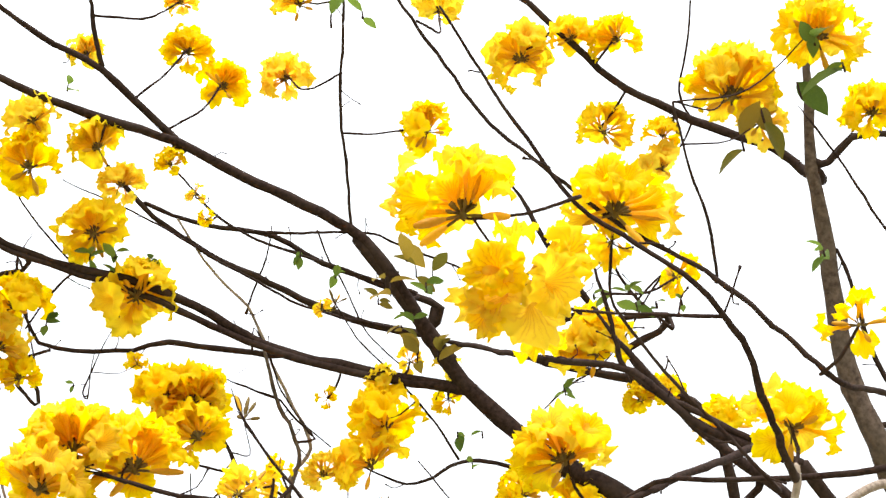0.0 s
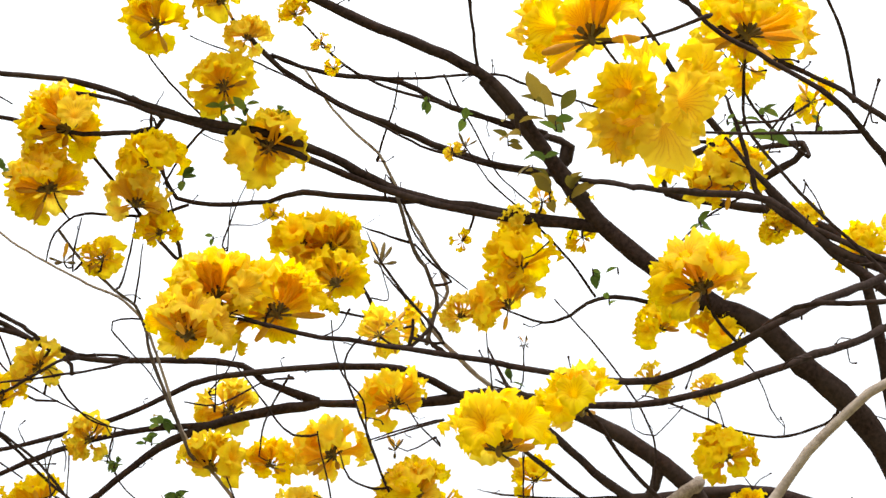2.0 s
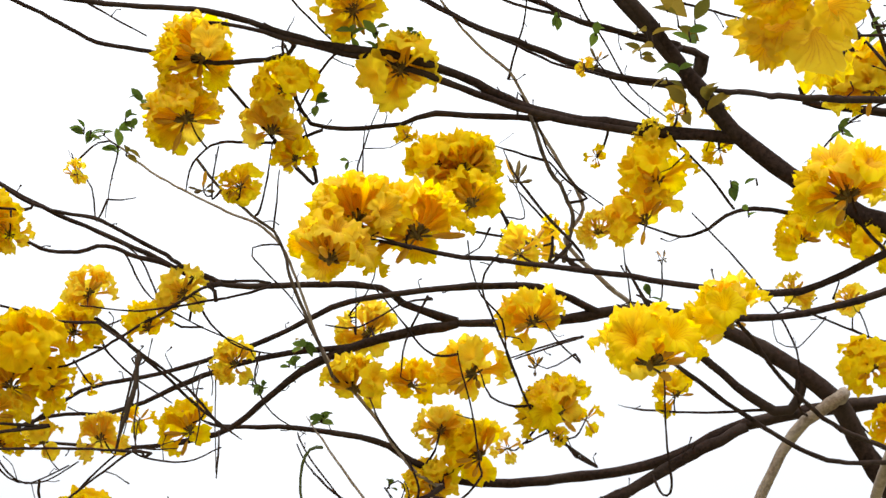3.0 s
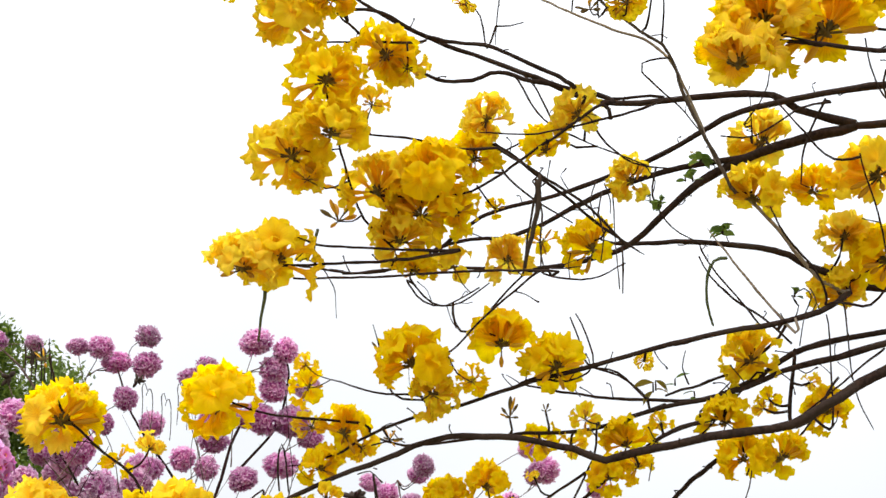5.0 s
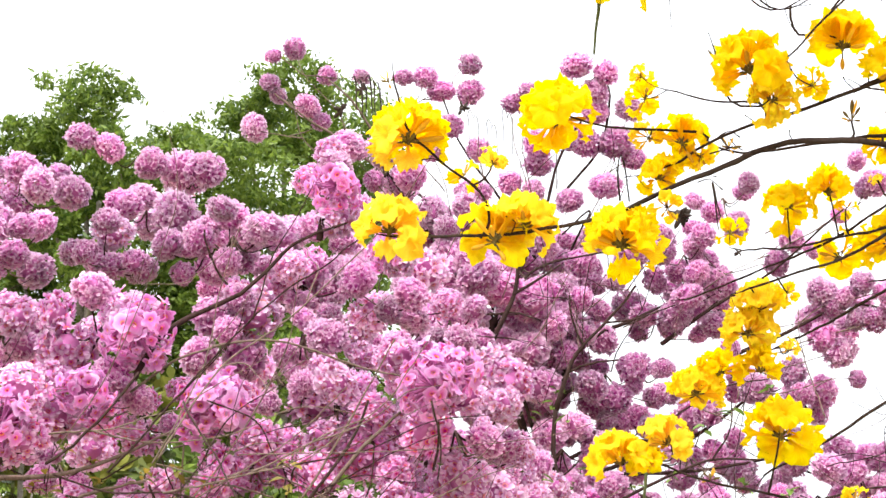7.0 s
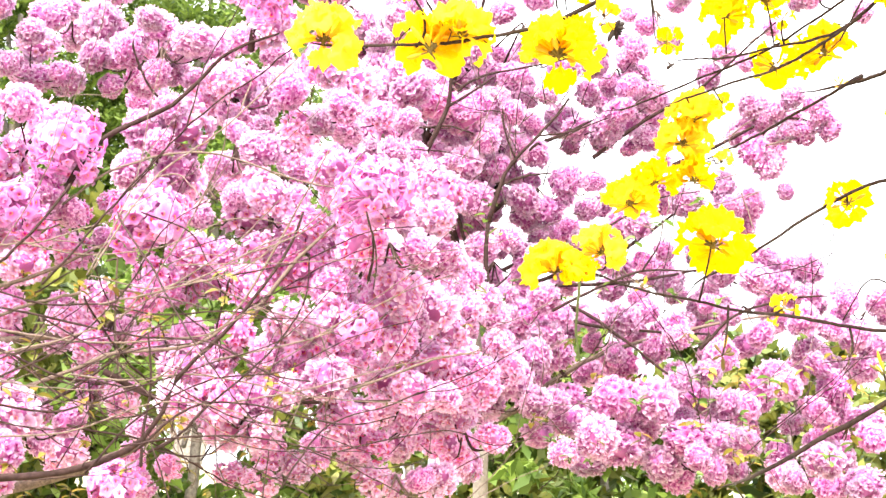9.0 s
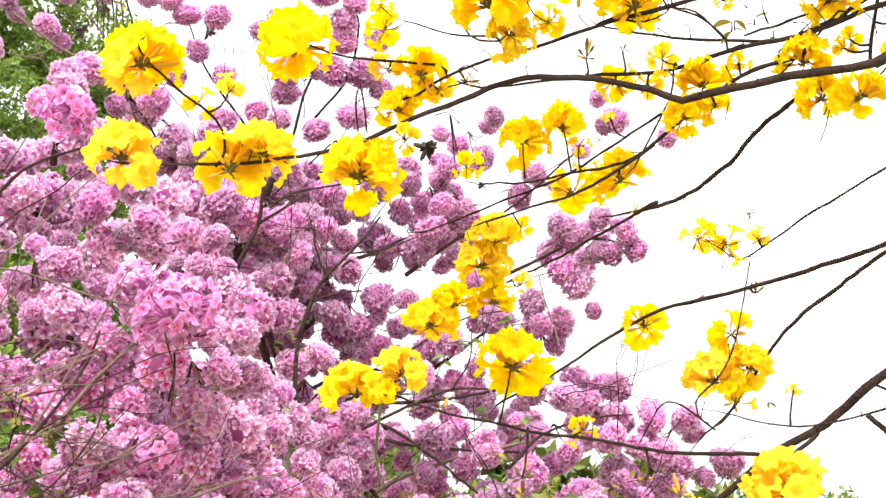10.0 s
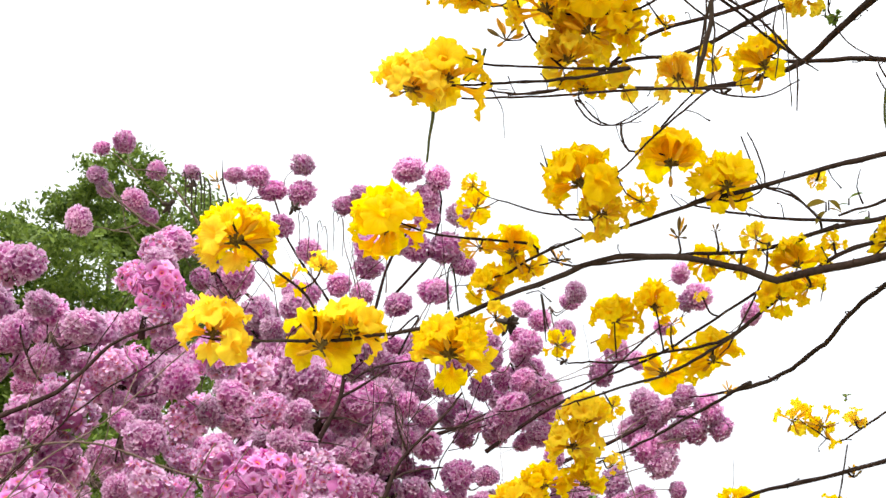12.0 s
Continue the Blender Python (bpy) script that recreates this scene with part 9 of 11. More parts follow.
limb(P, [(-3.524, 5.346, 3.686, 0.0030), (-3.552, 5.339, 3.703, 0.0023), (-3.598, 5.341, 3.712, 0.0018), (-3.627, 5.347, 3.73, 0.0013)], mat='bark_pink', name='twig')
ball(P, (-3.636, 5.373, 3.65), 0.126, PINKS)
limb(P, [(-3.662, 5.332, 3.551, 0.0030), (-3.663, 5.347, 3.583, 0.0023), (-3.637, 5.367, 3.615, 0.0018), (-3.636, 5.373, 3.65, 0.0013)], mat='bark_pink', name='twig')
ball(P, (-3.452, 5.451, 3.755), 0.135, PINKS)
limb(P, [(-3.524, 5.346, 3.686, 0.0030), (-3.502, 5.38, 3.704, 0.0023), (-3.48, 5.413, 3.734, 0.0018), (-3.452, 5.451, 3.755, 0.0013)], mat='bark_pink', name='twig')
ball(P, (-3.339, 5.522, 3.752), 0.145, PINKS)
limb(P, [(-3.403, 5.524, 3.543, 0.0030), (-3.387, 5.508, 3.608, 0.0023), (-3.36, 5.525, 3.681, 0.0018), (-3.339, 5.522, 3.752, 0.0013)], mat='bark_pink', name='twig')
ball(P, (-3.284, 5.58, 3.688), 0.097, PINKS)
limb(P, [(-3.387, 5.508, 3.608, 0.0030), (-3.345, 5.525, 3.635, 0.0023), (-3.312, 5.55, 3.664, 0.0018), (-3.284, 5.58, 3.688, 0.0013)], mat='bark_pink', name='twig')
ball(P, (-3.396, 5.437, 3.872), 0.121, PINKS)
limb(P, [(-3.48, 5.413, 3.734, 0.0030), (-3.454, 5.423, 3.78, 0.0023), (-3.417, 5.428, 3.822, 0.0018), (-3.396, 5.437, 3.872, 0.0013)], mat='bark_pink', name='twig')
ball(P, (-4.15, 4.724, 3.613), 0.14, PINKS)
limb(P, [(-3.971, 5.004, 3.237, 0.0030), (-4.007, 4.939, 3.359, 0.0023), (-4.089, 4.787, 3.506, 0.0018), (-4.15, 4.724, 3.613, 0.0013)], mat='bark_pink', name='twig')
ball(P, (-3.797, 4.966, 3.724), 0.098, PINKS)
limb(P, [(-4.004, 4.997, 3.645, 0.0030), (-3.924, 4.975, 3.674, 0.0023), (-3.84, 4.969, 3.704, 0.0018), (-3.797, 4.966, 3.724, 0.0013)], mat='bark_pink', name='twig')
ball(P, (-3.725, 5.059, 3.635), 0.108, PINKS)
limb(P, [(-3.71, 5.263, 3.148, 0.0030), (-3.717, 5.161, 3.317, 0.0023), (-3.736, 5.142, 3.482, 0.0018), (-3.725, 5.059, 3.635, 0.0013)], mat='bark_pink', name='twig')
ball(P, (-3.884, 4.945, 3.617), 0.094, PINKS)
limb(P, [(-3.79, 5.19, 3.169, 0.0030), (-3.86, 5.107, 3.329, 0.0023), (-3.858, 5.022, 3.487, 0.0018), (-3.884, 4.945, 3.617, 0.0013)], mat='bark_pink', name='twig')
ball(P, (-3.951, 4.935, 3.511), 0.089, PINKS)
limb(P, [(-4.007, 4.939, 3.359, 0.0030), (-3.989, 4.937, 3.411, 0.0023), (-3.959, 4.928, 3.458, 0.0018), (-3.951, 4.935, 3.511, 0.0013)], mat='bark_pink', name='twig')
ball(P, (-4.088, 4.834, 3.483), 0.094, PINKS)
limb(P, [(-3.989, 4.937, 3.411, 0.0030), (-4.016, 4.903, 3.431, 0.0023), (-4.047, 4.876, 3.459, 0.0018), (-4.088, 4.834, 3.483, 0.0013)], mat='bark_pink', name='twig')
ball(P, (-3.753, 5.105, 3.468), 0.117, PINKS)
limb(P, [(-3.717, 5.161, 3.317, 0.0030), (-3.715, 5.151, 3.37, 0.0023), (-3.748, 5.107, 3.422, 0.0018), (-3.753, 5.105, 3.468, 0.0013)], mat='bark_pink', name='twig')
ball(P, (-3.635, 5.173, 3.513), 0.108, PINKS)
limb(P, [(-3.736, 5.142, 3.482, 0.0030), (-3.696, 5.15, 3.491, 0.0023), (-3.664, 5.159, 3.503, 0.0018), (-3.635, 5.173, 3.513, 0.0013)], mat='bark_pink', name='twig')
ball(P, (-3.437, 5.328, 3.452), 0.122, PINKS)
limb(P, [(-3.632, 5.405, 2.968, 0.0030), (-3.558, 5.367, 3.113, 0.0023), (-3.49, 5.334, 3.306, 0.0018), (-3.437, 5.328, 3.452, 0.0013)], mat='bark_pink', name='twig')
ball(P, (-3.301, 5.389, 3.518), 0.145, PINKS)
limb(P, [(-3.546, 5.415, 3.057, 0.0030), (-3.491, 5.396, 3.198, 0.0023), (-3.383, 5.404, 3.355, 0.0018), (-3.301, 5.389, 3.518, 0.0013)], mat='bark_pink', name='twig')
ball(P, (-3.411, 5.255, 3.685), 0.094, PINKS)
limb(P, [(-3.637, 5.367, 3.615, 0.0030), (-3.579, 5.327, 3.629, 0.0023), (-3.478, 5.273, 3.652, 0.0018), (-3.411, 5.255, 3.685, 0.0013)], mat='bark_pink', name='twig')
ball(P, (-3.561, 5.234, 3.486), 0.117, PINKS)
limb(P, [(-3.715, 5.151, 3.37, 0.0030), (-3.659, 5.196, 3.412, 0.0023), (-3.606, 5.205, 3.441, 0.0018), (-3.561, 5.234, 3.486, 0.0013)], mat='bark_pink', name='twig')
ball(P, (-3.021, 5.799, 3.48), 0.106, PINKS)
limb(P, [(-3.328, 5.632, 3.127, 0.0030), (-3.241, 5.674, 3.258, 0.0023), (-3.148, 5.789, 3.365, 0.0018), (-3.021, 5.799, 3.48, 0.0013)], mat='bark_pink', name='twig')
ball(P, (-2.741, 5.969, 3.374), 0.111, PINKS)
limb(P, [(-3.084, 5.776, 3.108, 0.0030), (-2.969, 5.823, 3.208, 0.0023), (-2.871, 5.917, 3.286, 0.0018), (-2.741, 5.969, 3.374, 0.0013)], mat='bark_pink', name='twig')
ball(P, (-2.658, 6.02, 3.326), 0.097, PINKS)
limb(P, [(-2.871, 5.917, 3.286, 0.0030), (-2.809, 5.941, 3.304, 0.0023), (-2.709, 5.999, 3.317, 0.0018), (-2.658, 6.02, 3.326, 0.0013)], mat='bark_pink', name='twig')
ball(P, (-2.804, 5.969, 3.275), 0.121, PINKS)
limb(P, [(-2.969, 5.823, 3.208, 0.0030), (-2.928, 5.883, 3.232, 0.0023), (-2.865, 5.924, 3.259, 0.0018), (-2.804, 5.969, 3.275, 0.0013)], mat='bark_pink', name='twig')
ball(P, (-3.109, 5.798, 3.343), 0.121, PINKS)
limb(P, [(-2.969, 5.823, 3.208, 0.0030), (-3.024, 5.823, 3.247, 0.0023), (-3.061, 5.797, 3.299, 0.0018), (-3.109, 5.798, 3.343, 0.0013)], mat='bark_pink', name='twig')
ball(P, (-3.093, 5.824, 3.286), 0.097, PINKS)
limb(P, [(-3.024, 5.823, 3.247, 0.0030), (-3.05, 5.829, 3.261, 0.0023), (-3.072, 5.826, 3.273, 0.0018), (-3.093, 5.824, 3.286, 0.0013)], mat='bark_pink', name='twig')
ball(P, (-3.023, 5.879, 3.22), 0.111, PINKS)
limb(P, [(-3.357, 5.657, 2.975, 0.0030), (-3.214, 5.714, 3.054, 0.0023), (-3.116, 5.803, 3.123, 0.0018), (-3.023, 5.879, 3.22, 0.0013)], mat='bark_pink', name='twig')
ball(P, (-3.181, 5.791, 3.235), 0.111, PINKS)
limb(P, [(-3.116, 5.803, 3.123, 0.0030), (-3.147, 5.802, 3.157, 0.0023), (-3.156, 5.795, 3.204, 0.0018), (-3.181, 5.791, 3.235, 0.0013)], mat='bark_pink', name='twig')
ball(P, (-2.458, 5.987, 3.683), 0.097, PINKS)
limb(P, [(-2.797, 5.835, 3.367, 0.0030), (-2.647, 5.908, 3.464, 0.0023), (-2.599, 5.946, 3.588, 0.0018), (-2.458, 5.987, 3.683, 0.0013)], mat='bark_pink', name='twig')
ball(P, (-2.402, 6.04, 3.593), 0.111, PINKS)
limb(P, [(-2.75, 5.876, 3.305, 0.0030), (-2.592, 5.908, 3.385, 0.0023), (-2.465, 6.012, 3.497, 0.0018), (-2.402, 6.04, 3.593, 0.0013)], mat='bark_pink', name='twig')
ball(P, (-2.201, 6.136, 3.526), 0.097, PINKS)
limb(P, [(-2.561, 5.966, 3.272, 0.0030), (-2.415, 5.996, 3.354, 0.0023), (-2.295, 6.094, 3.43, 0.0018), (-2.201, 6.136, 3.526, 0.0013)], mat='bark_pink', name='twig')
ball(P, (-2.547, 6.024, 3.466), 0.087, PINKS)
limb(P, [(-2.592, 5.908, 3.385, 0.0030), (-2.586, 5.952, 3.415, 0.0023), (-2.57, 5.976, 3.435, 0.0018), (-2.547, 6.024, 3.466, 0.0013)], mat='bark_pink', name='twig')
ball(P, (-2.448, 6.03, 3.57), 0.087, PINKS)
limb(P, [(-2.465, 6.012, 3.497, 0.0030), (-2.455, 6.016, 3.521, 0.0023), (-2.447, 6.026, 3.545, 0.0018), (-2.448, 6.03, 3.57, 0.0013)], mat='bark_pink', name='twig')
ball(P, (-2.499, 5.833, 3.03), 0.106, PINKS)
limb(P, [(-2.897, 5.699, 2.889, 0.0030), (-2.742, 5.706, 2.923, 0.0023), (-2.603, 5.766, 2.964, 0.0018), (-2.499, 5.833, 3.03, 0.0013)], mat='bark_pink', name='twig')
ball(P, (-2.388, 5.854, 3.12), 0.115, PINKS)
limb(P, [(-2.603, 5.766, 2.964, 0.0030), (-2.527, 5.788, 3.023, 0.0023), (-2.473, 5.843, 3.066, 0.0018), (-2.388, 5.854, 3.12, 0.0013)], mat='bark_pink', name='twig')
ball(P, (-2.455, 5.842, 3.064), 0.101, PINKS)
limb(P, [(-2.527, 5.788, 3.023, 0.0030), (-2.496, 5.806, 3.037, 0.0023), (-2.48, 5.821, 3.049, 0.0018), (-2.455, 5.842, 3.064, 0.0013)], mat='bark_pink', name='twig')
ball(P, (-2.307, 5.894, 3.089), 0.101, PINKS)
limb(P, [(-2.48, 5.821, 3.049, 0.0030), (-2.409, 5.841, 3.056, 0.0023), (-2.362, 5.858, 3.071, 0.0018), (-2.307, 5.894, 3.089, 0.0013)], mat='bark_pink', name='twig')
ball(P, (-2.358, 5.902, 2.979), 0.106, PINKS)
limb(P, [(-2.754, 5.763, 2.855, 0.0030), (-2.61, 5.815, 2.894, 0.0023), (-2.493, 5.823, 2.919, 0.0018), (-2.358, 5.902, 2.979, 0.0013)], mat='bark_pink', name='twig')
ball(P, (-2.263, 5.935, 2.992), 0.101, PINKS)
limb(P, [(-2.493, 5.823, 2.919, 0.0030), (-2.421, 5.848, 2.941, 0.0023), (-2.344, 5.914, 2.967, 0.0018), (-2.263, 5.935, 2.992, 0.0013)], mat='bark_pink', name='twig')
ball(P, (-2.539, 5.845, 2.908), 0.129, PINKS)
limb(P, [(-2.934, 5.704, 2.808, 0.0030), (-2.783, 5.772, 2.836, 0.0023), (-2.663, 5.788, 2.856, 0.0018), (-2.539, 5.845, 2.908, 0.0013)], mat='bark_pink', name='twig')
ball(P, (-2.491, 5.877, 2.855), 0.124, PINKS)
limb(P, [(-2.884, 5.732, 2.771, 0.0030), (-2.724, 5.783, 2.78, 0.0023), (-2.576, 5.84, 2.826, 0.0018), (-2.491, 5.877, 2.855, 0.0013)], mat='bark_pink', name='twig')
ball(P, (-2.537, 5.803, 3.083), 0.115, PINKS)
limb(P, [(-2.496, 5.806, 3.037, 0.0030), (-2.511, 5.801, 3.054, 0.0023), (-2.528, 5.802, 3.07, 0.0018), (-2.537, 5.803, 3.083, 0.0013)], mat='bark_pink', name='twig')
ball(P, (-2.29, 5.912, 3.046), 0.106, PINKS)
limb(P, [(-2.344, 5.914, 2.967, 0.0030), (-2.331, 5.913, 2.993, 0.0023), (-2.311, 5.92, 3.02, 0.0018), (-2.29, 5.912, 3.046, 0.0013)], mat='bark_pink', name='twig')
ball(P, (-2.42, 5.878, 2.977), 0.092, PINKS)
limb(P, [(-2.421, 5.848, 2.941, 0.0030), (-2.425, 5.858, 2.951, 0.0023), (-2.419, 5.872, 2.967, 0.0018), (-2.42, 5.878, 2.977, 0.0013)], mat='bark_pink', name='twig')
ball(P, (-2.881, 5.698, 2.861), 0.092, PINKS)
limb(P, [(-2.724, 5.783, 2.78, 0.0030), (-2.795, 5.759, 2.802, 0.0023), (-2.835, 5.717, 2.83, 0.0018), (-2.881, 5.698, 2.861, 0.0013)], mat='bark_pink', name='twig')
ball(P, (-2.436, 5.923, 2.747), 0.083, PINKS)
limb(P, [(-2.822, 5.772, 2.694, 0.0030), (-2.715, 5.834, 2.693, 0.0023), (-2.517, 5.843, 2.738, 0.0018), (-2.436, 5.923, 2.747, 0.0013)], mat='bark_pink', name='twig')
billow(P, (-4.092, 4.917, 3.549), (0.166, 0.166, 0.119), 5, 0.166, 1001, root=(-3.701, 5.175, 2.911))
billow(P, (-3.595, 5.177, 3.162), (0.277, 0.277, 0.138), 9, 0.173, 1002, root=(-3.701, 5.175, 2.911))
billow(P, (-3.583, 4.87, 2.948), (0.241, 0.241, 0.132), 9, 0.176, 1003, root=(-3.701, 5.175, 2.911))
billow(P, (-3.472, 5.425, 3.021), (0.234, 0.234, 0.164), 11, 0.14, 1004, root=(-3.48, 5.391, 2.635))
billow(P, (-3.2, 5.801, 3.11), (0.217, 0.217, 0.169), 10, 0.135, 1005, root=(-3.359, 5.518, 2.937))
billow(P, (-3.142, 5.779, 3.298), (0.169, 0.169, 0.121), 6, 0.135, 1006)
billow(P, (-3.37, 5.555, 2.754), (0.257, 0.257, 0.14), 10, 0.14, 1007, root=(-3.48, 5.391, 2.635))
billow(P, (-3.572, 5.189, 2.719), (0.227, 0.227, 0.159), 10, 0.159, 1008, root=(-3.493, 5.316, 2.325))
billow(P, (-2.9, 6.036, 2.77), (0.145, 0.145, 0.097), 6, 0.126, 1009, root=(-3.138, 5.742, 2.467))
billow(P, (-2.751, 6.118, 2.704), (0.121, 0.121, 0.072), 5, 0.116, 1010)
billow(P, (-3.326, 5.173, 2.391), (0.219, 0.219, 0.132), 8, 0.145, 1011, root=(-3.493, 5.316, 2.325))
billow(P, (-3.097, 5.764, 2.469), (0.257, 0.257, 0.164), 10, 0.131, 1012, root=(-3.493, 5.316, 2.325))
billow(P, (-2.762, 6.041, 2.475), (0.262, 0.262, 0.143), 10, 0.124, 1013, root=(-3.493, 5.316, 2.325))
billow(P, (-2.565, 6.243, 2.426), (0.145, 0.145, 0.121), 6, 0.121, 1014)
billow(P, (-3.219, 5.275, 2.137), (0.219, 0.219, 0.132), 9, 0.145, 1015, root=(-3.493, 5.316, 2.325))
billow(P, (-3.029, 5.612, 2.171), (0.227, 0.227, 0.136), 10, 0.136, 1016, root=(-3.493, 5.316, 2.325))
billow(P, (-2.728, 5.874, 2.174), (0.253, 0.253, 0.138), 11, 0.124, 1017, root=(-3.493, 5.316, 2.325))
billow(P, (-2.467, 6.2, 2.206), (0.214, 0.214, 0.119), 8, 0.124, 1018)
billow(P, (-2.26, 6.372, 2.317), (0.145, 0.145, 0.097), 5, 0.116, 1019)
billow(P, (-2.074, 6.555, 2.168), (0.147, 0.147, 0.098), 5, 0.113, 1020)
billow(P, (-2.839, 5.287, 1.82), (0.233, 0.233, 0.127), 10, 0.161, 1021, root=(-3.493, 5.316, 2.325))
billow(P, (-2.604, 5.625, 1.866), (0.241, 0.241, 0.132), 11, 0.149, 1022, root=(-3.493, 5.316, 2.325))
billow(P, (-2.345, 5.841, 1.927), (0.223, 0.223, 0.134), 10, 0.134, 1023)
billow(P, (-2.197, 6.008, 1.83), (0.181, 0.181, 0.091), 7, 0.136, 1024)
billow(P, (-3.247, 4.807, 1.805), (0.164, 0.164, 0.123), 6, 0.164, 1025, root=(-3.493, 5.316, 2.325))
billow(P, (-3.847, 5.082, 3.28), (0.187, 0.187, 0.117), 7, 0.145, 1026)
billow(P, (-3.369, 5.638, 3.333), (0.169, 0.169, 0.097), 5, 0.13, 1027)
billow(P, (-3.057, 5.962, 3.592), (0.149, 0.149, 0.124), 4, 0.124, 1028)
billow(P, (-2.6, 6.105, 3.059), (0.145, 0.145, 0.097), 6, 0.121, 1029)
billow(P, (-3.614, 5.486, 2.899), (0.166, 0.166, 0.119), 6, 0.143, 1030)
billow(P, (-3.307, 5.746, 2.568), (0.19, 0.19, 0.119), 7, 0.138, 1031)
billow(P, (-2.694, 5.478, 1.687), (0.345, 0.345, 0.108), 12, 0.16, 1032)
billow(P, (-2.287, 5.766, 1.668), (0.351, 0.351, 0.088), 10, 0.14, 1033)
limb(P, [(-3.339, 5.336, 0.41, 0.0249), (-3.445, 5.389, 1.225, 0.0235), (-3.478, 5.378, 1.702, 0.0221), (-3.498, 5.34, 2.101, 0.0207), (-3.512, 5.303, 2.323, 0.0193)], mat='bark_trunk')
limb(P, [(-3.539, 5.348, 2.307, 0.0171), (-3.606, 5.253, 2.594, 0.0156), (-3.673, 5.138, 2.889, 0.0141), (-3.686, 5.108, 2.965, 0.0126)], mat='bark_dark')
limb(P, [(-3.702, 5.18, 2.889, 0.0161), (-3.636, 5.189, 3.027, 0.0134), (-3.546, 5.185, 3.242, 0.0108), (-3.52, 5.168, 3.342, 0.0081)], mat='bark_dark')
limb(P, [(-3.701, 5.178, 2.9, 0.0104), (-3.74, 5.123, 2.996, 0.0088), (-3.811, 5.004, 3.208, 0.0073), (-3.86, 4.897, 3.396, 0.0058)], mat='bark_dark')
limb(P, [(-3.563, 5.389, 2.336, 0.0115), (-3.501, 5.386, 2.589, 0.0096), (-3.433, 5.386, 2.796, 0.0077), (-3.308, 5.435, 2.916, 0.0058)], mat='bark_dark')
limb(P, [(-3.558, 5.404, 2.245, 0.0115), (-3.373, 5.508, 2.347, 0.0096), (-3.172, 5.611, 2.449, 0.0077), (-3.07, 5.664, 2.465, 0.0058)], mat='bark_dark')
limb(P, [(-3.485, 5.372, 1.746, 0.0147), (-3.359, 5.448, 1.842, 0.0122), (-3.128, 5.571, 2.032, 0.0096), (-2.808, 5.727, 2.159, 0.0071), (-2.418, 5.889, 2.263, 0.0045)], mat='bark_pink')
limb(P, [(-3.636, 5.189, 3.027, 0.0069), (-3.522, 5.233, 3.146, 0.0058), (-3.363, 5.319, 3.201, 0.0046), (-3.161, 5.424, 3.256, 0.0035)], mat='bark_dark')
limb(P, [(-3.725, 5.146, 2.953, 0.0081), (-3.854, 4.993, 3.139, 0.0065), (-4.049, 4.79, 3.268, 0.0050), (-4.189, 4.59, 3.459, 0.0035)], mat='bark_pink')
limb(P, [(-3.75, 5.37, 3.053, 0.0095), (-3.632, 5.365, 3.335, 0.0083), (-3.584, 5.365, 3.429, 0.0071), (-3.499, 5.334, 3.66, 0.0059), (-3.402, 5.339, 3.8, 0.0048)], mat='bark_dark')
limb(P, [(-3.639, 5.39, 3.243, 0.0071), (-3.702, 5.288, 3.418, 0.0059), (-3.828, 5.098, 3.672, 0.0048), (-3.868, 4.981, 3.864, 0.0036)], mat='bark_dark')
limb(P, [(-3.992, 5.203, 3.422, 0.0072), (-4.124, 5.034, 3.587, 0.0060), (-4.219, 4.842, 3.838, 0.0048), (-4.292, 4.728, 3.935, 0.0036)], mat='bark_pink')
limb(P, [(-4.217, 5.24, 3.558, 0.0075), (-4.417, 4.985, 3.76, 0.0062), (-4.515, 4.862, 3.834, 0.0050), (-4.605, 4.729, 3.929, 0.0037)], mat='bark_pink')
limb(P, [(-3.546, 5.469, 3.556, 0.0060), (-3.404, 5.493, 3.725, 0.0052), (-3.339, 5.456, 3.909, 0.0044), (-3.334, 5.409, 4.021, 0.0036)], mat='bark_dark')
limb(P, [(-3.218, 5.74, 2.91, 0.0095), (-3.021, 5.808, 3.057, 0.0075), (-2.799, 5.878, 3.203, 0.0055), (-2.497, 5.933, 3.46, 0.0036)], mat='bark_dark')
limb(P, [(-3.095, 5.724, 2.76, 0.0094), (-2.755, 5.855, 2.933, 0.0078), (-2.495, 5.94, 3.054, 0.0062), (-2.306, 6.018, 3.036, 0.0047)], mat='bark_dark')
limb(P, [(-3.52, 5.465, 3.253, 0.0048), (-3.422, 5.465, 3.441, 0.0042), (-3.532, 5.429, 3.343, 0.0036)], mat='bark_dark')
billow(P, (-3.405, 5.842, 2.343), (0.29, 0.29, 0.169), 6, 0.14, 1077)
billow(P, (-3.112, 6.118, 2.323), (0.294, 0.294, 0.147), 6, 0.132, 1078)
billow(P, (-3.066, 5.947, 2.018), (0.309, 0.309, 0.119), 7, 0.138, 1079)
billow(P, (-2.8, 6.373, 2.349), (0.298, 0.298, 0.124), 6, 0.124, 1080)
billow(P, (-2.374, 6.353, 2.102), (0.193, 0.193, 0.121), 6, 0.121, 1081)
billow(P, (-3.571, 5.778, 2.001), (0.193, 0.193, 0.145), 6, 0.15, 1082)
billow(P, (-3.792, 5.536, 3.244), (0.196, 0.196, 0.123), 4, 0.132, 1097)
billow(P, (-3.594, 5.767, 3.312), (0.199, 0.199, 0.124), 4, 0.134, 1098)
billow(P, (-3.814, 5.352, 2.956), (0.19, 0.19, 0.119), 4, 0.128, 1099)
billow(P, (-3.645, 5.702, 2.998), (0.196, 0.196, 0.123), 4, 0.132, 1100)
billow(P, (-3.329, 5.88, 3.043), (0.196, 0.196, 0.123), 4, 0.132, 1101)
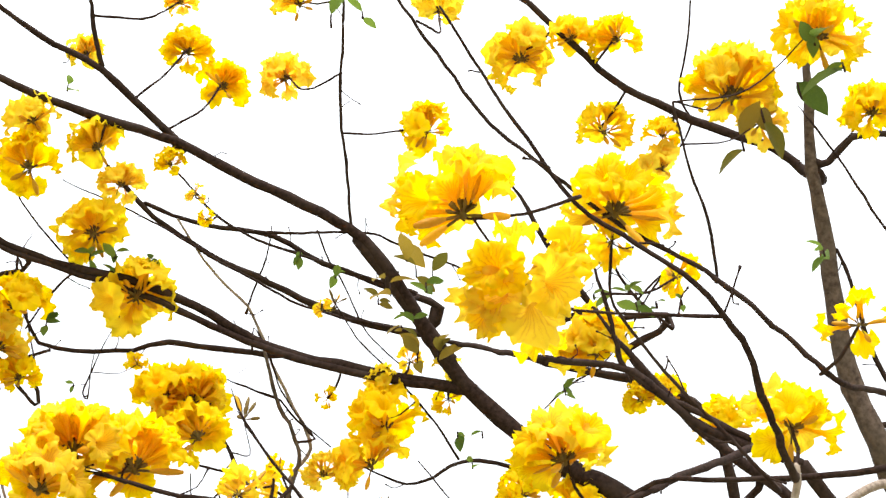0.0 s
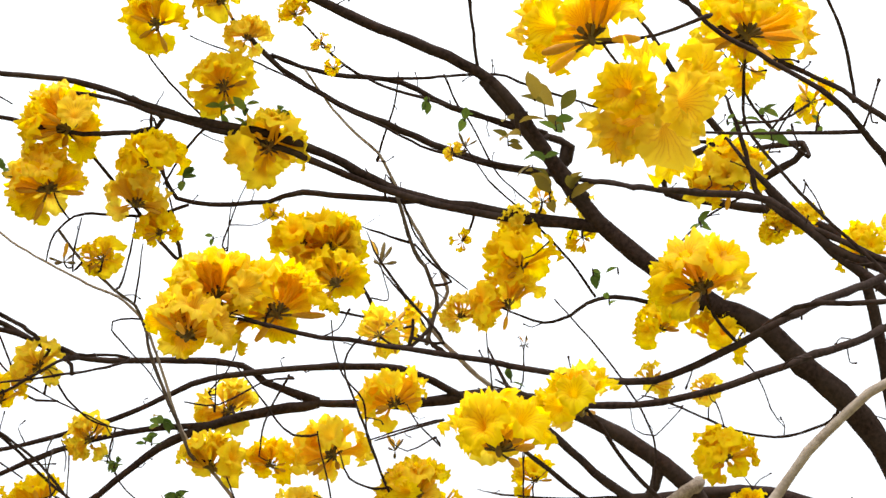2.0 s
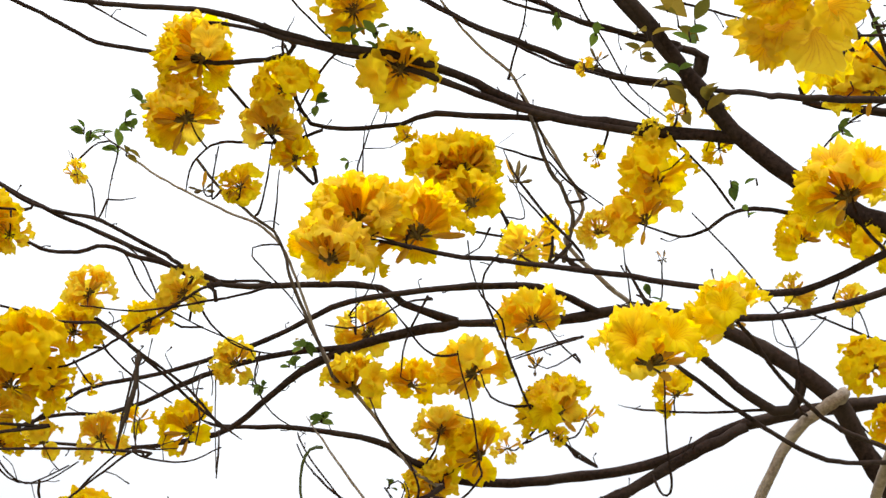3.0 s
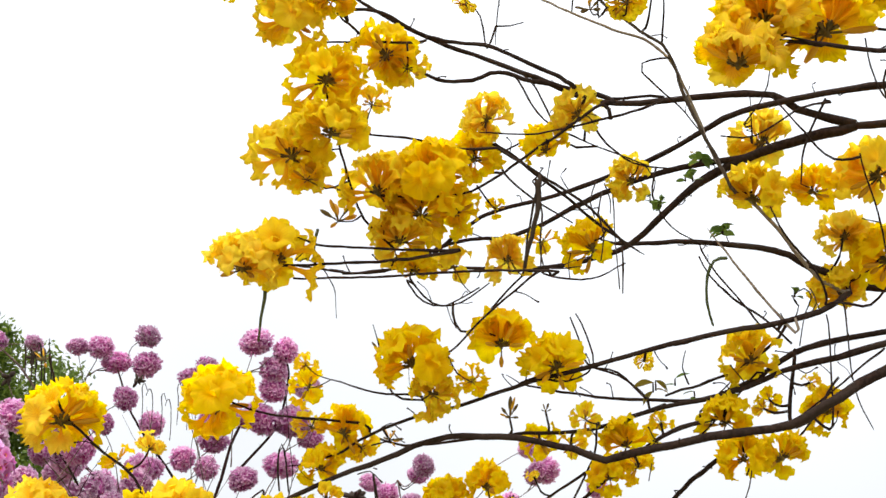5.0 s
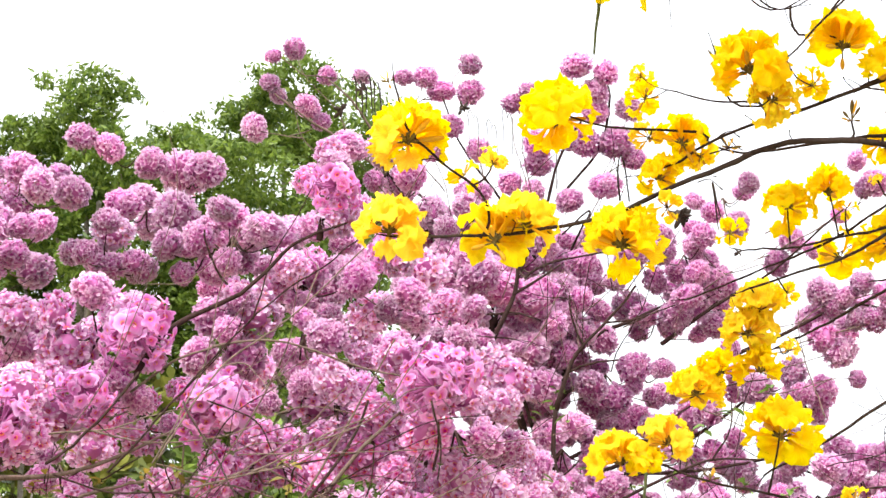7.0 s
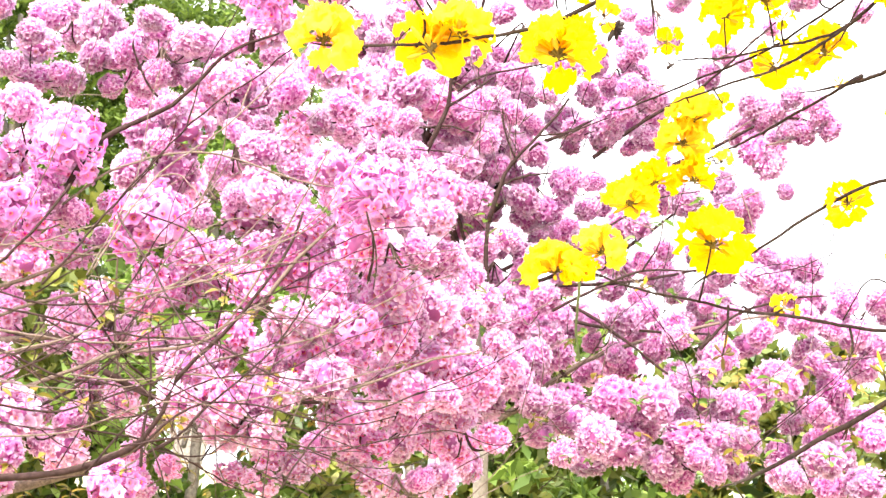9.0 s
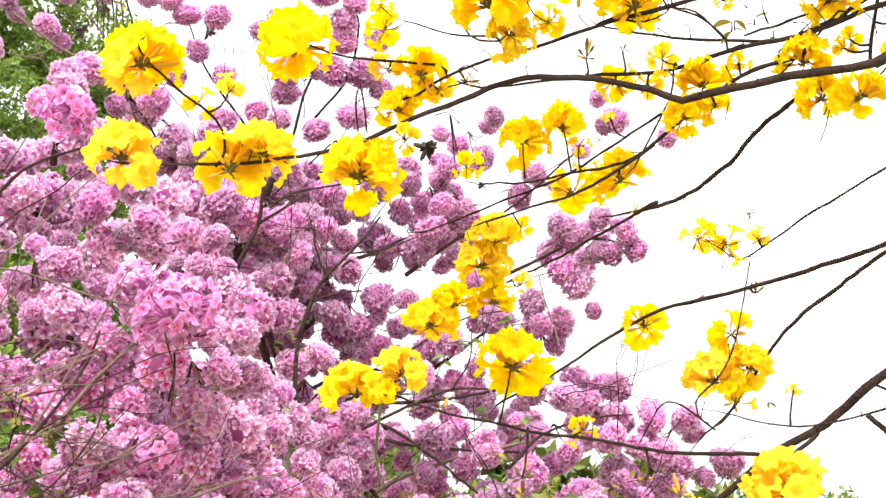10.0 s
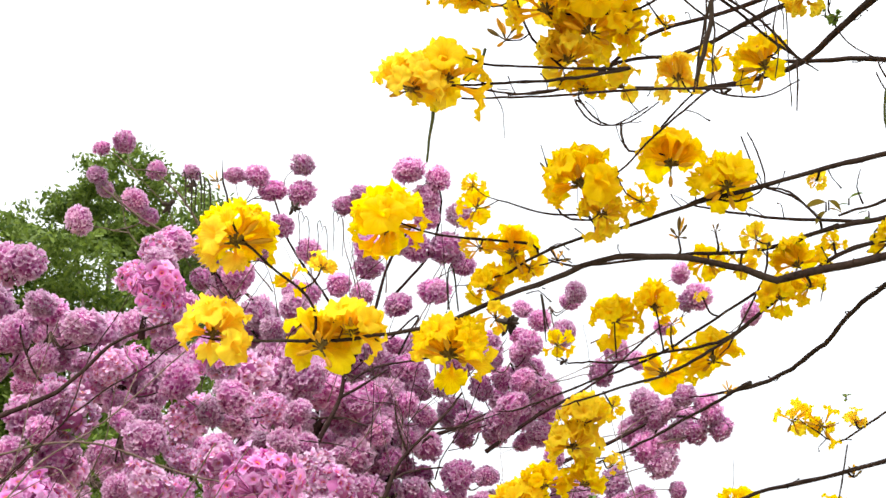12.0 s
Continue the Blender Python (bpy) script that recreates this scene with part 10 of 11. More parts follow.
billow(P, (-3.355, 5.802, 2.809), (0.193, 0.193, 0.121), 4, 0.13, 1102)
billow(P, (-3.196, 6.035, 3.17), (0.199, 0.199, 0.124), 4, 0.134, 1103)
billow(P, (-3.666, 5.495, 2.787), (0.19, 0.19, 0.119), 4, 0.128, 1104)
billow(P, (-4.008, 5.254, 3.239), (0.193, 0.193, 0.121), 4, 0.13, 1105)
billow(P, (-4.265, 5.238, 3.459), (0.199, 0.199, 0.124), 4, 0.134, 1106)
billow(P, (-4.087, 5.489, 3.514), (0.202, 0.202, 0.126), 4, 0.136, 1107)
husk(P, (-3.043, 5.562, 3.402), 0.089, 1108)
husk(P, (-4.275, 4.802, 3.819), 0.063, 1109)
husk(P, (-3.807, 5.043, 3.832), 0.052, 1110)
husk(P, (-4.314, 4.974, 3.977), 0.05, 1111)
husk(P, (-3.04, 5.584, 3.389), 0.047, 1112)
husk(P, (-2.898, 5.805, 3.29), 0.043, 1113)
billow(P, (-3.517, 5.497, 2.584), (0.187, 0.187, 0.14), 8, 0.14, 1142)
billow(P, (-2.906, 4.786, 1.848), (0.158, 0.158, 0.138), 9, 0.146, 1143)
billow(P, (-3.133, 5.09, 2.159), (0.148, 0.148, 0.148), 8, 0.144, 1144)
billow(P, (-3.183, 4.818, 2.171), (0.123, 0.123, 0.123), 6, 0.147, 1145)
billow(P, (-2.802, 4.853, 1.718), (0.158, 0.158, 0.079), 6, 0.142, 1146)
billow(P, (-3.484, 5.198, 2.924), (0.136, 0.136, 0.113), 5, 0.141, 1147)
limb(P, [(-3.095, 4.759, 2.471, 0.0091), (-3.038, 4.761, 2.635, 0.0079), (-2.996, 4.774, 2.695, 0.0066), (-2.92, 4.8, 2.781, 0.0053), (-2.819, 4.824, 2.912, 0.0041)], mat='bark_dark')
limb(P, [(-3.267, 4.59, 2.699, 0.0101), (-3.233, 4.596, 2.771, 0.0089), (-3.193, 4.598, 2.863, 0.0076), (-3.171, 4.586, 2.956, 0.0063), (-3.15, 4.569, 3.054, 0.0051)], mat='bark_dark')
limb(P, [(-3.193, 4.598, 2.863, 0.0061), (-3.116, 4.636, 2.916, 0.0046), (-3.041, 4.668, 2.976, 0.0030)], mat='bark_dark')
limb(P, [(-3.05, 4.761, 2.601, 0.0051), (-2.97, 4.804, 2.636, 0.0041), (-2.893, 4.847, 2.652, 0.0030)], mat='bark_dark')
limb(P, [(-3.396, 4.491, 2.712, 0.0051), (-3.318, 4.532, 2.775, 0.0044), (-3.193, 4.616, 2.797, 0.0037), (-3.119, 4.673, 2.779, 0.0030)], mat='bark_dark')
limb(P, [(-3.246, 4.711, 2.126, 0.0061), (-3.19, 4.744, 2.167, 0.0051), (-3.093, 4.8, 2.23, 0.0041), (-3.033, 4.83, 2.291, 0.0030)], mat='bark_dark')
limb(P, [(-3.095, 4.759, 2.471, 0.0081), (-3.112, 4.776, 2.312, 0.0086), (-3.08, 4.818, 2.155, 0.0091)], mat='bark_dark')
limb(P, [(-2.996, 4.774, 2.695, 0.0041), (-3.022, 4.733, 2.792, 0.0036), (-3.024, 4.71, 2.87, 0.0030)], mat='bark_dark')
limb(P, [(-2.92, 4.8, 2.781, 0.0041), (-2.814, 4.857, 2.804, 0.0030), (-2.704, 4.907, 2.849, 0.0020)], mat='bark_dark')
limb(P, [(-2.799, 4.951, 2.409, 0.0051), (-2.69, 4.997, 2.493, 0.0041), (-2.56, 5.048, 2.578, 0.0030), (-2.431, 5.106, 2.603, 0.0020)], mat='bark_dark')
limb(P, [(-2.909, 4.923, 2.164, 0.0061), (-2.768, 4.993, 2.251, 0.0051), (-2.624, 5.061, 2.317, 0.0041), (-2.479, 5.133, 2.323, 0.0030)], mat='bark_dark')
limb(P, [(-2.624, 5.061, 2.317, 0.0041), (-2.567, 5.074, 2.419, 0.0030), (-2.554, 5.063, 2.519, 0.0020)], mat='bark_dark')
limb(P, [(-2.449, 5.181, 2.046, 0.0061), (-2.337, 5.219, 2.169, 0.0051), (-2.188, 5.275, 2.233, 0.0041), (-2.039, 5.332, 2.247, 0.0030)], mat='bark_dark')

Q = thing("pink_trumpet_tree", (-4.0, 2.25, 0), "pink trumpet tree with loose rosy blossoms and bare tan twigs", "tree")
limb(Q, [(-4.0, 2.22, -0.1, 0.11), (-4.0, 2.24, 0.2, 0.08), (-3.97, 2.3, 0.8, 0.07), (-3.9, 2.4, 1.25, 0.05)], mat="bark_trunk", name="trunk")
billow(Q, (-3.294, 3.276, 2.753), (0.135, 0.135, 0.101), 8, 0.151, 1034, loose=0.08)
billow(Q, (-2.798, 3.155, 2.808), (0.077, 0.077, 0.092), 5, 0.138, 1035, root=(-2.849, 3.166, 2.662), loose=0.8)
billow(Q, (-3.16, 3.449, 2.634), (0.168, 0.168, 0.084), 9, 0.151, 1036, loose=0.2)
billow(Q, (-2.632, 3.23, 2.627), (0.075, 0.075, 0.052), 4, 0.135, 1037, loose=0.8)
billow(Q, (-2.891, 3.558, 2.604), (0.181, 0.181, 0.066), 9, 0.14, 1038, loose=0.4)
billow(Q, (-3.122, 3.125, 2.411), (0.094, 0.094, 0.126), 6, 0.157, 1039, loose=0.4)
billow(Q, (-2.972, 3.266, 2.431), (0.142, 0.142, 0.079), 7, 0.142, 1040, loose=0.5)
billow(Q, (-2.948, 3.906, 2.601), (0.105, 0.105, 0.088), 5, 0.14, 1041, loose=0.3)
billow(Q, (-2.457, 3.21, 2.268), (0.128, 0.128, 0.071), 8, 0.157, 1042, loose=0.9)
billow(Q, (-2.922, 2.951, 2.187), (0.073, 0.073, 0.088), 6, 0.161, 1043, loose=0.7)
billow(Q, (-2.914, 3.222, 2.264), (0.123, 0.123, 0.077), 7, 0.138, 1044, loose=0.7)
billow(Q, (-2.736, 3.873, 2.338), (0.101, 0.101, 0.084), 6, 0.143, 1045, loose=0.7)
billow(Q, (-2.711, 3.293, 2.132), (0.135, 0.135, 0.09), 6, 0.142, 1046, loose=0.9)
billow(Q, (-2.62, 3.618, 2.146), (0.142, 0.142, 0.079), 7, 0.142, 1047, loose=0.9)
billow(Q, (-2.877, 3.023, 2.039), (0.117, 0.117, 0.088), 5, 0.132, 1048, loose=0.9)
billow(Q, (-2.489, 3.24, 1.96), (0.128, 0.128, 0.086), 8, 0.143, 1049, loose=0.9)
billow(Q, (-2.583, 3.042, 1.87), (0.111, 0.111, 0.069), 7, 0.146, 1050, loose=0.9)
billow(Q, (-2.738, 2.906, 1.817), (0.097, 0.097, 0.069), 6, 0.153, 1051, loose=0.9)
billow(Q, (-2.481, 3.498, 1.945), (0.105, 0.105, 0.09), 6, 0.142, 1052, loose=0.8)
billow(Q, (-2.426, 3.054, 1.738), (0.122, 0.122, 0.068), 7, 0.149, 1053, loose=0.9)
billow(Q, (-2.572, 2.932, 1.689), (0.108, 0.108, 0.068), 6, 0.135, 1054, loose=0.9)
billow(Q, (-2.456, 3.408, 1.762), (0.102, 0.102, 0.073), 6, 0.139, 1055, loose=0.8)
billow(Q, (-2.7, 2.812, 1.667), (0.081, 0.081, 0.068), 4, 0.129, 1056, loose=0.9)
billow(Q, (-2.675, 3.979, 1.897), (0.084, 0.084, 0.084), 4, 0.151, 1057, loose=0.5)
billow(Q, (-4.124, 3.121, 2.953), (0.19, 0.19, 0.095), 9, 0.152, 1058, loose=0.08)
billow(Q, (-3.709, 2.78, 2.63), (0.151, 0.151, 0.101), 8, 0.151, 1059, loose=0.3)
billow(Q, (-3.973, 3.373, 2.808), (0.152, 0.152, 0.095), 8, 0.152, 1060, loose=0.08)
billow(Q, (-3.744, 3.609, 2.86), (0.152, 0.152, 0.114), 9, 0.152, 1061, loose=0.08)
billow(Q, (-4.161, 3.69, 3.054), (0.143, 0.143, 0.082), 5, 0.164, 1062)
billow(Q, (-4.317, 4.036, 3.292), (0.11, 0.11, 0.077), 3, 0.167, 1063)
billow(Q, (-4.453, 3.862, 3.34), (0.11, 0.11, 0.066), 3, 0.132, 1064)
billow(Q, (-4.486, 3.231, 3.156), (0.082, 0.082, 0.061), 2, 0.115, 1065)
billow(Q, (-4.563, 3.715, 3.369), (0.044, 0.044, 0.044), 1, 0.123, 1066)
billow(Q, (-2.951, 2.282, 2.027), (0.119, 0.119, 0.079), 8, 0.132, 1067, loose=0.8)
billow(Q, (-3.097, 2.666, 2.34), (0.161, 0.161, 0.088), 9, 0.146, 1068, loose=0.8)
billow(Q, (-3.414, 2.596, 2.336), (0.123, 0.123, 0.092), 7, 0.138, 1069, loose=0.5)
billow(Q, (-3.05, 2.615, 2.154), (0.143, 0.143, 0.086), 8, 0.143, 1070, loose=0.8)
billow(Q, (-3.662, 2.53, 2.531), (0.129, 0.129, 0.129), 7, 0.145, 1071, loose=0.3)
billow(Q, (-3.211, 2.239, 2.138), (0.111, 0.111, 0.125), 7, 0.139, 1072, loose=0.7)
billow(Q, (-2.998, 2.449, 1.741), (0.108, 0.108, 0.081), 6, 0.129, 1073, loose=0.8)
billow(Q, (-2.913, 2.555, 1.645), (0.108, 0.108, 0.068), 6, 0.129, 1074, loose=0.8)
billow(Q, (-2.914, 2.4, 1.561), (0.105, 0.105, 0.066), 5, 0.132, 1075, loose=0.8)
billow(Q, (-3.002, 2.288, 1.528), (0.105, 0.105, 0.079), 4, 0.132, 1076, loose=0.8)
limb(Q, [(-3.82, 2.284, 0.543, 0.0274), (-3.808, 2.315, 1.219, 0.0238), (-3.335, 2.331, 1.386, 0.0189), (-3.188, 2.535, 1.438, 0.0162), (-3.021, 2.736, 1.502, 0.0136), (-2.866, 2.899, 1.603, 0.0109), (-2.759, 2.993, 1.786, 0.0082), (-2.606, 3.094, 2.051, 0.0055), (-2.488, 3.162, 2.2, 0.0029)], mat='bark_pink')
limb(Q, [(-3.481, 2.285, 1.311, 0.0176), (-3.359, 2.475, 1.659, 0.0148), (-3.282, 2.571, 1.779, 0.0120), (-3.152, 2.725, 1.835, 0.0092), (-2.981, 2.909, 1.865, 0.0064), (-2.784, 3.093, 1.911, 0.0037)], mat='bark_pink')
limb(Q, [(-3.318, 2.345, 1.84, 0.0128), (-3.2, 2.486, 1.977, 0.0114), (-3.096, 2.598, 2.072, 0.0100), (-3.002, 2.686, 2.166, 0.0086), (-2.925, 2.73, 2.325, 0.0071), (-2.788, 2.837, 2.435, 0.0057), (-2.669, 2.901, 2.575, 0.0043), (-2.579, 2.964, 2.623, 0.0029)], mat='bark_dark')
limb(Q, [(-3.209, 2.399, 1.925, 0.0070), (-3.062, 2.581, 1.957, 0.0054), (-2.935, 2.712, 2.04, 0.0038), (-2.775, 2.849, 2.179, 0.0021)], mat='bark_pink')
limb(Q, [(-2.929, 2.621, 2.15, 0.0035), (-2.82, 2.711, 2.256, 0.0031), (-2.671, 2.846, 2.306, 0.0028), (-2.509, 3.001, 2.259, 0.0024), (-2.381, 3.11, 2.228, 0.0021)], mat='bark_pink')
limb(Q, [(-3.17, 2.379, 1.841, 0.0056), (-3.076, 2.5, 1.853, 0.0044), (-2.865, 2.728, 1.956, 0.0032), (-2.691, 2.904, 1.931, 0.0021)], mat='bark_pink')
limb(Q, [(-2.83, 2.714, 1.763, 0.0082), (-2.715, 2.833, 1.706, 0.0064), (-2.492, 3.03, 1.715, 0.0046), (-2.319, 3.162, 1.733, 0.0027)], mat='bark_dark')
limb(Q, [(-2.492, 3.029, 1.722, 0.0048), (-2.364, 3.127, 1.771, 0.0039), (-2.253, 3.202, 1.832, 0.0030), (-2.139, 3.275, 1.866, 0.0021)], mat='bark_pink')
limb(Q, [(-3.088, 2.338, 1.655, 0.0061), (-2.964, 2.494, 1.68, 0.0053), (-2.794, 2.676, 1.8, 0.0045), (-2.634, 2.829, 1.854, 0.0037), (-2.541, 2.894, 1.995, 0.0028), (-2.388, 2.955, 2.311, 0.0020)], mat='bark_pink')
limb(Q, [(-3.08, 2.35, 1.502, 0.0054), (-2.946, 2.517, 1.629, 0.0043), (-2.829, 2.644, 1.731, 0.0032), (-2.681, 2.778, 1.903, 0.0020)], mat='bark_dark')
limb(Q, [(-2.796, 2.785, 2.044, 0.0028), (-2.831, 2.738, 2.095, 0.0025), (-2.848, 2.763, 1.822, 0.0023), (-2.827, 2.793, 1.701, 0.0021)], mat='bark_pink')
limb(Q, [(-3.128, 3.557, 2.167, 0.0042), (-3.083, 3.569, 2.303, 0.0034), (-3.063, 3.563, 2.402, 0.0025)], mat='bark_pink')
limb(Q, [(-3.063, 3.118, 2.51, 0.0039), (-3.102, 3.066, 2.55, 0.0034), (-3.123, 3.013, 2.635, 0.0029), (-3.123, 2.998, 2.679, 0.0024)], mat='bark_dark')
limb(Q, [(-2.391, 3.141, 2.022, 0.0035), (-2.376, 3.138, 2.105, 0.0031), (-2.375, 3.114, 2.228, 0.0028)], mat='bark_dark')
billow(Q, (-2.412, 3.249, 2.134), (0.16, 0.16, 0.11), 7, 0.14, 1152, loose=0.6)
billow(Q, (-3.841, 3.88, 2.797), (0.178, 0.178, 0.109), 7, 0.154, 1083, loose=0.5)
billow(Q, (-3.769, 4.171, 2.985), (0.184, 0.184, 0.113), 7, 0.16, 1084, loose=0.5)
billow(Q, (-3.647, 3.876, 2.475), (0.171, 0.171, 0.105), 7, 0.148, 1085, loose=0.5)
billow(Q, (-3.584, 4.186, 2.569), (0.178, 0.178, 0.109), 7, 0.154, 1086, loose=0.5)
billow(Q, (-3.431, 4.291, 2.661), (0.178, 0.178, 0.109), 7, 0.154, 1087, loose=0.5)
billow(Q, (-3.25, 4.446, 2.601), (0.178, 0.178, 0.109), 7, 0.154, 1088, loose=0.5)
billow(Q, (-2.983, 4.005, 1.898), (0.158, 0.158, 0.097), 7, 0.137, 1089, loose=0.5)
billow(Q, (-3.026, 4.444, 2.124), (0.171, 0.171, 0.105), 7, 0.148, 1090, loose=0.5)
billow(Q, (-2.823, 4.132, 1.668), (0.158, 0.158, 0.097), 7, 0.137, 1091, loose=0.5)
billow(Q, (-2.835, 3.753, 1.652), (0.148, 0.148, 0.091), 7, 0.128, 1092, loose=0.5)
billow(Q, (-3.809, 3.159, 2.07), (0.176, 0.176, 0.105), 7, 0.149, 1093, loose=0.5)
billow(Q, (-3.634, 2.758, 1.888), (0.145, 0.145, 0.129), 6, 0.145, 1094, loose=0.6)
billow(Q, (-3.989, 3.184, 2.399), (0.165, 0.165, 0.11), 7, 0.146, 1095, loose=0.4)
billow(Q, (-4.106, 3.011, 2.465), (0.146, 0.146, 0.165), 6, 0.146, 1096, loose=0.3)
rose_head(Q, (-2.645, 2.987, 2.737), 0.176, 1114)
rose_head(Q, (-2.502, 3.037, 2.566), 0.136, 1115)
rose_head(Q, (-2.352, 3.117, 2.246), 0.208, 1116)
rose_head(Q, (-2.703, 2.701, 2.13), 0.189, 1117)
rose_head(Q, (-2.899, 2.597, 2.296), 0.208, 1118)
rose_head(Q, (-2.872, 2.224, 2.008), 0.192, 1119)
rose_head(Q, (-2.911, 2.471, 2.135), 0.162, 1120)
rose_head(Q, (-2.721, 2.702, 2.117), 0.203, 1121)
rose_head(Q, (-2.322, 3.033, 2.203), 0.203, 1122)
rose_head(Q, (-2.632, 2.567, 1.508), 0.154, 1123)
rose_head(Q, (-2.416, 3.138, 1.91), 0.16, 1124)
rose_head(Q, (-2.557, 3.032, 1.839), 0.153, 1125)
limb(Q, [(-2.535, 2.146, 1.843, 0.0028), (-2.447, 2.251, 1.826, 0.0026), (-2.353, 2.353, 1.808, 0.0023), (-2.253, 2.45, 1.803, 0.0020), (-2.168, 2.531, 1.746, 0.0017), (-2.102, 2.587, 1.736, 0.0015)], mat='bark_dark')
limb(Q, [(-2.668, 2.226, 1.812, 0.0030), (-2.539, 2.376, 1.804, 0.0026), (-2.439, 2.479, 1.814, 0.0023), (-2.354, 2.558, 1.836, 0.0019), (-2.277, 2.619, 1.902, 0.0015)], mat='bark_pink')
limb(Q, [(-2.714, 2.263, 1.503, 0.0080), (-2.596, 2.401, 1.527, 0.0073), (-2.509, 2.492, 1.577, 0.0065), (-2.461, 2.539, 1.662, 0.0057), (-2.441, 2.554, 1.731, 0.0049), (-2.355, 2.623, 1.858, 0.0042), (-2.273, 2.674, 2, 0.0034), (-2.233, 2.687, 2.108, 0.0026)], mat='bark_dark')
limb(Q, [(-2.491, 2.336, 1.93, 0.0019), (-2.413, 2.421, 1.91, 0.0017), (-2.361, 2.469, 1.93, 0.0015), (-2.286, 2.536, 1.951, 0.0012), (-2.207, 2.592, 2.031, 0.0010)], mat='bark_pink')
limb(Q, [(-2.346, 2.319, 2.052, 0.0019), (-2.279, 2.393, 2.018, 0.0016), (-2.251, 2.432, 1.95, 0.0013), (-2.21, 2.476, 1.912, 0.0010)], mat='bark_dark')
limb(Q, [(-2.474, 2.244, 2.103, 0.0029), (-2.515, 2.215, 2.029, 0.0031), (-2.572, 2.166, 1.938, 0.0033), (-2.598, 2.139, 1.907, 0.0035)], mat='bark_dark')
limb(Q, [(-2.449, 2.467, 1.827, 0.0025), (-2.443, 2.482, 1.725, 0.0028), (-2.45, 2.48, 1.622, 0.0032), (-2.452, 2.479, 1.549, 0.0036)], mat='bark_dark')
limb(Q, [(-2.357, 2.362, 1.577, 0.0028), (-2.281, 2.433, 1.674, 0.0026), (-2.199, 2.508, 1.687, 0.0023), (-2.123, 2.573, 1.671, 0.0020), (-2.034, 2.645, 1.656, 0.0017), (-1.965, 2.695, 1.675, 0.0015)], mat='bark_dark')
limb(Q, [(-2.287, 2.564, 1.689, 0.0019), (-2.165, 2.665, 1.727, 0.0017), (-2.073, 2.735, 1.763, 0.0015), (-1.977, 2.802, 1.799, 0.0012), (-1.879, 2.866, 1.819, 0.0010)], mat='bark_pink')
limb(Q, [(-2.32, 2.527, 1.774, 0.0019), (-2.211, 2.62, 1.812, 0.0017), (-2.131, 2.682, 1.847, 0.0015), (-2.024, 2.753, 1.928, 0.0012), (-1.926, 2.815, 1.978, 0.0010)], mat='bark_pink')
limb(Q, [(-2.594, 2.396, 1.732, 0.0025), (-2.515, 2.481, 1.725, 0.0023), (-2.431, 2.563, 1.747, 0.0020), (-2.343, 2.644, 1.739, 0.0018), (-2.251, 2.725, 1.716, 0.0015), (-2.132, 2.819, 1.709, 0.0013), (-1.984, 2.925, 1.718, 0.0010)], mat='bark_pink')
limb(Q, [(-2.178, 2.505, 1.901, 0.0014), (-2.147, 2.541, 1.832, 0.0012), (-2.168, 2.532, 1.732, 0.0010)], mat='bark_dark')
limb(Q, [(-2.035, 2.653, 2.092, 0.0024), (-2.022, 2.68, 2.007, 0.0019), (-2.03, 2.685, 1.934, 0.0015)], mat='bark_dark')
limb(Q, [(-2.591, 2.166, 1.776, 0.0029), (-2.502, 2.275, 1.723, 0.0024), (-2.436, 2.347, 1.715, 0.0020), (-2.347, 2.44, 1.68, 0.0015)], mat='bark_dark')
limb(Q, [(-2.116, 2.71, 1.599, 0.0019), (-2.023, 2.779, 1.634, 0.0017), (-1.927, 2.845, 1.655, 0.0015), (-1.852, 2.894, 1.63, 0.0012), (-1.777, 2.94, 1.649, 0.0010)], mat='bark_dark')
limb(Q, [(-2.443, 2.488, 1.579, 0.0035), (-2.403, 2.527, 1.611, 0.0031), (-2.353, 2.571, 1.689, 0.0027), (-2.266, 2.64, 1.799, 0.0023), (-2.208, 2.677, 1.907, 0.0019), (-2.194, 2.672, 2.012, 0.0015)], mat='bark_dark')
limb(Q, [(-2.629, 2.184, 1.892, 0.0024), (-2.558, 2.272, 1.866, 0.0023), (-2.473, 2.364, 1.875, 0.0021), (-2.393, 2.448, 1.862, 0.0019), (-2.288, 2.545, 1.878, 0.0017), (-2.211, 2.615, 1.863, 0.0015)], mat='bark_dark')
limb(Q, [(-2.55, 2.146, 1.657, 0.0028), (-2.463, 2.248, 1.645, 0.0025), (-2.361, 2.353, 1.702, 0.0021), (-2.263, 2.446, 1.752, 0.0017), (-2.147, 2.543, 1.818, 0.0014), (-2.057, 2.601, 1.939, 0.0010)], mat='bark_dark')
limb(Q, [(-2.547, 2.151, 1.589, 0.0024), (-2.443, 2.271, 1.612, 0.0020), (-2.332, 2.385, 1.677, 0.0017), (-2.219, 2.49, 1.671, 0.0013), (-2.11, 2.586, 1.609, 0.0010)], mat='bark_pink')
limb(Q, [(-2.551, 2.142, 1.698, 0.0024), (-2.456, 2.246, 1.776, 0.0020), (-2.371, 2.322, 1.896, 0.0017), (-2.319, 2.355, 2.013, 0.0013), (-2.244, 2.41, 2.091, 0.0010)], mat='bark_dark')
limb(Q, [(-2.313, 2.4, 1.72, 0.0019), (-2.219, 2.491, 1.657, 0.0016), (-2.111, 2.585, 1.637, 0.0013), (-2.009, 2.665, 1.601, 0.0010)], mat='bark_dark')
limb(Q, [(-2.483, 2.21, 1.829, 0.0019), (-2.391, 2.318, 1.755, 0.0016), (-2.321, 2.395, 1.663, 0.0013), (-2.276, 2.441, 1.541, 0.0010)], mat='bark_dark')
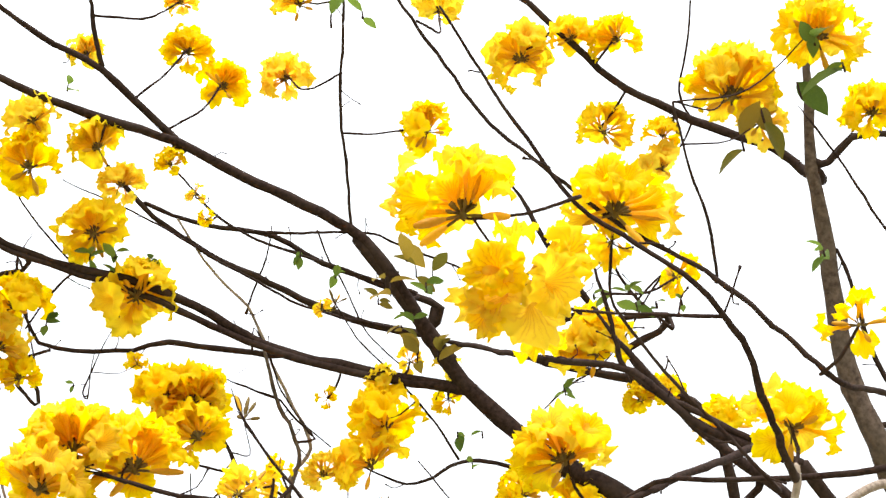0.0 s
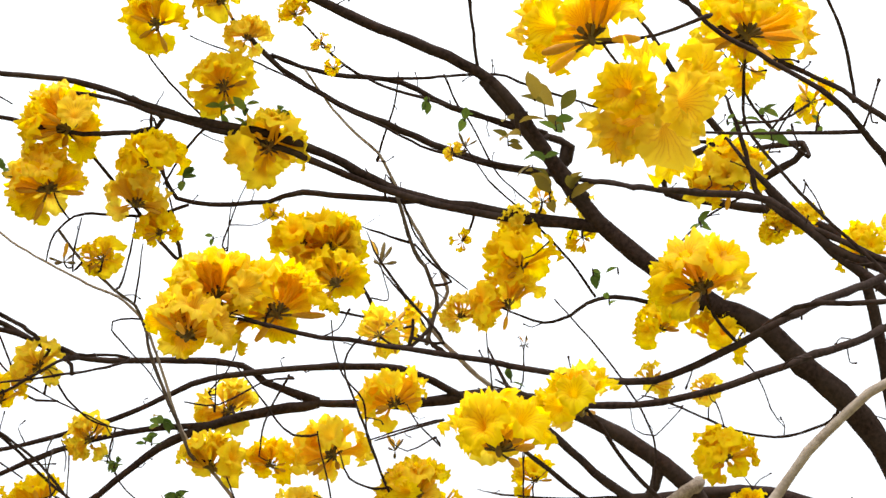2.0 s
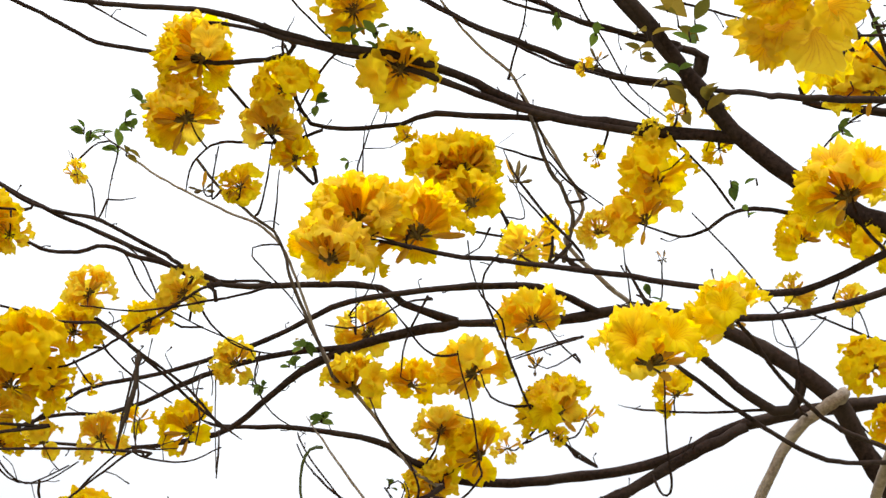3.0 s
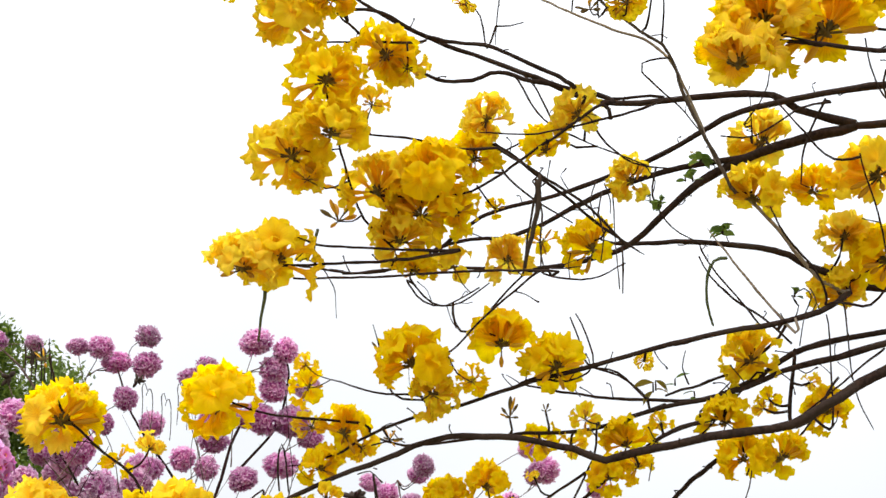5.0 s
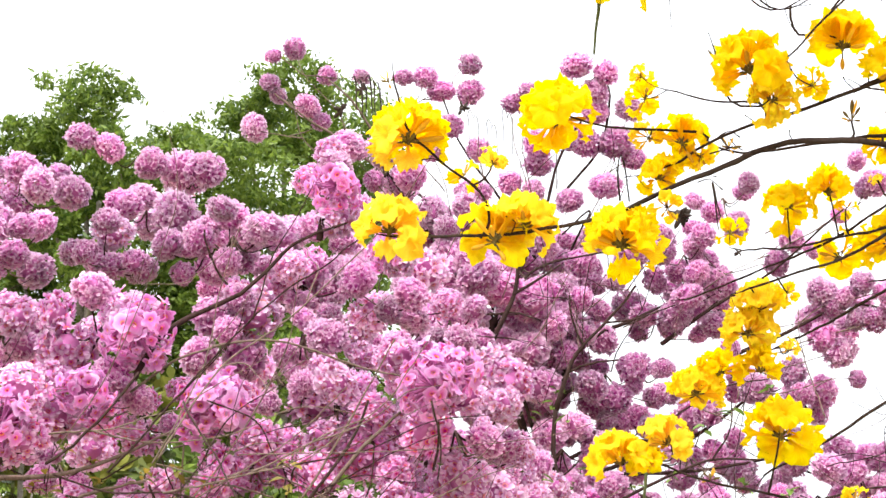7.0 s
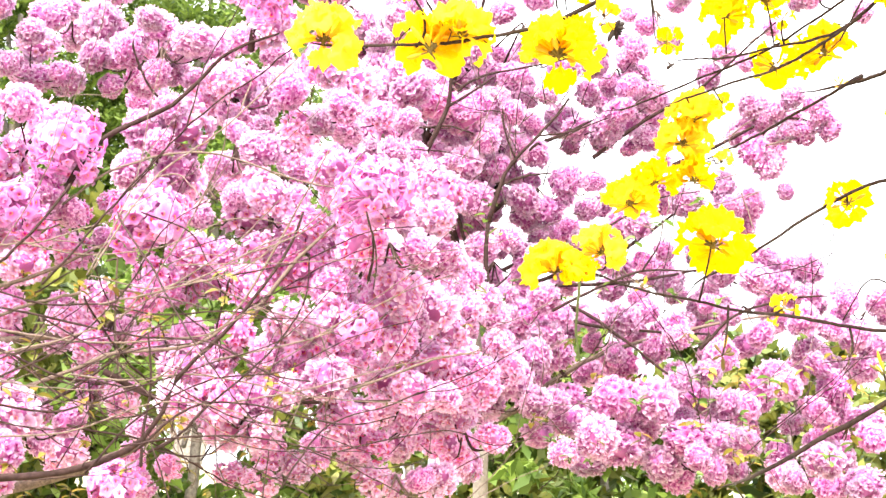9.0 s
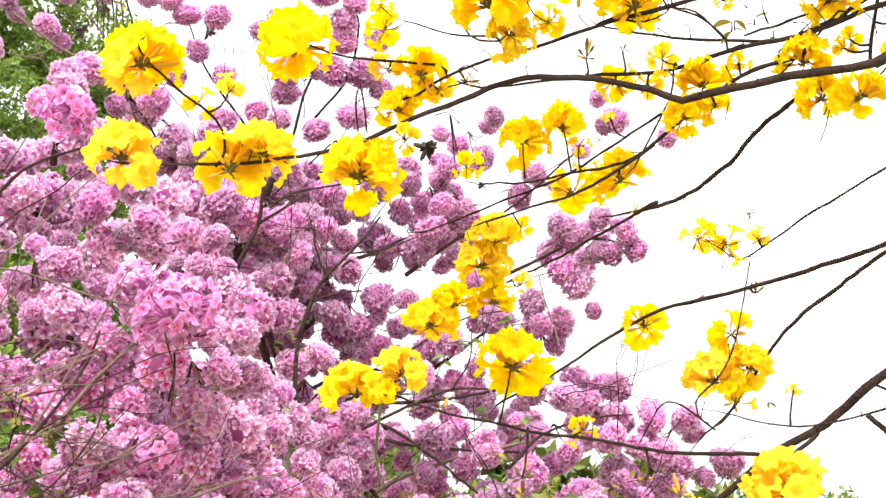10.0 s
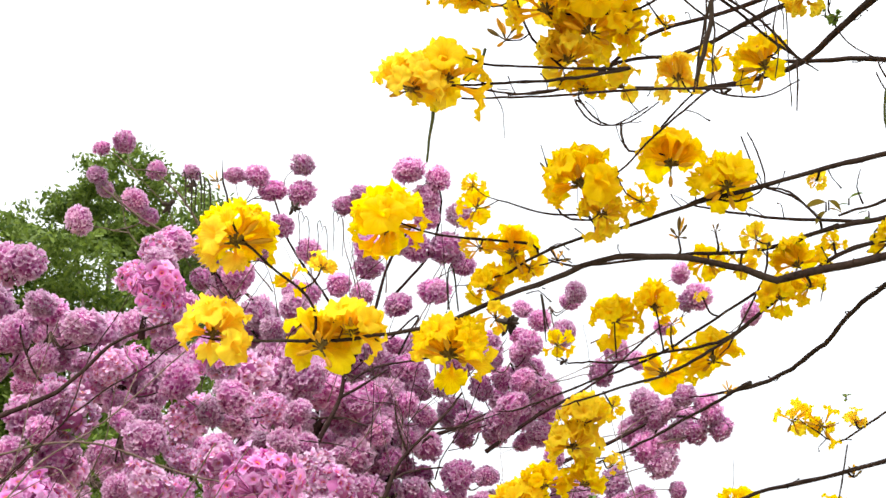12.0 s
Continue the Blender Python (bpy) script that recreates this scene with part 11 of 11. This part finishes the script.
limb(Q, [(-2.493, 2.364, 1.53, 0.0024), (-2.421, 2.438, 1.65, 0.0022), (-2.32, 2.531, 1.73, 0.0019), (-2.211, 2.626, 1.753, 0.0016), (-2.097, 2.71, 1.835, 0.0013), (-1.977, 2.793, 1.887, 0.0010)], mat='bark_dark')
limb(Q, [(-2.22, 2.462, 1.939, 0.0019), (-2.111, 2.55, 1.977, 0.0016), (-2.008, 2.621, 2.041, 0.0013), (-1.914, 2.686, 2.062, 0.0010)], mat='bark_dark')
limb(Q, [(-2.591, 2.212, 1.989, 0.0019), (-2.499, 2.32, 1.972, 0.0017), (-2.39, 2.429, 1.999, 0.0015), (-2.282, 2.519, 2.067, 0.0012), (-2.183, 2.606, 2.062, 0.0010)], mat='bark_pink')
limb(Q, [(-2.535, 2.157, 1.754, 0.0024), (-2.429, 2.273, 1.807, 0.0020), (-2.333, 2.363, 1.886, 0.0017), (-2.218, 2.454, 1.996, 0.0013), (-2.138, 2.503, 2.101, 0.0010)], mat='bark_pink')
billow(Q, (-2.932, 2.824, 1.907), (0.143, 0.143, 0.086), 5, 0.107, 1126, loose=0.95)
billow(Q, (-2.806, 2.959, 1.835), (0.143, 0.143, 0.086), 5, 0.107, 1127, loose=0.95)
billow(Q, (-2.746, 3.156, 1.738), (0.146, 0.146, 0.088), 5, 0.11, 1128, loose=0.95)
billow(Q, (-2.666, 3.347, 1.842), (0.15, 0.15, 0.09), 5, 0.112, 1129, loose=0.95)
billow(Q, (-2.652, 3.494, 1.672), (0.154, 0.154, 0.092), 5, 0.115, 1130, loose=0.95)
billow(Q, (-2.686, 3.213, 1.57), (0.146, 0.146, 0.088), 5, 0.11, 1131, loose=0.95)
billow(Q, (-2.82, 3.056, 2.048), (0.146, 0.146, 0.088), 5, 0.11, 1132, loose=0.95)
billow(Q, (-2.614, 3.642, 1.774), (0.157, 0.157, 0.094), 5, 0.118, 1133, loose=0.95)
billow(Q, (-2.62, 3.739, 2.005), (0.161, 0.161, 0.097), 5, 0.121, 1134, loose=0.95)
billow(Q, (-2.713, 3.532, 2.109), (0.157, 0.157, 0.094), 5, 0.118, 1135, loose=0.95)
billow(Q, (-3.063, 2.786, 2.162), (0.146, 0.146, 0.088), 5, 0.11, 1136, loose=0.95)
billow(Q, (-2.771, 3.203, 2.217), (0.15, 0.15, 0.09), 5, 0.112, 1137, loose=0.95)
billow(Q, (-2.691, 3.382, 2.305), (0.154, 0.154, 0.092), 5, 0.115, 1138, loose=0.95)
billow(Q, (-2.554, 3.915, 1.892), (0.165, 0.165, 0.099), 5, 0.123, 1139, loose=0.95)
billow(Q, (-2.593, 3.902, 1.694), (0.165, 0.165, 0.099), 5, 0.123, 1140, loose=0.95)
billow(Q, (-2.574, 3.553, 1.556), (0.154, 0.154, 0.092), 5, 0.115, 1141, loose=0.95)
billow(Q, (-3.276, 2.892, 1.919), (0.138, 0.138, 0.092), 5, 0.108, 1148, loose=0.9)
billow(Q, (-3.204, 2.845, 1.609), (0.12, 0.12, 0.075), 4, 0.112, 1149, loose=0.9)
billow(Q, (-3.105, 2.95, 1.733), (0.12, 0.12, 0.075), 4, 0.105, 1150, loose=0.9)
billow(Q, (-3.108, 3.096, 1.535), (0.123, 0.123, 0.061), 4, 0.108, 1151, loose=0.9)
# thin dark pods among the top balls
limb(P, [(-3.863, 4.388, 3.738, 0.0016), (-3.853, 4.389, 3.755, 0.0023), (-3.851, 4.404, 3.729, 0.0036), (-3.867, 4.436, 3.633, 0.0020)], mat='husk', name='seed_pod')
limb(P, [(-3.888, 4.447, 3.748, 0.0016), (-3.878, 4.447, 3.765, 0.0023), (-3.876, 4.463, 3.738, 0.0036), (-3.892, 4.504, 3.624, 0.0020)], mat='husk', name='seed_pod')
limb(P, [(-3.913, 4.505, 3.758, 0.0016), (-3.902, 4.506, 3.775, 0.0023), (-3.900, 4.522, 3.748, 0.0036), (-3.917, 4.554, 3.650, 0.0020)], mat='husk', name='seed_pod')
limb(P, [(-3.820, 4.423, 3.745, 0.0016), (-3.809, 4.424, 3.762, 0.0023), (-3.807, 4.439, 3.736, 0.0036), (-3.823, 4.480, 3.623, 0.0020)], mat='husk', name='seed_pod')
limb(P, [(-3.846, 4.480, 3.755, 0.0016), (-3.835, 4.481, 3.772, 0.0023), (-3.833, 4.496, 3.745, 0.0036), (-3.850, 4.529, 3.649, 0.0020)], mat='husk', name='seed_pod')
limb(P, [(-3.870, 4.539, 3.764, 0.0016), (-3.859, 4.540, 3.782, 0.0023), (-3.857, 4.556, 3.755, 0.0036), (-3.873, 4.597, 3.639, 0.0020)], mat='husk', name='seed_pod')
limb(P, [(-3.630, 4.869, 3.559, 0.0013), (-3.616, 4.844, 3.643, 0.0017), (-3.612, 4.823, 3.697, 0.0020), (-3.602, 4.824, 3.712, 0.0020), (-3.597, 4.838, 3.688, 0.0013)], mat='husk', name='seed_pod')
limb(P, [(-3.632, 4.933, 3.559, 0.0013), (-3.618, 4.908, 3.644, 0.0017), (-3.614, 4.887, 3.698, 0.0020), (-3.620, 4.876, 3.712, 0.0020), (-3.632, 4.879, 3.686, 0.0013)], mat='husk', name='seed_pod')
limb(P, [(-3.632, 4.999, 3.559, 0.0013), (-3.617, 4.974, 3.645, 0.0017), (-3.614, 4.953, 3.700, 0.0020), (-3.603, 4.953, 3.716, 0.0020), (-3.598, 4.968, 3.691, 0.0013)], mat='husk', name='seed_pod')
limb(P, [(-3.547, 4.950, 3.512, 0.0013), (-3.533, 4.925, 3.597, 0.0017), (-3.529, 4.904, 3.651, 0.0020), (-3.536, 4.894, 3.665, 0.0020), (-3.547, 4.897, 3.639, 0.0013)], mat='husk', name='seed_pod')
limb(P, [(-3.546, 4.985, 3.587, 0.0013), (-3.531, 4.959, 3.672, 0.0017), (-3.527, 4.938, 3.727, 0.0020), (-3.517, 4.939, 3.742, 0.0020), (-3.512, 4.953, 3.718, 0.0013)], mat='husk', name='seed_pod')
limb(P, [(-3.544, 5.051, 3.587, 0.0013), (-3.530, 5.025, 3.673, 0.0017), (-3.526, 5.004, 3.728, 0.0020), (-3.532, 4.993, 3.742, 0.0020), (-3.544, 4.996, 3.716, 0.0013)], mat='husk', name='seed_pod')
bare_twigs(Q, (-2.55, 1.9, 1.46), (-2.0, 2.4, 2.02), (0.72, 0.62, 0.12), 17, 94)
bare_twigs(Q, (-3.3, 2.1, 1.45), (-2.5, 3.0, 2.2), (0.5, 0.65, 0.2), 36, 91)
bare_twigs(Q, (-2.9, 2.6, 1.4), (-2.3, 3.6, 2.0), (0.5, 0.85, 0.3), 24, 92)
bare_twigs(P, (-3.80, 3.97, 2.6), (-2.59, 5.18, 2.95), (0.1, 0.0, 1.3), 18, 95)
bare_twigs(P, (-3.6, 4.6, 1.5), (-2.0, 5.8, 2.6), (0.4, -0.2, 0.6), 40, 93)
leafy_box(Q, (-3.4, 2.3, 1.35), (-2.4, 3.6, 2.0), 60, 0.032, 61, "leaf_olive")
leafy_box(Q, (-3.6, 2.6, 1.35), (-2.4, 3.9, 2.2), 40, 0.036, 62, "leaf")
leafy_box(P, (-3.6, 4.6, 1.45), (-1.9, 5.9, 2.1), 70, 0.045, 63, "leaf_olive")
leafy_box(P, (-3.5, 4.3, 1.6), (-2.0, 5.2, 2.6), 60, 0.04, 65, "leaf")
leafy_box(Q, (-3.2, 2.2, 1.4), (-2.3, 3.0, 2.0), 50, 0.028, 66, "leaf_olive")
leafy_box(P, (-3.6, 4.8, 1.4), (-1.7, 6.1, 2.0), 50, 0.05, 64, "leaf")


# ---- green trees behind ----
def green_tree(at, height, wide, seed, count=900, leaf=0.13, mat="foliage", label="leafy green tree with a dense rounded crown", name="green_tree", low=0.3, blobs_n=22, group=""):
    g = np.random.default_rng(seed)
    t = thing(name, at, label, "tree" if name != "bush" else "bush", group=group)
    x, y, _ = at
    limb(t, [(x, y, -0.1, 0.02 * height), (x, y, height * 0.2, 0.016 * height), (x + 0.1, y, height * 0.5, 0.011 * height), (x, y, height * 0.8, 0.004 * height)], mat="bark_trunk", name="trunk")
    blobs = []
    for i in range(blobs_n):
        a, h = i * 2.4 + g.normal(0, 0.3), low + (0.93 - low) * (i + 0.5) / blobs_n
        mid = (low + 1) / 2
        r = wide * math.sqrt(max(0.08, 1 - ((h - mid) / (1.02 - mid))**2)) * g.uniform(0.35, 0.85)
        bx, by, bz = x + math.cos(a) * r, y + math.sin(a) * r, height * h
        s = wide * g.uniform(0.30, 0.46)
        blobs.append((bx, by, bz, s, s, s * g.uniform(0.6, 0.85)))
        if i % 2 == 0:
            limb(t, [(x, y, height * max(0.1, h - 0.25), 0.006 * height), ((x + bx) / 2, (y + by) / 2, height * max(0.15, h - 0.12), 0.004 * height), (bx, by, bz, 0.0015 * height)], mat="bark_trunk", name="limb")
    crown("crown", t, blobs, count, leaf, mat, seed)
    return t


green_tree((-16.5, 13.6, 0), 9.3, 1.75, 31, count=2400, leaf=0.11, blobs_n=32, group="trees behind")
green_tree((-14.75, 15.65, 0), 10.1, 2.0, 32, count=2400, leaf=0.11, blobs_n=32, group="trees behind")
green_tree((-19.2, 12.5, 0), 9.0, 2.2, 33, count=2000, leaf=0.11, blobs_n=28, group="trees behind")
# undergrowth behind the pink trees and a far row of trees
for k, (x, y, h, w) in enumerate(((-9.4, 5.2, 3.7, 1.5), (-8.3, 6.5, 3.4, 1.4), (-7.3, 7.7, 3.2, 1.4), (-6.2, 8.6, 2.9, 1.3), (-5.1, 9.3, 2.8, 1.2), (-4.0, 9.9, 2.6, 1.2), (-10.4, 3.6, 3.9, 1.6), (-2.7, 10.6, 2.3, 1.1))):
    green_tree((x, y, 0), h, w, 50 + k, count=540, leaf=0.16, mat="foliage_low" if k % 2 else "foliage", label="bushy undergrowth with green and yellowing leaves", name="bush", low=0.1, blobs_n=18, group="undergrowth bushes")
for k, (x, y, h, w) in enumerate(((-9.5, 24.0, 3.4, 2.4), (-6.4, 25.0, 3.7, 2.2), (-3.2, 25.5, 3.5, 2.4), (0.5, 26.0, 3.4, 2.3), (-12.5, 22.5, 3.6, 2.4))):
    green_tree((x, y, 0), h, w, 70 + k, count=600, leaf=0.16, label="distant green tree in a row beyond the blossom", low=0.1, blobs_n=13, group="far row of trees")
